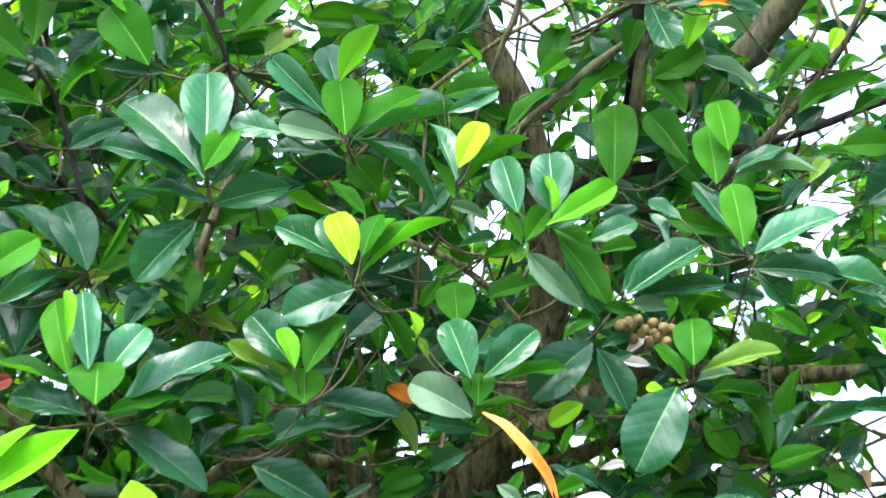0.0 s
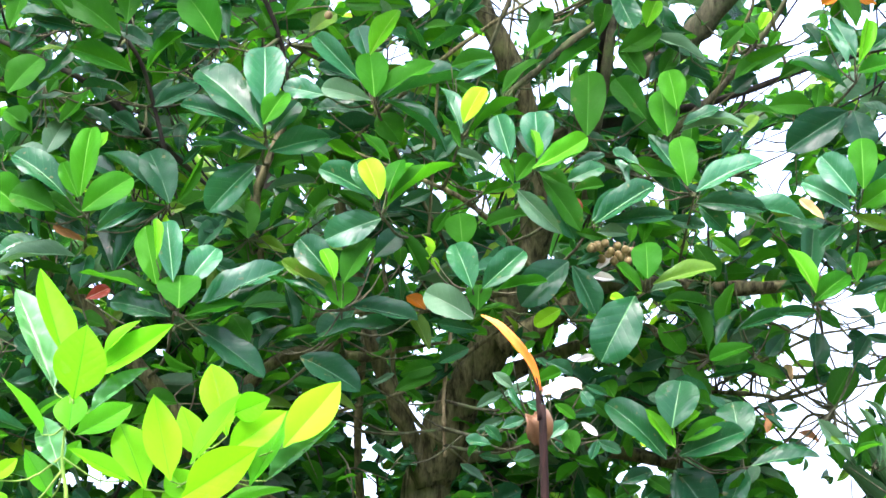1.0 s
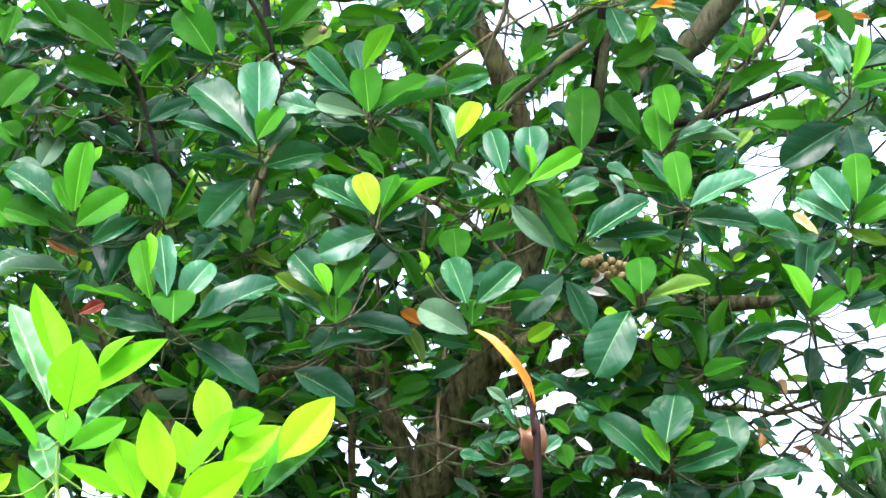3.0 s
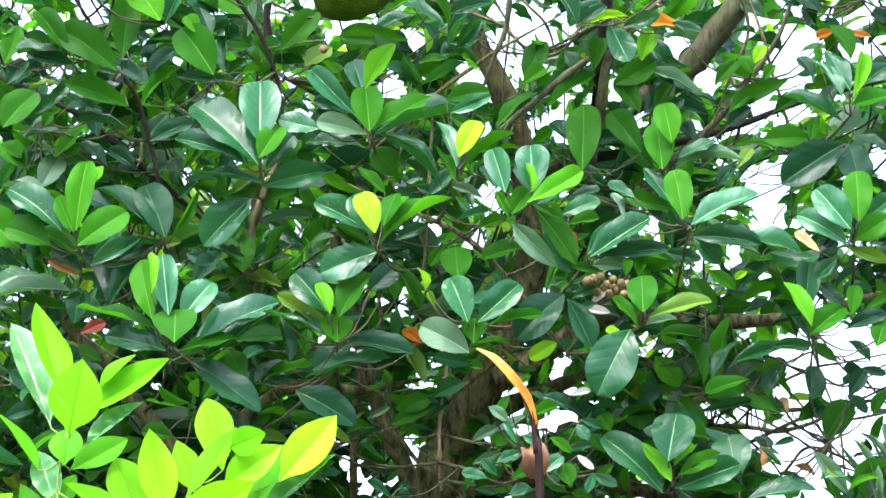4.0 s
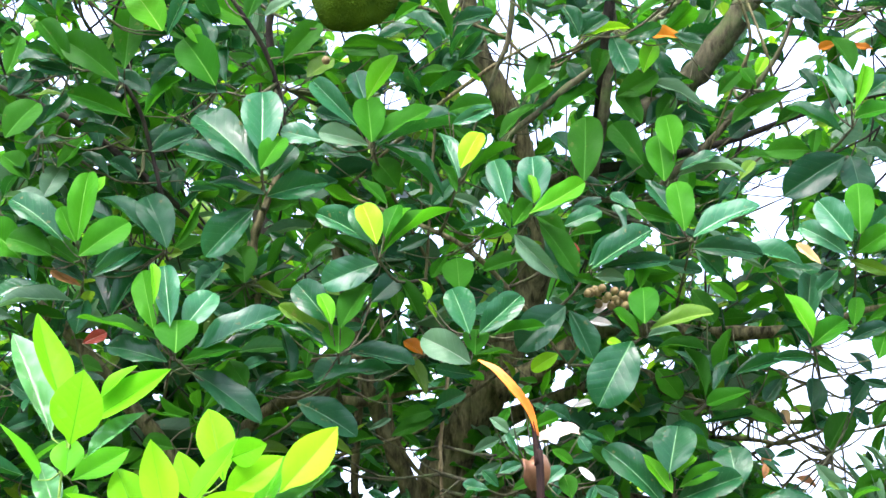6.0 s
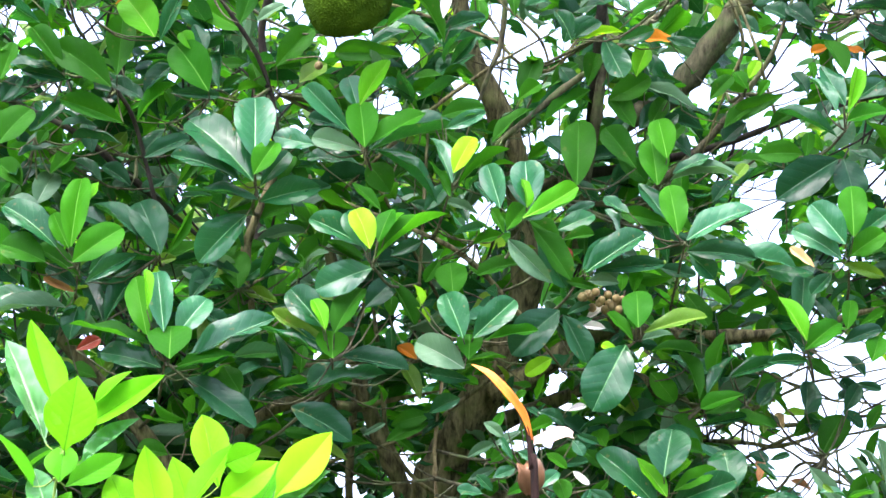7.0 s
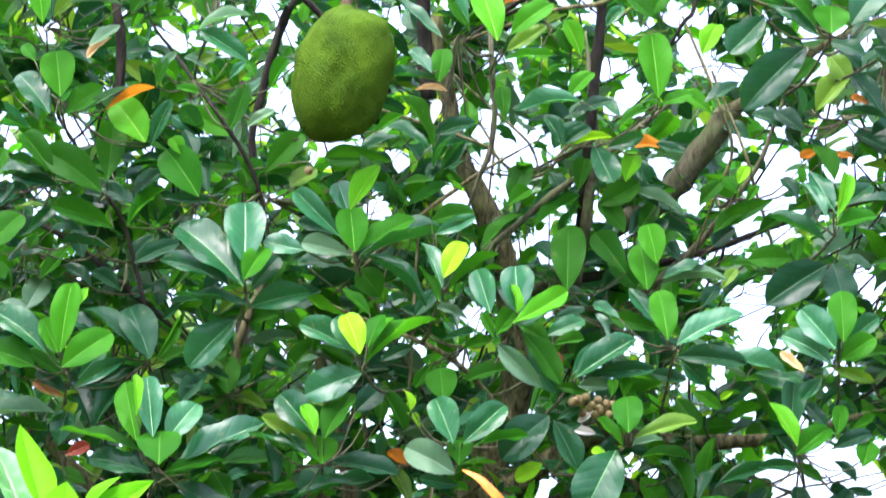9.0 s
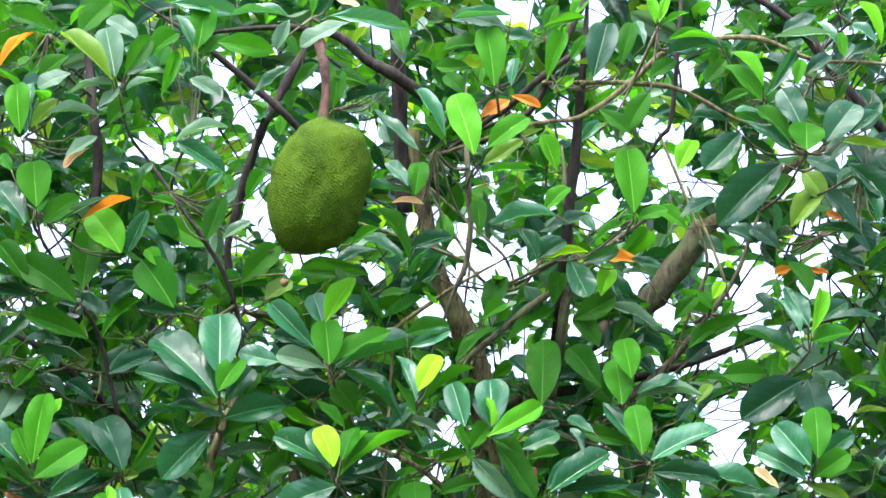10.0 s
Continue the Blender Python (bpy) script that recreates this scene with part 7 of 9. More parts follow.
leaf(twig, (0.491, 5.788, 4.020), (0.522, 5.821, 4.141), 0.042, "g", 0)
leaf(twig, (0.516, 5.804, 4.030), (0.482, 5.818, 4.074), 0.026, "p", 0, "e")
leaf(twig, (0.546, 5.820, 4.076), (0.534, 5.841, 4.149), 0.020, "p", 20)
twig = sprig(tree, [(0.561, 5.640, 4.045, 0.0022), (0.562, 5.641, 3.997, 0.0031), (0.586, 5.681, 4.008, 0.0042)], TWIG, stalks=[(0.547, 5.560, 4.019), (0.556, 5.576, 4.029), (0.565, 5.592, 4.029), (0.537, 5.608, 3.912), (0.427, 5.624, 3.843), (0.390, 5.640, 3.776), (0.541, 5.656, 3.896)])
leaf(twig, (0.547, 5.560, 4.019), (0.536, 5.581, 4.100), 0.025, "v", 0)
leaf(twig, (0.556, 5.576, 4.029), (0.579, 5.596, 4.098), 0.023, "v", 0)
leaf(twig, (0.565, 5.592, 4.029), (0.624, 5.605, 4.068), 0.020, "b", 0)
leaf(twig, (0.537, 5.608, 3.912), (0.595, 5.624, 3.963), 0.041, "g", 0)
leaf(twig, (0.427, 5.624, 3.843), (0.488, 5.613, 3.791), 0.043, "g", 0)
leaf(twig, (0.390, 5.640, 3.776), (0.431, 5.657, 3.833), 0.030, "m", 10)
leaf(twig, (0.541, 5.656, 3.896), (0.488, 5.639, 3.810), 0.048, "g", 0)
twig = sprig(tree, [(0.500, 5.680, 3.610, 0.0022), (0.481, 5.739, 3.584, 0.0031), (0.474, 5.838, 3.617, 0.0042)], TWIG, stalks=[(0.496, 5.600, 3.600), (0.506, 5.616, 3.592), (0.477, 5.632, 3.587), (0.334, 5.648, 3.608), (0.310, 5.664, 3.626), (0.405, 5.680, 3.623), (0.421, 5.696, 3.587), (0.294, 5.712, 3.530), (0.301, 5.728, 3.539)])
leaf(twig, (0.496, 5.600, 3.600), (0.490, 5.640, 3.762), 0.072, "b", 0, "e")
leaf(twig, (0.506, 5.616, 3.592), (0.570, 5.621, 3.618), 0.041, "b", 0)
leaf(twig, (0.477, 5.632, 3.587), (0.416, 5.623, 3.552), 0.035, "g", 10)
leaf(twig, (0.334, 5.648, 3.608), (0.192, 5.641, 3.592), 0.050, "p", 15, "p")
leaf(twig, (0.310, 5.664, 3.626), (0.361, 5.682, 3.690), 0.043, "b", 0)
leaf(twig, (0.405, 5.680, 3.623), (0.323, 5.676, 3.595), 0.039, "d", 0)
leaf(twig, (0.421, 5.696, 3.587), (0.380, 5.711, 3.640), 0.033, "m", 10)
leaf(twig, (0.294, 5.712, 3.530), (0.261, 5.735, 3.612), 0.037, "m", 10)
leaf(twig, (0.301, 5.728, 3.539), (0.360, 5.742, 3.586), 0.033, "m", 10)
twig = sprig(tree, [(0.788, 5.620, 3.870, 0.0022), (0.780, 5.651, 3.828, 0.0031), (0.780, 5.722, 3.845, 0.0042)], TWIG, stalks=[(0.772, 5.540, 3.868), (0.770, 5.556, 3.838), (0.785, 5.572, 3.860), (0.684, 5.588, 3.995), (0.722, 5.604, 3.981), (0.660, 5.620, 3.906), (0.692, 5.636, 3.864)])
leaf(twig, (0.772, 5.540, 3.868), (0.715, 5.566, 3.963), 0.036, "v", 20, "p")
leaf(twig, (0.770, 5.556, 3.838), (0.697, 5.587, 3.942), 0.054, "b", 5, "p")
leaf(twig, (0.785, 5.572, 3.860), (0.861, 5.606, 3.991), 0.030, "m", 25, "p")
leaf(twig, (0.684, 5.588, 3.995), (0.574, 5.587, 3.999), 0.018, "b", 30, "p")
leaf(twig, (0.722, 5.604, 3.981), (0.575, 5.610, 3.977), 0.037, "d", 10)
leaf(twig, (0.660, 5.620, 3.906), (0.707, 5.638, 3.970), 0.036, "g", 0)
leaf(twig, (0.692, 5.636, 3.864), (0.755, 5.645, 3.900), 0.030, "g", 0)
twig = sprig(tree, [(0.897, 5.640, 3.926, 0.0022), (0.855, 5.667, 3.846, 0.0031), (0.832, 5.735, 3.826, 0.0042)], TWIG, stalks=[(0.847, 5.560, 3.877), (0.869, 5.576, 3.910), (0.808, 5.592, 4.003), (0.829, 5.608, 4.023), (0.948, 5.624, 4.002), (0.967, 5.640, 3.977), (1.040, 5.656, 4.019), (0.986, 5.672, 3.998), (1.058, 5.688, 4.030), (0.982, 5.704, 3.950), (0.958, 5.720, 3.909), (0.910, 5.736, 3.911)])
leaf(twig, (0.847, 5.560, 3.877), (0.863, 5.580, 3.951), 0.029, "b", 0)
leaf(twig, (0.869, 5.576, 3.910), (0.929, 5.592, 3.966), 0.034, "d", 10)
leaf(twig, (0.808, 5.592, 4.003), (0.943, 5.592, 4.015), 0.022, "u", 25, "p")
leaf(twig, (0.829, 5.608, 4.023), (0.906, 5.617, 4.069), 0.039, "d", 0)
leaf(twig, (0.948, 5.624, 4.002), (0.909, 5.639, 4.066), 0.032, "p", 10)
leaf(twig, (0.967, 5.640, 3.977), (0.961, 5.658, 4.041), 0.027, "b", 0)
leaf(twig, (1.040, 5.656, 4.019), (0.992, 5.667, 4.069), 0.032, "p", 10)
leaf(twig, (0.986, 5.672, 3.998), (1.044, 5.678, 4.023), 0.028, "d", 0)
leaf(twig, (1.058, 5.688, 4.030), (1.021, 5.717, 4.151), 0.030, "v", 10, "p")
leaf(twig, (0.982, 5.704, 3.950), (0.942, 5.716, 4.000), 0.035, "d", 0)
leaf(twig, (0.958, 5.720, 3.909), (0.989, 5.737, 3.979), 0.032, "g", 0)
leaf(twig, (0.910, 5.736, 3.911), (0.889, 5.748, 3.959), 0.035, "d", 0)
twig = sprig(tree, [(0.863, 5.560, 3.722, 0.0022), (0.836, 5.746, 3.698, 0.0031), (0.814, 5.972, 3.734, 0.0042)], TWIG, stalks=[(0.851, 5.480, 3.699), (0.848, 5.496, 3.751), (0.898, 5.512, 3.732), (0.826, 5.528, 3.732), (0.830, 5.544, 3.720), (0.778, 5.560, 3.811), (0.961, 5.576, 3.774), (0.939, 5.592, 3.763), (0.705, 5.608, 3.811), (0.869, 5.624, 3.735)])
leaf(twig, (0.851, 5.480, 3.699), (0.856, 5.496, 3.766), 0.077, "b", 0, "o")
leaf(twig, (0.848, 5.496, 3.751), (0.810, 5.522, 3.859), 0.058, "m", -6, "e")
leaf(twig, (0.898, 5.512, 3.732), (0.971, 5.536, 3.832), 0.074, "d", 5, "e")
leaf(twig, (0.826, 5.528, 3.732), (0.760, 5.554, 3.827), 0.041, "g", 10)
leaf(twig, (0.830, 5.544, 3.720), (0.726, 5.561, 3.798), 0.050, "m", 10)
leaf(twig, (0.778, 5.560, 3.811), (0.712, 5.560, 3.820), 0.022, "p", 20)
leaf(twig, (0.961, 5.576, 3.774), (1.027, 5.593, 3.838), 0.043, "d", 0)
leaf(twig, (0.939, 5.592, 3.763), (1.043, 5.589, 3.752), 0.023, "l", 15, "p")
leaf(twig, (0.705, 5.608, 3.811), (0.627, 5.614, 3.827), 0.032, "d", 0)
leaf(twig, (0.869, 5.624, 3.735), (0.942, 5.615, 3.704), 0.050, "d", 0, "e")
twig = sprig(tree, [(0.828, 5.680, 3.743, 0.0022), (0.879, 5.709, 3.736, 0.0031), (0.931, 5.777, 3.788, 0.0042)], TWIG, stalks=[(0.813, 5.600, 3.713), (0.730, 5.616, 3.790), (0.595, 5.632, 3.708), (0.674, 5.648, 3.652), (0.614, 5.664, 3.586)])
leaf(twig, (0.813, 5.600, 3.713), (0.670, 5.570, 3.573), 0.085, "d", -8, "e")
leaf(twig, (0.730, 5.616, 3.790), (0.645, 5.592, 3.693), 0.066, "d", 0)
leaf(twig, (0.595, 5.632, 3.708), (0.632, 5.659, 3.792), 0.048, "v", 0)
leaf(twig, (0.674, 5.648, 3.652), (0.599, 5.636, 3.602), 0.042, "d", 10)
leaf(twig, (0.614, 5.664, 3.586), (0.555, 5.677, 3.642), 0.041, "b", 0)
twig = sprig(tree, [(1.000, 5.680, 3.731, 0.0022), (0.918, 5.807, 3.715, 0.0031), (0.824, 5.974, 3.758, 0.0042)], TWIG, stalks=[(1.016, 5.600, 3.579), (0.970, 5.616, 3.576), (0.961, 5.632, 3.726), (0.946, 5.648, 3.603), (0.990, 5.664, 3.575)])
leaf(twig, (1.016, 5.600, 3.579), (0.971, 5.635, 3.714), 0.043, "m", 20, "p")
leaf(twig, (0.970, 5.616, 3.576), (0.918, 5.645, 3.672), 0.043, "d", 0)
leaf(twig, (0.961, 5.632, 3.726), (1.045, 5.613, 3.640), 0.059, "d", 0)
leaf(twig, (0.946, 5.648, 3.603), (0.914, 5.653, 3.623), 0.021, "o", 0)
leaf(twig, (0.990, 5.664, 3.575), (0.875, 5.664, 3.588), 0.030, "d", 10)
twig = sprig(tree, [(-0.786, 5.680, 3.623, 0.0022), (-0.779, 5.770, 3.583, 0.0031), (-0.780, 5.900, 3.603, 0.0042)], TWIG, stalks=[(-0.772, 5.600, 3.603), (-0.796, 5.616, 3.570), (-0.762, 5.632, 3.576), (-0.734, 5.648, 3.584), (-0.682, 5.664, 3.595), (-0.598, 5.680, 3.527), (-0.589, 5.696, 3.523), (-0.846, 5.712, 3.725)])
leaf(twig, (-0.772, 5.600, 3.603), (-0.787, 5.631, 3.719), 0.075, "b", 0, "e")
leaf(twig, (-0.796, 5.616, 3.570), (-0.869, 5.649, 3.676), 0.060, "m", 10, "e")
leaf(twig, (-0.762, 5.632, 3.576), (-0.690, 5.653, 3.649), 0.049, "g", 10)
leaf(twig, (-0.734, 5.648, 3.584), (-0.629, 5.674, 3.657), 0.017, "u", 20, "p")
leaf(twig, (-0.682, 5.664, 3.595), (-0.581, 5.680, 3.658), 0.019, "o", 10, "p")
leaf(twig, (-0.598, 5.680, 3.527), (-0.667, 5.708, 3.634), 0.078, "v", 0, "e")
leaf(twig, (-0.589, 5.696, 3.523), (-0.548, 5.729, 3.648), 0.035, "m", 10, "p")
leaf(twig, (-0.846, 5.712, 3.725), (-0.875, 5.726, 3.769), 0.030, "b", 0)
twig = sprig(tree, [(-0.502, 5.720, 3.681, 0.0022), (-0.510, 5.762, 3.659, 0.0031), (-0.491, 5.843, 3.696, 0.0042)], TWIG, stalks=[(-0.480, 5.640, 3.624), (-0.415, 5.656, 3.549), (-0.576, 5.672, 3.648), (-0.573, 5.688, 3.693), (-0.471, 5.704, 3.699), (-0.423, 5.720, 3.686), (-0.384, 5.736, 3.581), (-0.338, 5.752, 3.673), (-0.371, 5.768, 3.706), (-0.104, 5.784, 3.587)])
leaf(twig, (-0.480, 5.640, 3.624), (-0.534, 5.644, 3.641), 0.027, "b", 0)
leaf(twig, (-0.415, 5.656, 3.549), (-0.383, 5.683, 3.656), 0.048, "g", 0)
leaf(twig, (-0.576, 5.672, 3.648), (-0.563, 5.697, 3.731), 0.026, "g", 10)
leaf(twig, (-0.573, 5.688, 3.693), (-0.540, 5.705, 3.743), 0.021, "u", 0)
leaf(twig, (-0.471, 5.704, 3.699), (-0.522, 5.716, 3.738), 0.019, "u", 10)
leaf(twig, (-0.423, 5.720, 3.686), (-0.388, 5.730, 3.732), 0.021, "p", 10)
leaf(twig, (-0.384, 5.736, 3.581), (-0.325, 5.746, 3.627), 0.030, "u", 0)
leaf(twig, (-0.338, 5.752, 3.673), (-0.304, 5.772, 3.754), 0.033, "b", 0)
leaf(twig, (-0.371, 5.768, 3.706), (-0.385, 5.778, 3.745), 0.023, "b", 0)
leaf(twig, (-0.104, 5.784, 3.587), (-0.051, 5.794, 3.633), 0.026, "b", 0)
twig = sprig(tree, [(1.037, 5.820, 3.918, 0.0022), (1.046, 5.817, 3.896, 0.0031), (1.050, 5.854, 3.934, 0.0042)], TWIG, stalks=[(0.984, 5.740, 3.866), (1.064, 5.756, 3.920), (1.042, 5.772, 3.799), (0.973, 5.788, 4.014), (0.927, 5.804, 4.082), (0.876, 5.820, 4.026), (1.083, 5.836, 4.035), (1.043, 5.852, 3.795), (0.879, 5.868, 3.936), (0.811, 5.884, 4.136)])
leaf(twig, (0.984, 5.740, 3.866), (0.912, 5.752, 3.904), 0.040, "d", 10)
leaf(twig, (1.064, 5.756, 3.920), (1.015, 5.745, 3.849), 0.042, "d", 0)
leaf(twig, (1.042, 5.772, 3.799), (1.085, 5.787, 3.859), 0.040, "d", 0)
leaf(twig, (0.973, 5.788, 4.014), (1.017, 5.810, 4.085), 0.036, "d", 10)
leaf(twig, (0.927, 5.804, 4.082), (0.880, 5.819, 4.136), 0.035, "d", 0)
leaf(twig, (0.876, 5.820, 4.026), (0.828, 5.832, 4.065), 0.036, "d", 10)
leaf(twig, (1.083, 5.836, 4.035), (1.049, 5.849, 4.074), 0.031, "g", 0)
leaf(twig, (1.043, 5.852, 3.795), (0.983, 5.847, 3.753), 0.035, "d", 0)
leaf(twig, (0.879, 5.868, 3.936), (0.837, 5.854, 3.875), 0.036, "d", 10)
leaf(twig, (0.811, 5.884, 4.136), (0.776, 5.899, 4.198), 0.040, "g", 0)
twig = sprig(tree, [(-0.663, 5.970, 3.343, 0.0022), (-0.662, 5.970, 3.298, 0.0031), (-0.686, 6.009, 3.314, 0.0042)], TWIG, stalks=[(-0.818, 5.890, 3.423), (-0.770, 5.906, 3.415), (-0.597, 5.922, 3.394), (-0.670, 5.938, 3.269), (-0.861, 5.954, 3.338), (-0.599, 5.970, 3.291), (-0.503, 5.986, 3.427), (-0.912, 6.002, 3.524)])
# dark leaves added as shade for the crown's upper left
leaf(twig, (-0.818, 5.890, 3.423), (-0.891, 5.885, 3.383), 0.036, "d", 10)
leaf(twig, (-0.770, 5.906, 3.415), (-0.747, 5.885, 3.331), 0.041, "d", 0)
leaf(twig, (-0.597, 5.922, 3.394), (-0.644, 5.909, 3.338), 0.041, "d", 10)
leaf(twig, (-0.670, 5.938, 3.269), (-0.736, 5.958, 3.326), 0.038, "d", 0)
leaf(twig, (-0.861, 5.954, 3.338), (-0.920, 5.939, 3.282), 0.042, "d", 10)
leaf(twig, (-0.599, 5.970, 3.291), (-0.645, 5.964, 3.263), 0.036, "d", 0)
leaf(twig, (-0.503, 5.986, 3.427), (-0.555, 5.994, 3.455), 0.034, "d", 10)
leaf(twig, (-0.912, 6.002, 3.524), (-0.960, 5.994, 3.481), 0.036, "d", 0)
twig = sprig(tree, [(0.465, 5.940, 3.401, 0.0022), (0.469, 6.000, 3.353, 0.0031), (0.482, 6.099, 3.366, 0.0042)], TWIG, stalks=[(0.436, 5.860, 3.379), (0.513, 5.876, 3.444), (0.473, 5.892, 3.392), (0.465, 5.908, 3.532), (0.539, 5.924, 3.429), (0.383, 5.940, 3.381)])
leaf(twig, (0.436, 5.860, 3.379), (0.389, 5.882, 3.461), 0.050, "g", 5)
leaf(twig, (0.513, 5.876, 3.444), (0.448, 5.895, 3.502), 0.046, "d", 10)
leaf(twig, (0.473, 5.892, 3.392), (0.512, 5.917, 3.469), 0.041, "g", 10)
leaf(twig, (0.465, 5.908, 3.532), (0.457, 5.929, 3.597), 0.033, "b", 0)
leaf(twig, (0.539, 5.924, 3.429), (0.494, 5.916, 3.387), 0.038, "d", 0)
leaf(twig, (0.383, 5.940, 3.381), (0.429, 5.955, 3.425), 0.033, "m", 20)
twig = sprig(tree, [(0.816, 5.970, 2.896, 0.0022), (0.825, 6.101, 2.859, 0.0031), (0.847, 6.271, 2.882, 0.0042)], TWIG, stalks=[(0.758, 5.890, 2.929), (0.854, 5.906, 2.833), (0.930, 5.922, 2.836), (0.736, 5.938, 2.827)])
leaf(twig, (0.758, 5.890, 2.929), (0.815, 5.878, 2.876), 0.031, "d", 10)
leaf(twig, (0.854, 5.906, 2.833), (0.808, 5.917, 2.872), 0.029, "g", 0)
leaf(twig, (0.930, 5.922, 2.836), (0.886, 5.941, 2.890), 0.032, "d", 10)
leaf(twig, (0.736, 5.938, 2.827), (0.697, 5.926, 2.774), 0.034, "d", 0)
twig = sprig(tree, [(0.276, 5.950, 3.235, 0.0022), (0.303, 5.991, 3.216, 0.0031), (0.332, 6.072, 3.258, 0.0042)], TWIG, stalks=[(0.285, 5.870, 3.315), (0.276, 5.886, 3.527), (0.686, 5.902, 3.403), (0.609, 5.918, 3.226), (0.835, 5.934, 3.270), (0.741, 5.950, 3.404), (0.884, 5.966, 3.475), (0.115, 5.982, 3.282), (0.529, 5.998, 3.248)])
leaf(twig, (0.285, 5.870, 3.315), (0.243, 5.883, 3.364), 0.041, "d", 10)
leaf(twig, (0.276, 5.886, 3.527), (0.312, 5.876, 3.472), 0.038, "d", 0)
leaf(twig, (0.686, 5.902, 3.403), (0.634, 5.894, 3.361), 0.041, "d", 0)
leaf(twig, (0.609, 5.918, 3.226), (0.649, 5.936, 3.283), 0.036, "d", 0)
leaf(twig, (0.835, 5.934, 3.270), (0.802, 5.950, 3.326), 0.041, "d", 10)
leaf(twig, (0.741, 5.950, 3.404), (0.794, 5.963, 3.447), 0.036, "g", 0)
leaf(twig, (0.884, 5.966, 3.475), (0.842, 5.952, 3.418), 0.036, "d", 0)
leaf(twig, (0.115, 5.982, 3.282), (0.153, 6.000, 3.340), 0.034, "d", 0)
leaf(twig, (0.529, 5.998, 3.248), (0.490, 5.987, 3.206), 0.037, "d", 10)
twig = sprig(tree, [(0.433, 5.940, 2.466, 0.0022), (0.544, 6.207, 2.458, 0.0031), (0.633, 6.515, 2.511, 0.0042)], TWIG, stalks=[(0.374, 5.860, 2.488), (0.482, 5.876, 2.469), (0.415, 5.892, 2.452), (0.364, 5.908, 2.464), (0.461, 5.924, 2.446), (0.396, 5.940, 2.448)])
leaf(twig, (0.374, 5.860, 2.488), (0.443, 5.873, 2.519), 0.038, "d", 10)
leaf(twig, (0.482, 5.876, 2.469), (0.428, 5.891, 2.510), 0.043, "g", 5)
leaf(twig, (0.415, 5.892, 2.452), (0.469, 5.904, 2.497), 0.041, "m", 10)
leaf(twig, (0.364, 5.908, 2.464), (0.422, 5.916, 2.492), 0.036, "g", 0)
leaf(twig, (0.461, 5.924, 2.446), (0.512, 5.945, 2.501), 0.036, "d", 10)
leaf(twig, (0.396, 5.940, 2.448), (0.374, 5.960, 2.505), 0.034, "d", 0)

# ---- citrus shrub ----
shrub = thing("citrus_shrub", (-0.591, 5.167, 0.000), "young citrus shrub with bright lime-green glossy leaves", "shrub")
twig = sprig(shrub, [(-0.692, 5.119, 2.541, 0.0016), (-0.709, 5.147, 2.429, 0.0030), (-0.697, 5.147, 2.279, 0.0045), (-0.719, 5.167, 1.629, 0.0080), (-0.689, 5.177, -0.030, 0.0120)], GREEN_STEM, stalks=[(-0.729, 5.168, 2.553), (-0.703, 5.091, 2.605), (-0.677, 5.041, 2.519), (-0.635, 5.118, 2.619), (-0.667, 5.129, 2.572), (-0.660, 5.131, 2.509), (-0.691, 5.097, 2.471), (-0.687, 5.149, 2.470), (-0.748, 5.151, 2.470), (-0.721, 5.174, 2.431), (-0.732, 5.194, 2.360), (-0.838, 5.127, 2.382), (-0.809, 5.157, 2.325), (-0.578, 5.130, 2.382), (-0.714, 5.171, 2.404)])
leaf(twig, (-0.729, 5.168, 2.553), (-0.834, 5.324, 2.790), 0.082, "P", 24)
leaf(twig, (-0.703, 5.091, 2.605), (-0.772, 5.197, 2.797), 0.088, "S", 42)
leaf(twig, (-0.677, 5.041, 2.519), (-0.652, 5.039, 2.657), 0.099, "S", 3)
leaf(twig, (-0.635, 5.118, 2.619), (-0.566, 5.114, 2.683), 0.038, "S", -26)
leaf(twig, (-0.667, 5.129, 2.572), (-0.502, 5.107, 2.671), 0.069, "S", -12)
leaf(twig, (-0.660, 5.131, 2.509), (-0.549, 5.122, 2.595), 0.054, "P", -23)
leaf(twig, (-0.691, 5.097, 2.471), (-0.688, 5.134, 2.549), 0.064, "G", -4)
leaf(twig, (-0.687, 5.149, 2.470), (-0.594, 5.255, 2.546), 0.058, "G", 11)
leaf(twig, (-0.748, 5.151, 2.470), (-0.841, 5.252, 2.600), 0.061, "G", 56)
leaf(twig, (-0.712, 5.150, 2.404), (-0.757, 5.210, 2.516), 0.056, "P", -2)
leaf(twig, (-0.732, 5.194, 2.360), (-0.791, 5.234, 2.456), 0.045, "G", 2)
leaf(twig, (-0.838, 5.127, 2.382), (-0.792, 5.158, 2.427), 0.032, "S", 17)
leaf(twig, (-0.809, 5.157, 2.325), (-0.842, 5.190, 2.372), 0.032, "S", -3)
leaf(twig, (-0.578, 5.130, 2.382), (-0.693, 5.103, 2.437), 0.048, "S", 16)
leaf(twig, (-0.714, 5.171, 2.404), (-0.680, 5.192, 2.468), 0.042, "G", 4)
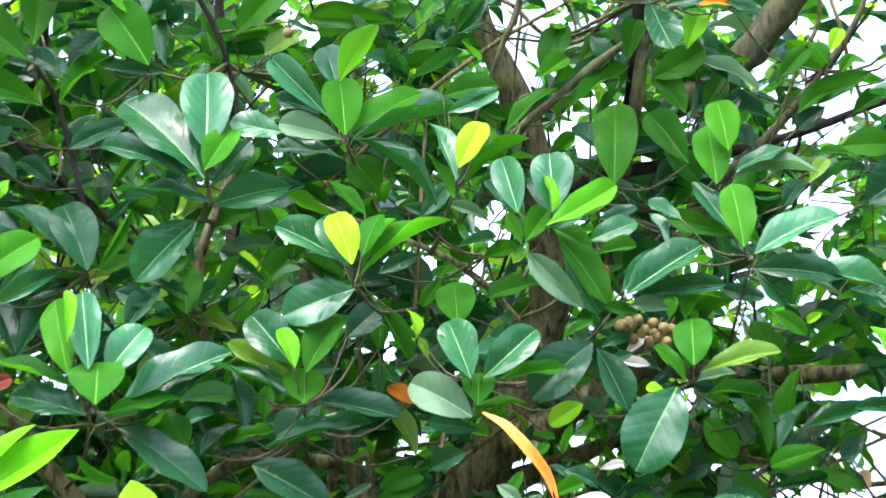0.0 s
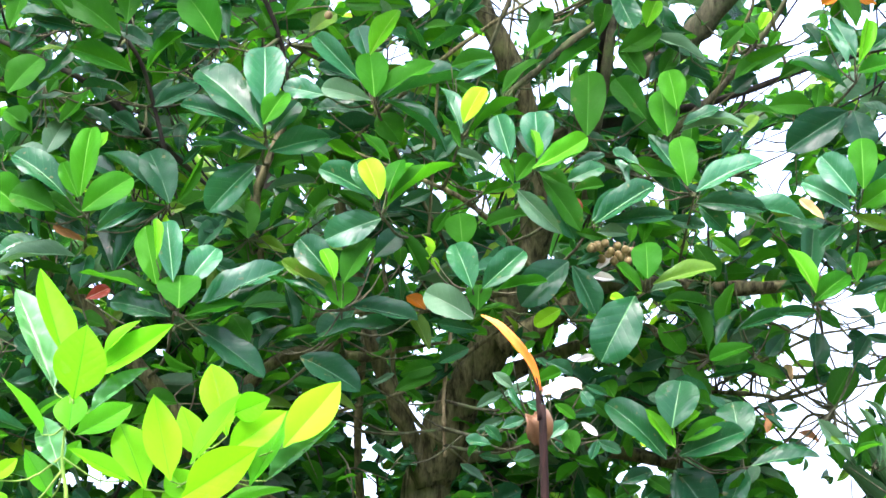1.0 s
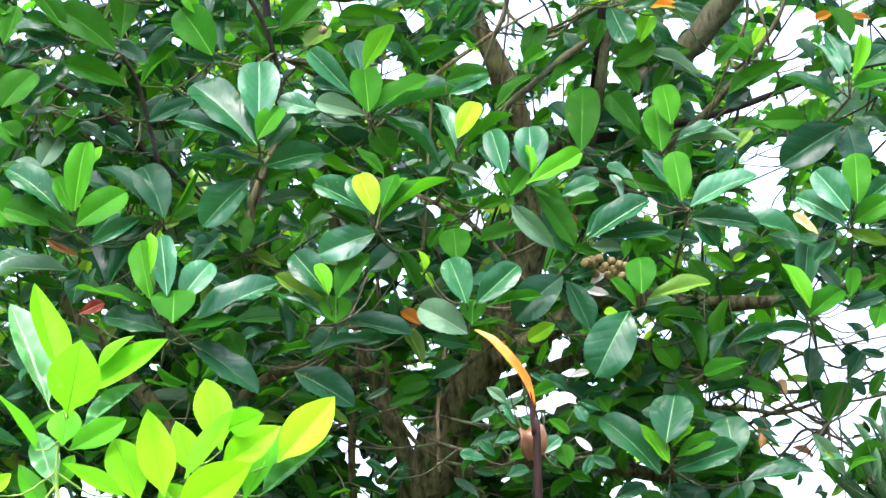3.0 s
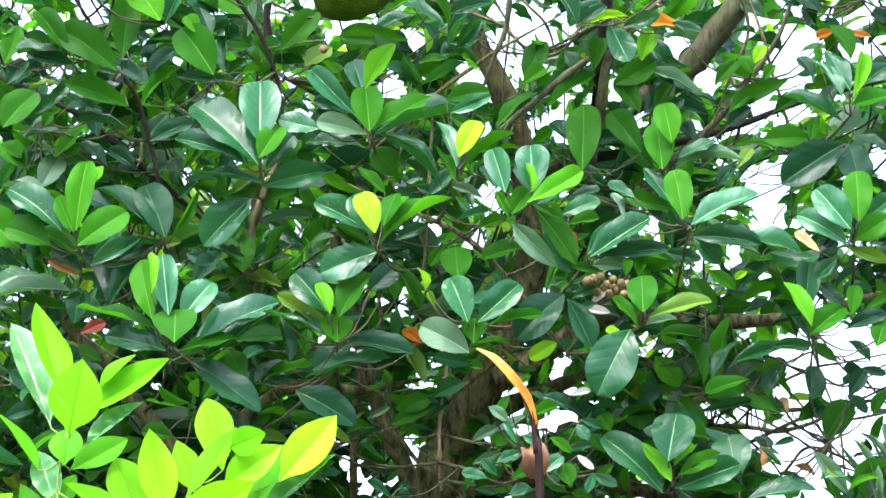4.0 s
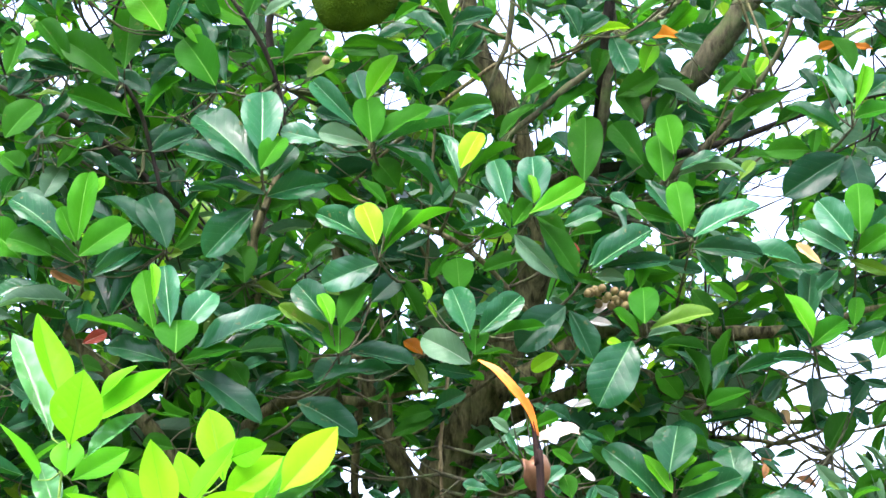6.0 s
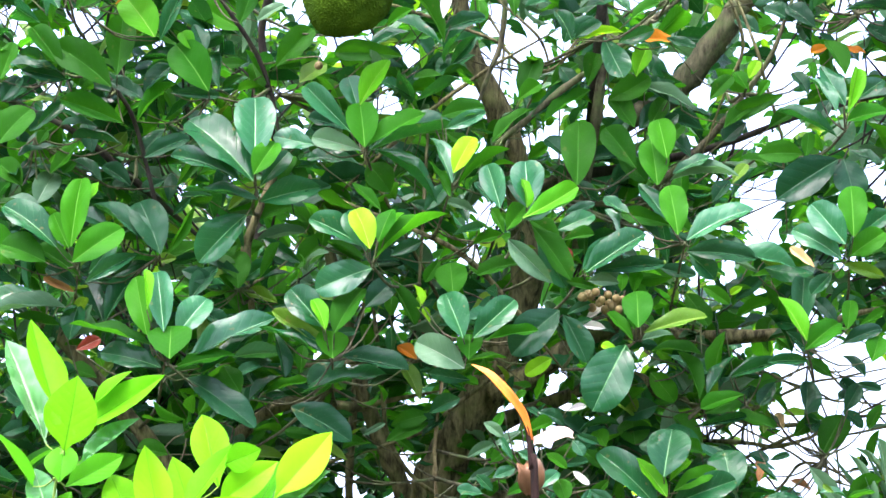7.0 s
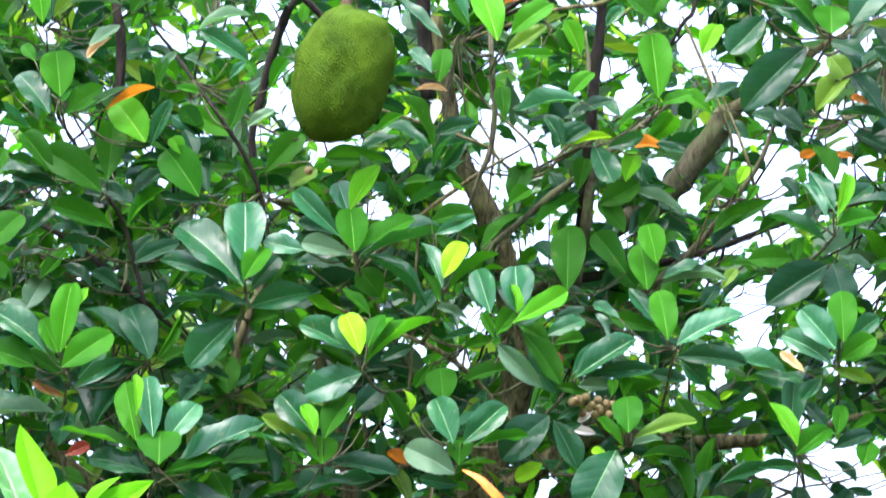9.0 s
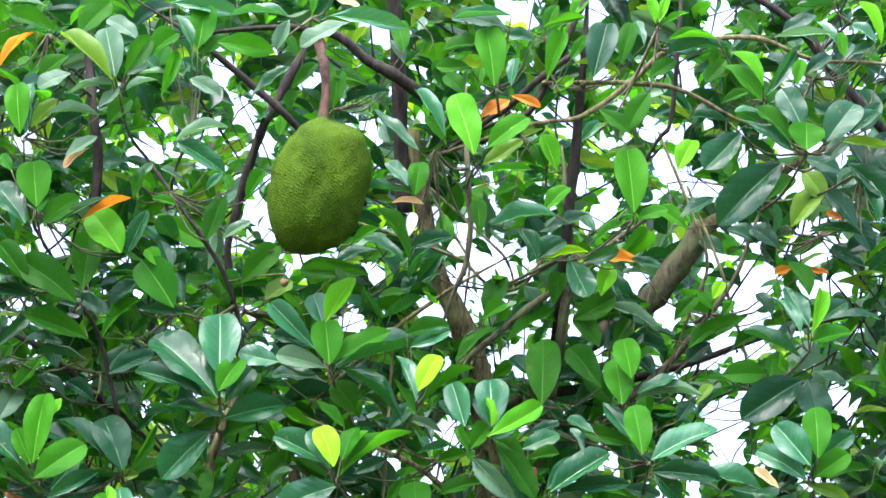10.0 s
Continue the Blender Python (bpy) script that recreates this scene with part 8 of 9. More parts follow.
twig = sprig(shrub, [(-0.459, 5.143, 2.444, 0.0016), (-0.476, 5.171, 2.332, 0.0030), (-0.464, 5.171, 2.182, 0.0045), (-0.486, 5.191, 1.532, 0.0080), (-0.456, 5.201, -0.030, 0.0120)], GREEN_STEM, stalks=[(-0.552, 5.136, 2.367), (-0.504, 5.122, 2.381), (-0.458, 5.183, 2.433), (-0.405, 5.170, 2.473), (-0.466, 5.103, 2.409), (-0.391, 5.117, 2.506), (-0.401, 5.118, 2.433), (-0.359, 5.143, 2.374), (-0.298, 5.144, 2.448), (-0.334, 5.229, 2.397), (-0.480, 5.092, 2.345), (-0.411, 5.138, 2.352), (-0.425, 5.192, 2.333), (-0.558, 5.159, 2.315), (-0.506, 5.158, 2.320), (-0.464, 5.155, 2.344)])
leaf(twig, (-0.552, 5.136, 2.367), (-0.612, 5.238, 2.513), 0.076, "S", 1)
leaf(twig, (-0.504, 5.122, 2.381), (-0.543, 5.157, 2.548), 0.071, "Y", 0)
leaf(twig, (-0.458, 5.183, 2.433), (-0.492, 5.206, 2.537), 0.055, "S", -1)
leaf(twig, (-0.405, 5.170, 2.473), (-0.444, 5.275, 2.635), 0.072, "S", -0)
leaf(twig, (-0.466, 5.103, 2.409), (-0.375, 5.129, 2.545), 0.056, "S", -28)
leaf(twig, (-0.391, 5.117, 2.506), (-0.320, 5.085, 2.526), 0.056, "S", 23)
leaf(twig, (-0.401, 5.118, 2.433), (-0.291, 5.140, 2.515), 0.066, "Y", 11)
leaf(twig, (-0.359, 5.143, 2.374), (-0.289, 5.193, 2.524), 0.060, "G", -25)
leaf(twig, (-0.298, 5.144, 2.448), (-0.193, 5.248, 2.591), 0.077, "Y", 11)
leaf(twig, (-0.334, 5.229, 2.397), (-0.197, 5.191, 2.508), 0.067, "P", -20)
leaf(twig, (-0.480, 5.092, 2.345), (-0.334, 5.013, 2.426), 0.085, "Y", 16)
leaf(twig, (-0.411, 5.138, 2.352), (-0.360, 5.156, 2.464), 0.043, "S", -40)
leaf(twig, (-0.425, 5.192, 2.333), (-0.287, 5.197, 2.380), 0.053, "G", -28)
leaf(twig, (-0.558, 5.159, 2.315), (-0.561, 5.191, 2.380), 0.054, "S", 4)
leaf(twig, (-0.506, 5.158, 2.320), (-0.475, 5.168, 2.381), 0.066, "S", 2)
leaf(twig, (-0.464, 5.155, 2.344), (-0.513, 5.184, 2.416), 0.064, "S", -3)

# ---- the big fruit ----
STALK_RED = bark_material("fruit_stalk_bark", (0.016, 0.009, 0.006), (0.075, 0.042, 0.028), (0.05, 0.05, 0.018))
FRUIT = Vector((-0.174, 5.556, 3.634))
fruit = thing("jackfruit", FRUIT, "ripening green jackfruit with a spiky skin hanging from a branch", "fruit")


def fruit_point(a, b):
    """The fruit's surface at the turn a and the height b (-1 to 1): fuller on one shoulder, with shallow hollows."""
    r = math.sqrt(max(0.0, 1 - abs(b) ** 2.6)) * (1 + 0.05 * b)
    d = Vector((r * math.cos(a), r * math.sin(a), b))
    lump = 1 + 0.060 * noise.noise(d * 2.1 + Vector((3, 1, 4))) + 0.03 * noise.noise(d * 5.0 + Vector((7, 2, 1)))
    return Vector((d.x * 0.103 * lump + 0.020 * b, d.y * 0.103 * lump, d.z * 0.146 * lump))


fv, ff = [], []
for i in range(33):
    for j in range(48):
        fv.append(fruit_point(2 * math.pi * j / 48, -0.9995 + 1.999 * i / 32))
for i in range(32):
    for j in range(48):
        a, b = i * 48 + j, i * 48 + (j + 1) % 48
        ff.append((a, b, b + 48, a + 48))
COUNT = 5200
spike_rng = random.Random(4)
for i in range(COUNT):
    b = 1 - 2 * (i + 0.5) / COUNT
    b = max(-0.999, min(0.999, b + spike_rng.uniform(-0.010, 0.010)))
    a = i * 2.399963 + spike_rng.uniform(-0.03, 0.03)
    p = fruit_point(a, b)
    nrm = Vector((p.x / 0.105 ** 2, p.y / 0.105 ** 2, p.z / 0.15 ** 2)).normalized()
    s = nrm.cross(Vector((0.2, 0.3, 0.93))).normalized()
    u = nrm.cross(s)
    o = len(fv)
    for k in range(6):
        fv.append(p + (s * math.cos(k * math.pi / 3) + u * math.sin(k * math.pi / 3)) * 0.0034 - nrm * 0.0005)
    fv.append(p + nrm * (0.0019 - 0.0010 * max(0.0, b)) * (0.8 + 0.4 * noise.noise(p * 60)) + u * 0.0006)
    ff += [(o + k, o + (k + 1) % 6, o + 6) for k in range(6)]
body = mesh_object("body", fv, ff, FRUIT_SKIN, smooth=False)
put(body, fruit, Matrix.Translation(FRUIT))
top = FRUIT + Vector((0.006, 0.0, 0.141))
tube("stalk", fruit, [(top.x, top.y, top.z - 0.01, 0.016), (top.x + 0.002, top.y, top.z + 0.03, 0.0105), (top.x + 0.006, top.y + 0.01, top.z + 0.08, 0.0095), (-0.168, 5.607, 3.931, 0.010), (-0.181, 5.728, 4.027, 0.012), (-0.188, 5.788, 4.073, 0.010)], STALK_RED, 12, 5, 0.15, 0.3, 77)

# ---- the cluster of small tan fruit ----
BUNCH = Vector((0.359, 5.843, 2.984))
bunch = thing("fruit_cluster", BUNCH, "cluster of small round tan fruit among the leaves", "fruit")
berry_v, berry_f = [], []
for i in range(9):
    for j in range(12):
        a, b = 2 * math.pi * j / 12, math.pi * (0.02 + 0.96 * i / 8)
        berry_v.append((math.sin(b) * math.cos(a), math.sin(b) * math.sin(a), math.cos(b) * (1.06 if b < 1 else 1.0)))
for i in range(8):
    for j in range(12):
        a, b = i * 12 + j, i * 12 + (j + 1) % 12
        berry_f.append((a, b, b + 12, a + 12))
berry_f += [tuple(range(12))[::-1], tuple(range(96, 108))]
first = mesh_object("berry", berry_v, berry_f, BERRY_SKIN)
fruit_rng = random.Random(8)
for k in range(17):
    x = -0.046 + 0.094 * ((k * 0.618) % 1.0)
    p = BUNCH + Vector((x, fruit_rng.uniform(-0.02, 0.025), fruit_rng.uniform(-0.007, 0.007) - 0.16 * x + (0.008 if k % 3 else -0.007)))
    ob = first if k == 0 else new("berry", first.data)
    r = fruit_rng.uniform(0.0082, 0.0102)
    put(ob, bunch, Matrix.Translation(p) @ pose(0, 0, 0, fruit_rng.uniform(0, 40), fruit_rng.uniform(0, 40), 0) @ Matrix.Diagonal((r, r, r, 1)))
for k in range(5):
    e = BUNCH + Vector((-0.04 + 0.02 * k, 0.0, 0.0))
    tube("stalk", bunch, [(e.x, e.y, e.z, 0.0016), (e.x + 0.012, e.y + 0.03, e.z + 0.03, 0.002), (BUNCH.x + 0.04, BUNCH.y + 0.14, BUNCH.z - 0.035, 0.003)], TWIG, 6, 3, 0.2, 0, k)

# ---- a single small fruit ----
DROP = Vector((-0.249, 5.711, 3.473))
single = thing("small_fruit", DROP, "single small round pale tan fruit on a thin stalk", "fruit")
ob = new("berry", first.data)
put(ob, single, Matrix.Translation(DROP) @ Matrix.Diagonal((0.0092, 0.0092, 0.0090, 1)))
tube("stalk", single, [(DROP.x, DROP.y, DROP.z + 0.010, 0.0016), (DROP.x - 0.012, DROP.y + 0.03, DROP.z + 0.03, 0.0018), (-0.380, 5.854, 3.522, 0.0022)], TWIG, 6, 4, 0.2, 0.2, 3)

# ---- the dead stalk with its orange blade ----
JOINT = Vector((0.193, 5.607, 2.650))
dead = thing("dead_stalk", (JOINT.x + 0.05, JOINT.y, 0.0), "dead dark brown stalk with a bent orange dry blade", "plant stalk")
tube("stem", dead, [(JOINT.x + 0.05, JOINT.y, -0.03, 0.012), (JOINT.x + 0.035, JOINT.y, 1.2, 0.010), (JOINT.x + 0.010, JOINT.y, JOINT.z - 0.16, 0.0086), (JOINT.x + 0.004, JOINT.y, JOINT.z - 0.07, 0.0074), (JOINT.x - 0.004, JOINT.y, JOINT.z, 0.0046), (JOINT.x - 0.010, JOINT.y, JOINT.z + 0.035, 0.003)], STALK, 10, 6, 0.12, 0.1, 5)


def strap(name, parent, points, widths, face, mat, dish, label=""):
    """A long dry blade through points, dished along its middle, with thin edges."""
    line = smooth_line([(*p, w) for p, w in zip(points, widths)], 5)
    verts, faces = [], []
    for i, p in enumerate(line):
        d = Vector(line[min(i + 1, len(line) - 1)][:3] - line[max(i - 1, 0)][:3]).normalized()
        s = d.cross(Vector(face)).normalized()
        nn = s.cross(d)
        for k in range(7):
            u = k / 3 - 1
            verts.append(Vector(p[:3]) + s * u * p[3] * (1 + 0.10 * noise.noise(Vector((i * 0.5, u, 3)))) + nn * dish * u * u * p[3])
    for i in range(len(line) - 1):
        for k in range(6):
            a = i * 7 + k
            faces.append((a, a + 1, a + 8, a + 7))
    o = Vector(points[0])
    ob = mesh_object(name, [v - o for v in verts], faces, mat)
    solid = ob.modifiers.new("thickness", "SOLIDIFY")
    solid.thickness = 0.0008
    put(ob, parent, Matrix.Translation(o))
    return tagged(ob, label)


strap("blade", dead, [(0.197, 5.610, 2.641), (0.177, 5.597, 2.691), (0.145, 5.577, 2.730), (0.110, 5.578, 2.769), (0.076, 5.592, 2.794)], [0.003, 0.0105, 0.0125, 0.010, 0.002], (0.5, -0.8, 0.3), STRAP_SKIN, 0.5, "bent orange dry blade")
strap("husk", dead, [(0.200, 5.620, 2.640), (0.231, 5.609, 2.645), (0.260, 5.606, 2.655), (0.281, 5.617, 2.651)], [0.008, 0.015, 0.013, 0.008], (0.1, -0.9, 0.4), HUSK_SKIN, 0.4, "pale dry husk")
strap("dry_scale", dead, [(0.182, 5.672, 2.601), (0.190, 5.650, 2.590), (0.193, 5.655, 2.566), (0.191, 5.680, 2.540)], [0.006, 0.024, 0.026, 0.004], (0.1, -0.95, 0.2), plain_material("dry_scale_skin", (0.072, 0.034, 0.013), (0.20, 0.108, 0.05), 30.0, 0.42, 200.0, 0.001, 0.35), 0.8, "brown curled dry leaf")

# ---- palm behind, lower right of the crown ----
PALM = Vector((1.100, 6.148, 2.423))
palm = thing("palm", (PALM.x, PALM.y, 0.0), "small palm with narrow grey-green leaflets", "palm")
tube("trunk", palm, [(PALM.x, PALM.y, -0.05, 0.07), (PALM.x + 0.03, PALM.y, PALM.z * 0.5, 0.055), (PALM.x, PALM.y, PALM.z - 0.15, 0.05)], BARK_SHADED, 12, 4, 0.2, 0.2, 9)
for k in range(17):
    a = radians(78 + k * 4.2)
    ln = 0.24 + 0.10 * ((k * 7) % 5) / 4
    tipv = PALM + Vector((math.cos(a) * ln * 1.1, -0.12 + 0.05 * (k % 4), math.sin(a) * ln))
    basev = PALM + Vector((0.01 * (k % 3), 0.01 * (k % 2), -0.10))
    ob = new("leaflet", leaf_mesh(CITRUS, "citrus", k % 3, "u"))
    put(ob, palm, leaf_pose(basev, tipv, 0.022, (k * 37) % 50 - 25))


# ---- openings between the leaves ----
gap(0.496, 3.504, 0.015)
gap(0.516, 3.485, 0.013)
gap(0.667, 3.511, 0.009)
gap(0.618, 3.495, 0.008)
gap(0.561, 3.421, 0.015)
gap(0.581, 3.402, 0.010)
gap(0.640, 3.421, 0.011)
gap(0.740, 3.491, 0.021)
gap(0.757, 3.472, 0.017)
gap(0.737, 3.396, 0.018)
gap(0.774, 3.408, 0.013)
gap(0.815, 3.383, 0.012)
gap(0.582, 3.282, 0.012)
gap(0.625, 3.301, 0.012)
gap(0.662, 3.313, 0.013)
gap(0.711, 3.339, 0.009)
gap(0.759, 3.339, 0.013)
gap(0.676, 3.182, 0.016)
gap(0.705, 3.144, 0.013)
gap(0.724, 3.175, 0.012)
gap(0.674, 3.092, 0.013)
gap(0.710, 3.113, 0.013)
gap(0.622, 3.200, 0.008)
gap(0.726, 3.232, 0.008)
gap(0.378, 3.393, 0.012)
gap(0.337, 3.345, 0.006)
gap(0.432, 3.345, 0.006)
gap(0.522, 3.320, 0.009)
gap(0.876, 3.562, 0.017)
gap(0.865, 3.588, 0.009)
gap(0.922, 3.485, 0.008)
gap(0.947, 3.232, 0.013)
gap(0.630, 3.020, 0.013)
gap(0.558, 3.014, 0.013)
gap(0.772, 3.358, 0.010)
gap(-0.048, 3.504, 0.012)
gap(-0.201, 3.543, 0.014)
gap(-0.237, 3.543, 0.012)
gap(-0.158, 3.543, 0.010)
gap(0.056, 3.434, 0.014)
gap(0.078, 3.419, 0.014)
gap(0.117, 3.472, 0.014)
gap(0.148, 3.491, 0.019)
gap(0.135, 3.434, 0.015)
gap(0.153, 3.402, 0.012)
gap(0.209, 3.543, 0.016)
gap(0.246, 3.575, 0.012)
gap(0.246, 3.511, 0.014)
gap(0.105, 3.588, 0.012)
gap(0.282, 3.536, 0.011)
gap(0.207, 3.326, 0.010)
gap(0.244, 3.339, 0.008)
gap(-0.102, 3.396, 0.011)
gap(0.104, 3.276, 0.008)
gap(0.720, 2.813, 0.029)
gap(0.755, 2.801, 0.042)
gap(0.753, 2.752, 0.034)
gap(0.827, 2.831, 0.040)
gap(0.887, 2.837, 0.028)
gap(0.897, 2.801, 0.034)
gap(0.825, 2.776, 0.040)
gap(0.854, 2.740, 0.029)
gap(0.907, 2.752, 0.028)
gap(0.893, 2.692, 0.040)
gap(0.762, 2.656, 0.034)
gap(0.720, 2.632, 0.040)
gap(0.760, 2.596, 0.040)
gap(0.832, 2.632, 0.028)
gap(0.915, 2.656, 0.028)
gap(0.782, 2.537, 0.026)
gap(0.574, 2.686, 0.014)
gap(0.633, 2.686, 0.014)
gap(0.662, 2.662, 0.011)
gap(0.632, 2.644, 0.010)
gap(0.729, 2.716, 0.015)
gap(0.812, 2.740, 0.022)
gap(0.850, 2.813, 0.022)
gap(0.791, 2.813, 0.018)
gap(0.870, 2.716, 0.022)
gap(0.773, 2.620, 0.022)
gap(0.725, 2.608, 0.018)
gap(0.905, 2.861, 0.015)
gap(0.816, 2.668, 0.015)
gap(-0.088, 2.959, 0.007)
gap(-0.076, 2.910, 0.008)
gap(-0.040, 2.764, 0.009)
gap(-0.052, 2.573, 0.013)
gap(-0.040, 2.547, 0.010)
gap(-0.193, 2.585, 0.010)
gap(-0.146, 2.537, 0.010)
gap(-0.169, 2.561, 0.007)
gap(0.143, 2.716, 0.008)
gap(-0.725, 2.490, 0.016)
gap(-0.701, 2.466, 0.016)
gap(-0.407, 3.984, 0.017)
gap(-0.388, 3.970, 0.014)
gap(-0.332, 3.924, 0.015)
gap(-0.343, 3.864, 0.017)
gap(-0.305, 3.799, 0.022)
gap(-0.540, 3.785, 0.015)
gap(-0.583, 3.779, 0.014)
gap(-0.535, 3.871, 0.011)
gap(-0.830, 3.799, 0.017)
gap(-0.316, 3.655, 0.017)
gap(-0.482, 3.700, 0.010)
gap(-0.756, 3.597, 0.011)
gap(0.375, 3.838, 0.020)
gap(0.363, 3.884, 0.011)
gap(0.461, 3.812, 0.015)
gap(0.423, 3.727, 0.020)
gap(0.452, 3.668, 0.024)
gap(0.433, 3.636, 0.015)
gap(0.548, 3.831, 0.015)
gap(0.604, 3.831, 0.020)
gap(0.584, 3.766, 0.022)
gap(0.595, 3.727, 0.020)
gap(0.656, 3.714, 0.014)
gap(0.632, 3.977, 0.020)
gap(0.704, 4.111, 0.023)
gap(0.266, 4.111, 0.024)
gap(-0.021, 4.070, 0.020)
gap(-0.064, 3.831, 0.015)
gap(0.890, 3.707, 0.014)
gap(0.818, 3.753, 0.009)
gap(0.429, 4.124, 0.020)
gap(-0.293, 3.627, 0.010)
gap(-0.164, 3.601, 0.009)
gap(-0.842, 3.536, 0.009)
gap(-0.776, 3.575, 0.010)
gap(-0.739, 3.549, 0.010)
gap(0.143, 2.714, 0.011)
gap(0.167, 2.686, 0.008)
gap(0.256, 2.752, 0.011)
gap(0.270, 2.740, 0.012)
gap(0.237, 2.690, 0.009)
gap(0.125, 2.733, 0.007)
gap(0.429, 2.496, 0.021)
gap(0.446, 2.472, 0.021)
gap(0.405, 2.460, 0.014)
gap(0.370, 2.478, 0.009)
gap(0.739, 2.484, 0.024)
gap(0.779, 2.460, 0.024)
gap(0.826, 2.454, 0.024)
gap(0.755, 2.431, 0.022)
gap(0.861, 2.466, 0.017)
gap(-0.233, 2.519, 0.006)
gap(-0.157, 2.523, 0.010)
gap(-0.128, 2.496, 0.008)
gap(-0.145, 2.460, 0.011)
gap(-0.168, 2.449, 0.008)
gap(-0.099, 2.543, 0.007)
gap(-0.766, 2.472, 0.011)
gap(-0.205, 2.618, 0.007)
gap(0.113, 2.668, 0.007)
gap(0.208, 2.650, 0.007)
gap(0.303, 2.698, 0.007)
gap(0.089, 3.170, 0.012)
gap(0.118, 3.180, 0.007)
gap(0.088, 3.059, 0.009)
gap(0.072, 3.071, 0.008)
gap(-0.076, 3.102, 0.009)
gap(-0.045, 3.102, 0.008)
gap(-0.026, 3.087, 0.007)
gap(-0.004, 3.090, 0.006)
gap(-0.079, 2.948, 0.010)
gap(-0.068, 2.609, 0.011)
gap(-0.051, 2.598, 0.012)
gap(0.281, 3.340, 0.010)
gap(0.262, 3.296, 0.011)
gap(0.202, 3.328, 0.009)
gap(0.391, 3.391, 0.012)
gap(0.336, 3.391, 0.009)
gap(0.329, 3.343, 0.009)
gap(0.439, 3.347, 0.009)
gap(0.177, 3.283, 0.009)
gap(0.086, 3.283, 0.010)
gap(0.373, 3.410, 0.007)
gap(0.421, 3.378, 0.008)
gap(-0.096, 3.410, 0.012)
gap(-0.108, 3.390, 0.009)
gap(-0.188, 3.544, 0.011)
gap(-0.280, 3.586, 0.010)
gap(-0.366, 3.563, 0.012)
gap(-0.341, 3.582, 0.010)
gap(-0.758, 3.575, 0.010)
gap(-0.732, 3.543, 0.010)
gap(-0.802, 3.428, 0.009)
gap(-0.850, 3.428, 0.010)
gap(-0.919, 3.472, 0.009)
gap(-0.878, 3.524, 0.008)
gap(-0.788, 3.390, 0.007)
gap(0.448, 3.171, 0.006)
gap(0.458, 3.084, 0.008)
gap(0.564, 2.961, 0.010)
gap(0.522, 2.967, 0.012)
gap(0.728, 2.851, 0.008)
gap(0.676, 2.936, 0.008)
gap(0.176, 3.586, 0.013)
gap(0.210, 3.576, 0.010)
gap(0.253, 4.130, 0.016)
gap(0.438, 4.142, 0.016)
gap(0.722, 4.137, 0.017)
gap(0.213, 4.143, 0.009)
gap(0.453, 3.717, 0.009)
gap(-0.509, 3.799, 0.010)
gap(-0.453, 3.799, 0.008)
gap(-0.565, 3.798, 0.009)
gap(0.147, 2.713, 0.008)
gap(0.165, 2.719, 0.008)
gap(0.160, 3.482, 0.022)
gap(0.177, 3.441, 0.015)
gap(0.199, 3.556, 0.016)
gap(0.138, 3.569, 0.012)
gap(0.689, 3.181, 0.022)
gap(0.667, 3.151, 0.015)
gap(0.760, 3.501, 0.017)
gap(0.765, 3.418, 0.014)
gap(0.504, 3.504, 0.015)
gap(0.564, 3.424, 0.013)
gap(0.677, 3.316, 0.012)
gap(0.750, 2.790, 0.017)
gap(0.754, 2.736, 0.015)
gap(0.820, 2.760, 0.017)
gap(0.823, 2.839, 0.014)
gap(0.893, 2.815, 0.016)
gap(0.733, 2.610, 0.019)
gap(0.761, 2.581, 0.013)
gap(0.827, 2.622, 0.013)
gap(0.887, 2.646, 0.014)
gap(0.777, 2.530, 0.013)
gap(0.758, 2.676, 0.012)
gap(0.246, 2.802, 0.009)
gap(0.263, 2.742, 0.008)
clear(-0.028, 2.454, 0.053)
clear(-0.011, 2.502, 0.053)
clear(0.007, 2.561, 0.053)
clear(0.042, 2.632, 0.053)
clear(0.078, 2.692, 0.047)
clear(0.102, 2.752, 0.041)
clear(-0.081, 2.585, 0.029)
clear(-0.099, 2.632, 0.026)
clear(-0.123, 2.680, 0.021)
clear(-0.141, 2.728, 0.019)
clear(-0.159, 2.788, 0.017)
clear(-0.181, 2.561, 0.012)
clear(-0.182, 2.644, 0.012)
clear(-0.176, 2.716, 0.012)
clear(0.150, 2.861, 0.030)
clear(0.192, 2.959, 0.033)
clear(0.199, 3.008, 0.030)
clear(0.581, 3.511, 0.032)
clear(0.619, 3.562, 0.032)
clear(0.651, 3.614, 0.027)
clear(0.105, 3.434, 0.022)
clear(0.087, 3.485, 0.020)
clear(0.117, 3.383, 0.017)
clear(-0.336, 2.716, 0.017)
clear(-0.395, 2.692, 0.017)
clear(-0.265, 2.746, 0.014)
clear(0.209, 2.813, 0.017)
clear(0.329, 2.892, 0.014)
clear(0.448, 2.898, 0.012)
clear(0.615, 2.888, 0.014)
clear(0.698, 2.892, 0.014)
clear(0.136, 2.547, 0.012)
clear(0.254, 2.547, 0.014)
clear(0.371, 2.537, 0.014)
clear(0.001, 3.770, 0.020)
clear(-0.002, 3.875, 0.020)
clear(-0.007, 3.954, 0.020)
clear(-0.080, 4.007, 0.017)
clear(-0.142, 4.061, 0.015)
clear(-0.350, 3.730, 0.015)
clear(-0.320, 3.809, 0.015)
clear(-0.337, 3.652, 0.012)
clear(-0.179, 3.968, 0.017)
clear(-0.179, 4.021, 0.015)
clear(0.556, 4.007, 0.012)
clear(0.454, 3.914, 0.012)
clear(0.707, 4.068, 0.010)
clear(-0.394, 3.033, 0.019)
clear(-0.383, 3.107, 0.017)


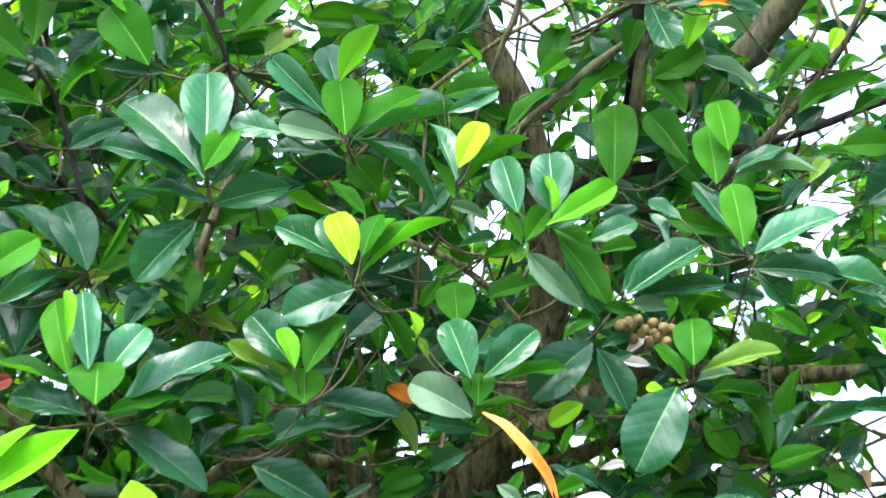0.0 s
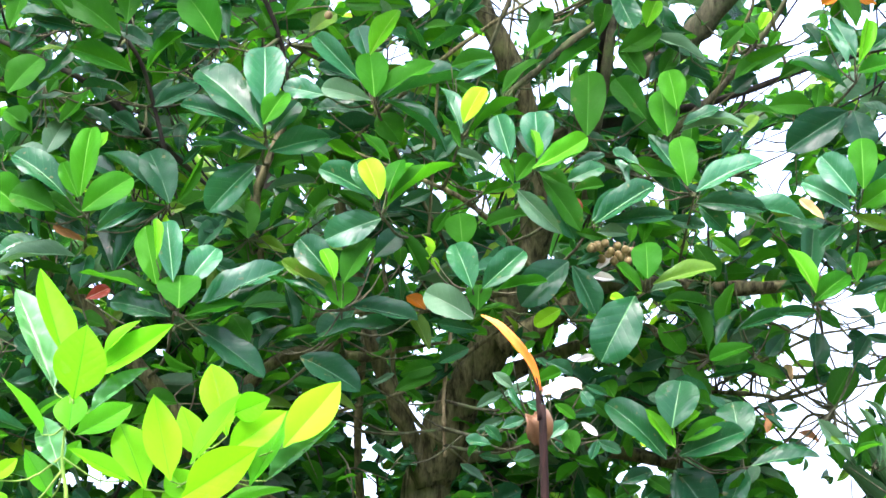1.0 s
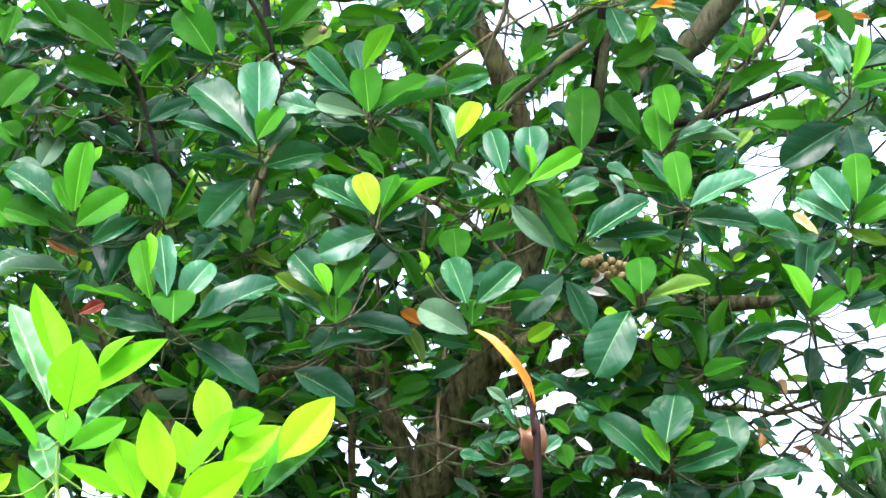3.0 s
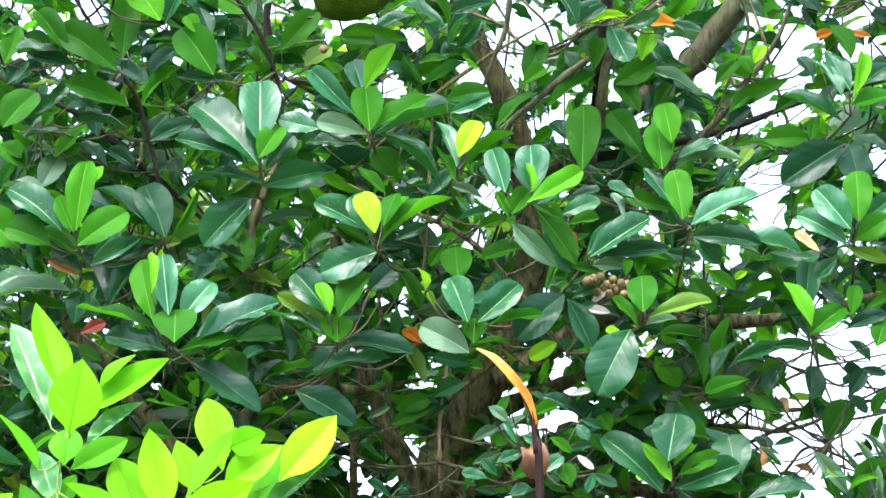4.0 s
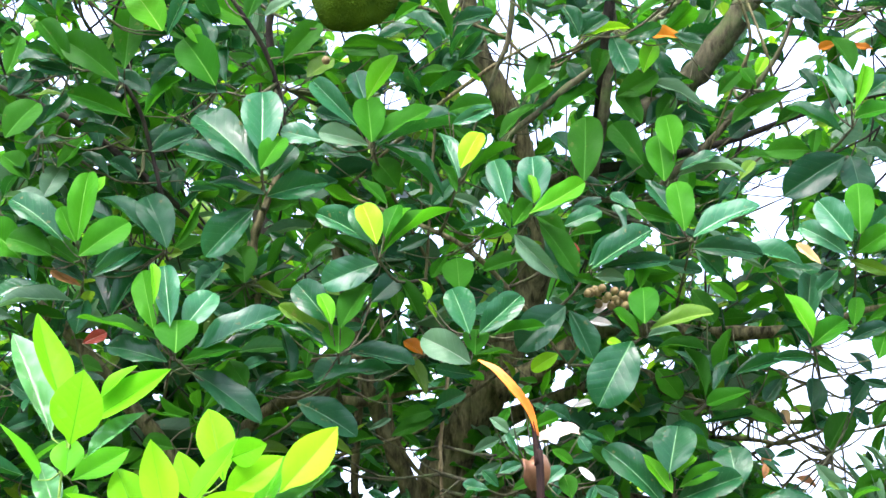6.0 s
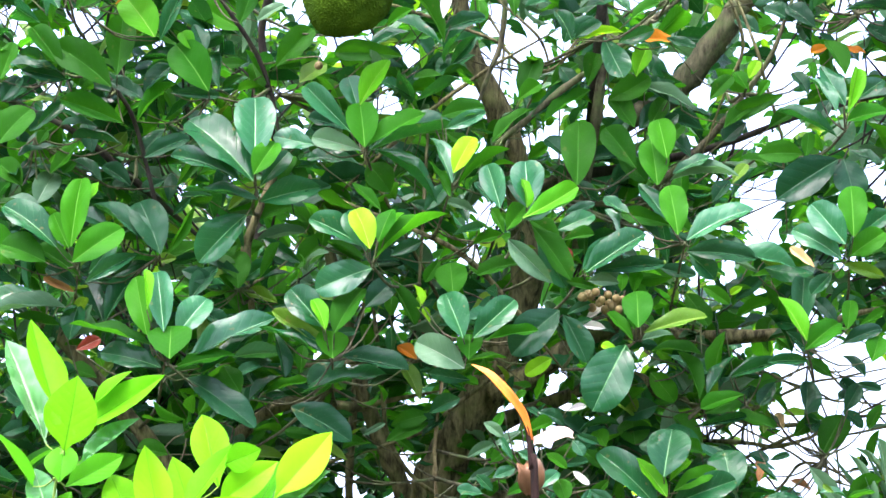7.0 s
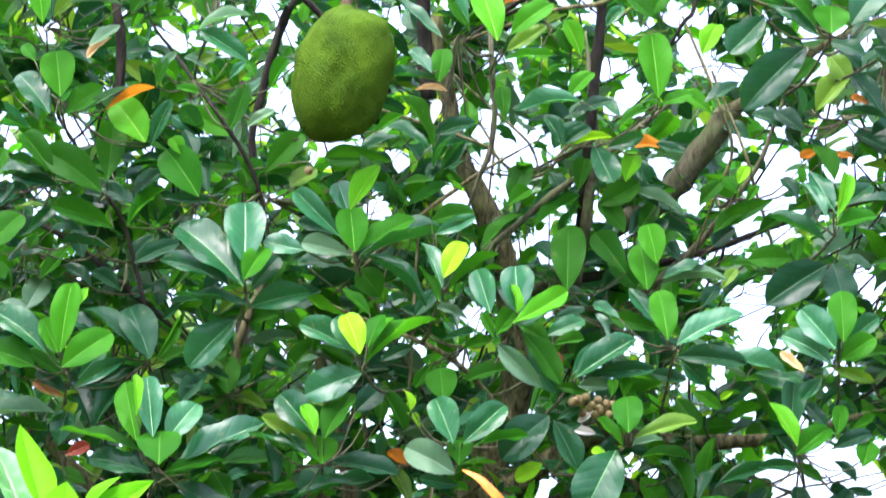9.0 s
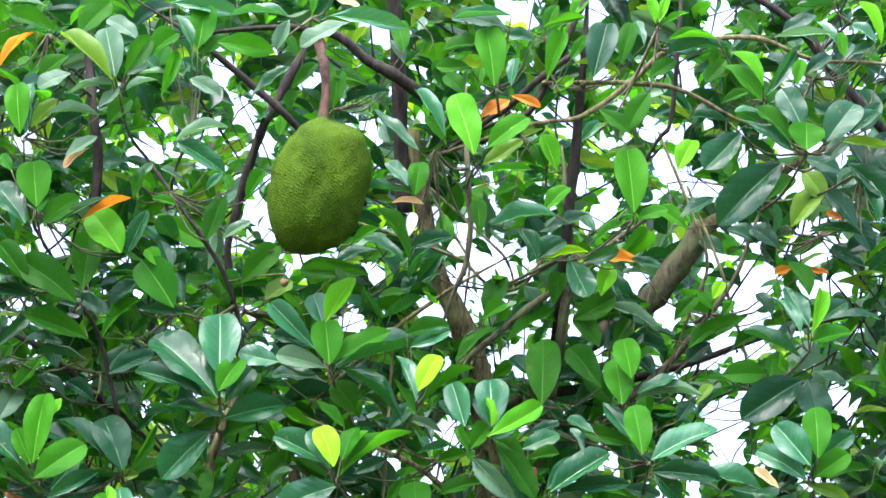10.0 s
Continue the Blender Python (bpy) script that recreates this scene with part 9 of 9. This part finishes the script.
# ---- foliage deeper in the crown ----
CELL, WEST, LOW = 0.0015, -2.6, 1.0
SKY = {}


EYES = ((0.0, 1.62), (1.211, 1.922))


def sky_grid(front, wide):
    """The openings marked in a fine grid at the crown's front; wide: the large ones alone."""
    if (front, wide) not in SKY:
        grid = np.zeros((3467, 2667), dtype=bool)
        for gx, gz, gr in WIDE if wide else GAPS + (CLEAR if front else []):
            gr *= 0.86
            i, j, n = int((gx - WEST) / CELL), int((gz - LOW) / CELL), int(gr / CELL) + 2
            u, v = np.ogrid[i - n:i + n + 1, j - n:j + n + 1]
            patch = ((u + 0.5) * CELL + WEST - gx) ** 2 + ((v + 0.5) * CELL + LOW - gz) ** 2 < gr * gr
            if i - n >= 0 and j - n >= 0:
                part_grid = grid[i - n:i + n + 1, j - n:j + n + 1]
                part_grid |= patch[:part_grid.shape[0], :part_grid.shape[1]]
        SKY[front, wide] = grid
    return SKY[front, wide]


def open_mask(points, front=False):
    """Which rows of points (n, k, 3) stay clear of the openings, which widen towards the back; the large ones are open over the whole approach."""
    shut = np.zeros(len(points), dtype=bool)
    for wide, (ey, ez) in enumerate(EYES):
        grid = sky_grid(front, wide)
        k = (5.76 - ey) / np.maximum(points[:, :, 1] - ey, 0.5)
        i = (points[:, :, 0] * k - WEST) / CELL
        j = (ez + (points[:, :, 2] - ez) * k - LOW) / CELL
        inside = (i >= 0) & (j >= 0) & (i < grid.shape[0]) & (j < grid.shape[1]) & (points[:, :, 1] > 3)
        hit = grid[np.clip(i, 0, grid.shape[0] - 1).astype(int), np.clip(j, 0, grid.shape[1] - 1).astype(int)] & inside
        shut |= hit.any(axis=1)
    return ~shut


# small openings scattered round the large ones
gap_rng = random.Random(12)
whole, GAPS = GAPS, []
WIDE = [(gx, gz, gr * 0.85) for gx, gz, gr in whole if gr >= 0.015 and 2.6 < gz < 3.62]
for gx, gz, gr in whole:
    if gr < 0.014:
        GAPS.append((gx, gz, gr))
        continue
    for k in range(7):
        a, far = k * 2.4 + gap_rng.uniform(-0.5, 0.5), gr * 1.1 * math.sqrt((k + 0.2) / 7)
        GAPS.append((gx + far * math.cos(a), gz + far * math.sin(a), gr * gap_rng.uniform(0.28, 0.52)))
for gx, gz, gr in whole:
    for _ in range(2):
        a, far = gap_rng.uniform(0, 6.28), gap_rng.uniform(1.3, 3.2) * max(gr, 0.012)
        GAPS.append((gx + far * math.cos(a), gz + far * math.sin(a), gap_rng.uniform(0.004, 0.010)))
for _ in range(150):
    GAPS.append((gap_rng.uniform(-0.7, 0.95), gap_rng.uniform(2.5, 4.1), gap_rng.uniform(0.003, 0.008)))
for _ in range(110):
    GAPS.append((gap_rng.uniform(-0.1, 0.95), gap_rng.uniform(3.0, 4.0), gap_rng.uniform(0.003, 0.009)))


def whorl_leaves(c, size, rng, front):
    """Leaves from the points c: base, three axes, and which of them stay clear of the openings."""
    n = len(c)
    turn = rng.uniform(0, 2 * np.pi, n)
    rise = rng.normal(0.25, 0.45, n)
    y = np.stack([np.cos(turn) * np.cos(rise), np.sin(turn) * np.cos(rise) * 0.8, np.sin(rise)], 1)
    y /= np.linalg.norm(y, axis=1)[:, None]
    up = np.stack([rng.normal(0, 0.6, n), rng.normal(-0.26, 0.62, n), rng.normal(0.62, 0.45, n)], 1)
    z = up - y * (up * y).sum(1)[:, None]
    z /= np.linalg.norm(z, axis=1)[:, None]
    x = np.cross(y, z)
    length = size * rng.uniform(0.6, 1.15, n)
    width = length * rng.uniform(0.28, 0.47, n)
    base = c + rng.normal(0, 0.012, (n, 3)) + y * 0.012
    marks = np.stack([base + y * (length * a)[:, None] + x * (width * b * 0.85 * a ** 0.65 * (1.02 - a ** 3) ** 0.75)[:, None]
                      for a in np.linspace(0.08, 1, 9) for b in (-0.95, -0.5, 0, 0.5, 0.95)], 1)
    return base, x * width[:, None], y * length[:, None], z * length[:, None], open_mask(marks, front)


def foliage(name, parent, centres, count, size, rng, tones, weights, front=False, stray=0.0):
    """Whorls of leaves round the centres, as one mesh: leaves in all directions, most with their face up and outwards."""
    c = np.repeat(np.asarray(centres), count, axis=0)
    got = []
    for trial in range(11):
        base, x, y, z, free = whorl_leaves(c, size * 0.90 ** trial, rng, front)
        free |= rng.random(len(free)) < stray
        got.append([q[free] for q in (base, x, y, z)])
        c = c[~free] + rng.normal(0, 0.02, ((~free).sum(), 3))
    base, x, y, z = (np.concatenate([g[i] for g in got]) for i in range(4))
    n = len(base)
    tone = rng.choice(len(tones), n, p=weights)
    kind = rng.integers(0, len(FILL), n)
    verts, faces, uvs, mats, start = [], [], [], [], 0
    for j, (tv, tf, tu) in enumerate(FILL):
        pick = np.where(kind == j)[0]
        v = (base[pick][:, None] + tv[None, :, 0, None] * x[pick][:, None] + tv[None, :, 1, None] * y[pick][:, None] + tv[None, :, 2, None] * z[pick][:, None])
        verts.append(v.reshape(-1, 3))
        f = np.asarray(tf)[None] + (start + np.arange(len(pick)) * len(tv))[:, None, None]
        faces.append(f.reshape(-1, 4))
        uvs.append(np.tile(tu, (len(pick), 1)))
        mats.append(np.repeat(tone[pick], len(tf)))
        start += len(pick) * len(tv)
    o = PLACE[parent.name].translation
    ob = mesh_object(name, np.concatenate(verts) - np.array(o), np.concatenate(faces).tolist(), [LEAF[t] for t in tones], uvs=np.concatenate(uvs))
    ob.data.polygons.foreach_set("material_index", np.concatenate(mats).astype(np.int32))
    put(ob, parent, Matrix.Translation(o))
    return tagged(ob, kind="stuff")


def twigs(name, parent, centres, rng, reach, mat, radius, each=1):
    """Bent twigs that carry the whorls, as one mesh."""
    verts, faces = [], []
    for i, c in enumerate(np.repeat(np.asarray(centres), each, axis=0)):
        c = c + rng.normal(0, 0.02 * (each - 1), 3)
        d = Vector((rng.normal(0, 0.75) - 0.25 * (c[0] - 0.1), rng.uniform(-0.1, 0.5), -0.8)).normalized() * reach * rng.uniform(0.5, 1.2)
        mid = Vector(c) + d * 0.5 + Vector((rng.normal(0, 0.05), rng.normal(0, 0.04), rng.normal(0, 0.03)))
        end = Vector(c) + d
        marks = np.array([[tuple(Vector(c).lerp(mid, s)) for s in (0, 0.25, 0.5, 0.75, 1)] + [tuple(mid.lerp(end, s)) for s in (0.25, 0.5, 0.75, 1)]])
        if rng.random() > 0.08 and not open_mask(marks, True)[0]:
            continue
        v, f = tube_data([(*c, radius * 0.5), (*mid, radius), (*end, radius * 0.3)], 5, 3, 0.3, 0.4, i)
        faces += [tuple(a + len(verts) for a in one) for one in f]
        verts += v
    o = PLACE[parent.name].translation
    ob = mesh_object(name, [v - o for v in verts], faces, mat)
    put(ob, parent, Matrix.Translation(o))
    return tagged(ob, kind="stuff")


rng = np.random.default_rng(5)


def crown_points(n, lo, hi):
    return np.stack([rng.uniform(a, b, n) for a, b in zip(lo, hi)], 1)


def crown_set(n, lo, hi):
    p = crown_points(n, lo, hi)
    centre, half = (np.array(lo) + hi) / 2, (np.array(hi) - lo) / 2
    q = (p - centre) / half
    return p[(q[:, 0] ** 4 + q[:, 2] ** 4) < 1.0]


near = crown_set(520, (-1.7, 5.88, 1.9), (1.75, 6.04, 4.5))
foliage("outer_foliage", tree, near, 5, 0.100, rng, "dmgbupl", (0.22, 0.24, 0.27, 0.09, 0.09, 0.05, 0.04), True)
twigs("outer_twigwork", tree, near, rng, 0.18, TWIG, 0.0019, 1)
front = crown_set(440, (-1.75, 6.02, 1.9), (1.8, 6.30, 4.55))
foliage("inner_foliage", tree, front, 7, 0.125, rng, "dmgblu", (0.33, 0.15, 0.24, 0.08, 0.06, 0.14), True)
twigs("inner_twigwork", tree, front, rng, 0.24, TWIG, 0.0020, 1)
deep = crown_set(850, (-1.95, 6.30, 1.9), (2.0, 7.3, 4.9))
foliage("deep_foliage", tree, deep, 7, 0.135, rng, "dmgblu", (0.31, 0.10, 0.25, 0.10, 0.09, 0.15), stray=0.010)
twigs("deep_twigwork", tree, deep, rng, 0.45, BARK_SHADED, 0.0034, 1)

low = crown_set(420, (-1.15, 6.45, 2.15), (0.35, 7.4, 3.15))
foliage("low_foliage", tree, low, 7, 0.105, rng, "dmgbu", (0.34, 0.22, 0.24, 0.10, 0.10))
skirt = crown_set(150, (-0.05, 6.25, 2.25), (0.75, 6.9, 2.95))
foliage("skirt_foliage", tree, skirt, 7, 0.080, rng, "gbuvp", (0.30, 0.32, 0.14, 0.10, 0.14))

# two trees that stand farther back
for bx, by, bh in ((-2.3, 9.6, 6.2), (2.4, 10.2, 6.6), (-0.9, 12.5, 7.2)):
    far = thing("background_tree", (bx, by, 0), "leafy green tree standing behind the jackfruit tree", "tree", "trees behind")
    tube("trunk", far, [(bx, by, -0.05, 0.16), (bx + 0.05, by, 1.2, 0.13), (bx - 0.05, by + 0.05, 2.6, 0.11), (bx + 0.1, by, 4.2, 0.07), (bx, by, bh - 0.8, 0.03)], BARK_SHADED, 12, 4, 0.15, 0.2, int(bx * 7))
    for k in range(7):
        a = k * 2.4 + bx
        z0 = 1.9 + 0.42 * k
        if math.cos(a) * bx < 0:
            continue
        tube("limb", far, [(bx, by, z0, 0.035), (bx + 0.6 * math.cos(a), by + 0.4 * math.sin(a), z0 + 0.45, 0.02), (bx + 1.4 * math.cos(a), by + 0.7 * math.sin(a), z0 + 0.8, 0.004)], BARK_SHADED, 7, 4, 0.2, 0.3, k)
    p = crown_set(1700, (bx - 2.5, by - 1.2, 1.7), (bx + 2.5, by + 1.2, bh))
    foliage("crown", far, p, 7, 0.15, rng, "gbyldum", (0.27, 0.17, 0.05, 0.11, 0.12, 0.17, 0.11), stray=0.003)
    twigs("crown_twigwork", far, p[::2], rng, 0.3, BARK_SHADED, 0.003)

# added, unseen tall hedge behind and beside the standpoint, darkens the leaves' reflections
hedge = thing("hedge", (0.0, -9.0, 0.0), "tall dark green hedge, added unseen to darken leaf reflections", "hedge")
ring = np.stack([np.concatenate([rng.uniform(-13, 13, 700), rng.uniform(-13.5, -12.0, 250), rng.uniform(12.0, 13.5, 250)]),
                 np.concatenate([rng.uniform(-10, -9, 700), rng.uniform(-9, 3, 500)]), rng.uniform(0.1, 5.6, 1200)], 1)
foliage("foliage", hedge, ring, 6, 0.55, rng, "dgm", (0.5, 0.35, 0.15))
for k in range(9):
    tube("stem", hedge, [(-12 + 3 * k, -9.6, -0.05, 0.08), (-12 + 3 * k + 0.1, -9.5, 2.0, 0.06), (-12 + 3 * k - 0.1, -9.6, 4.6, 0.02)], BARK_SHADED, 8, 3, 0.2, 0.2, k)
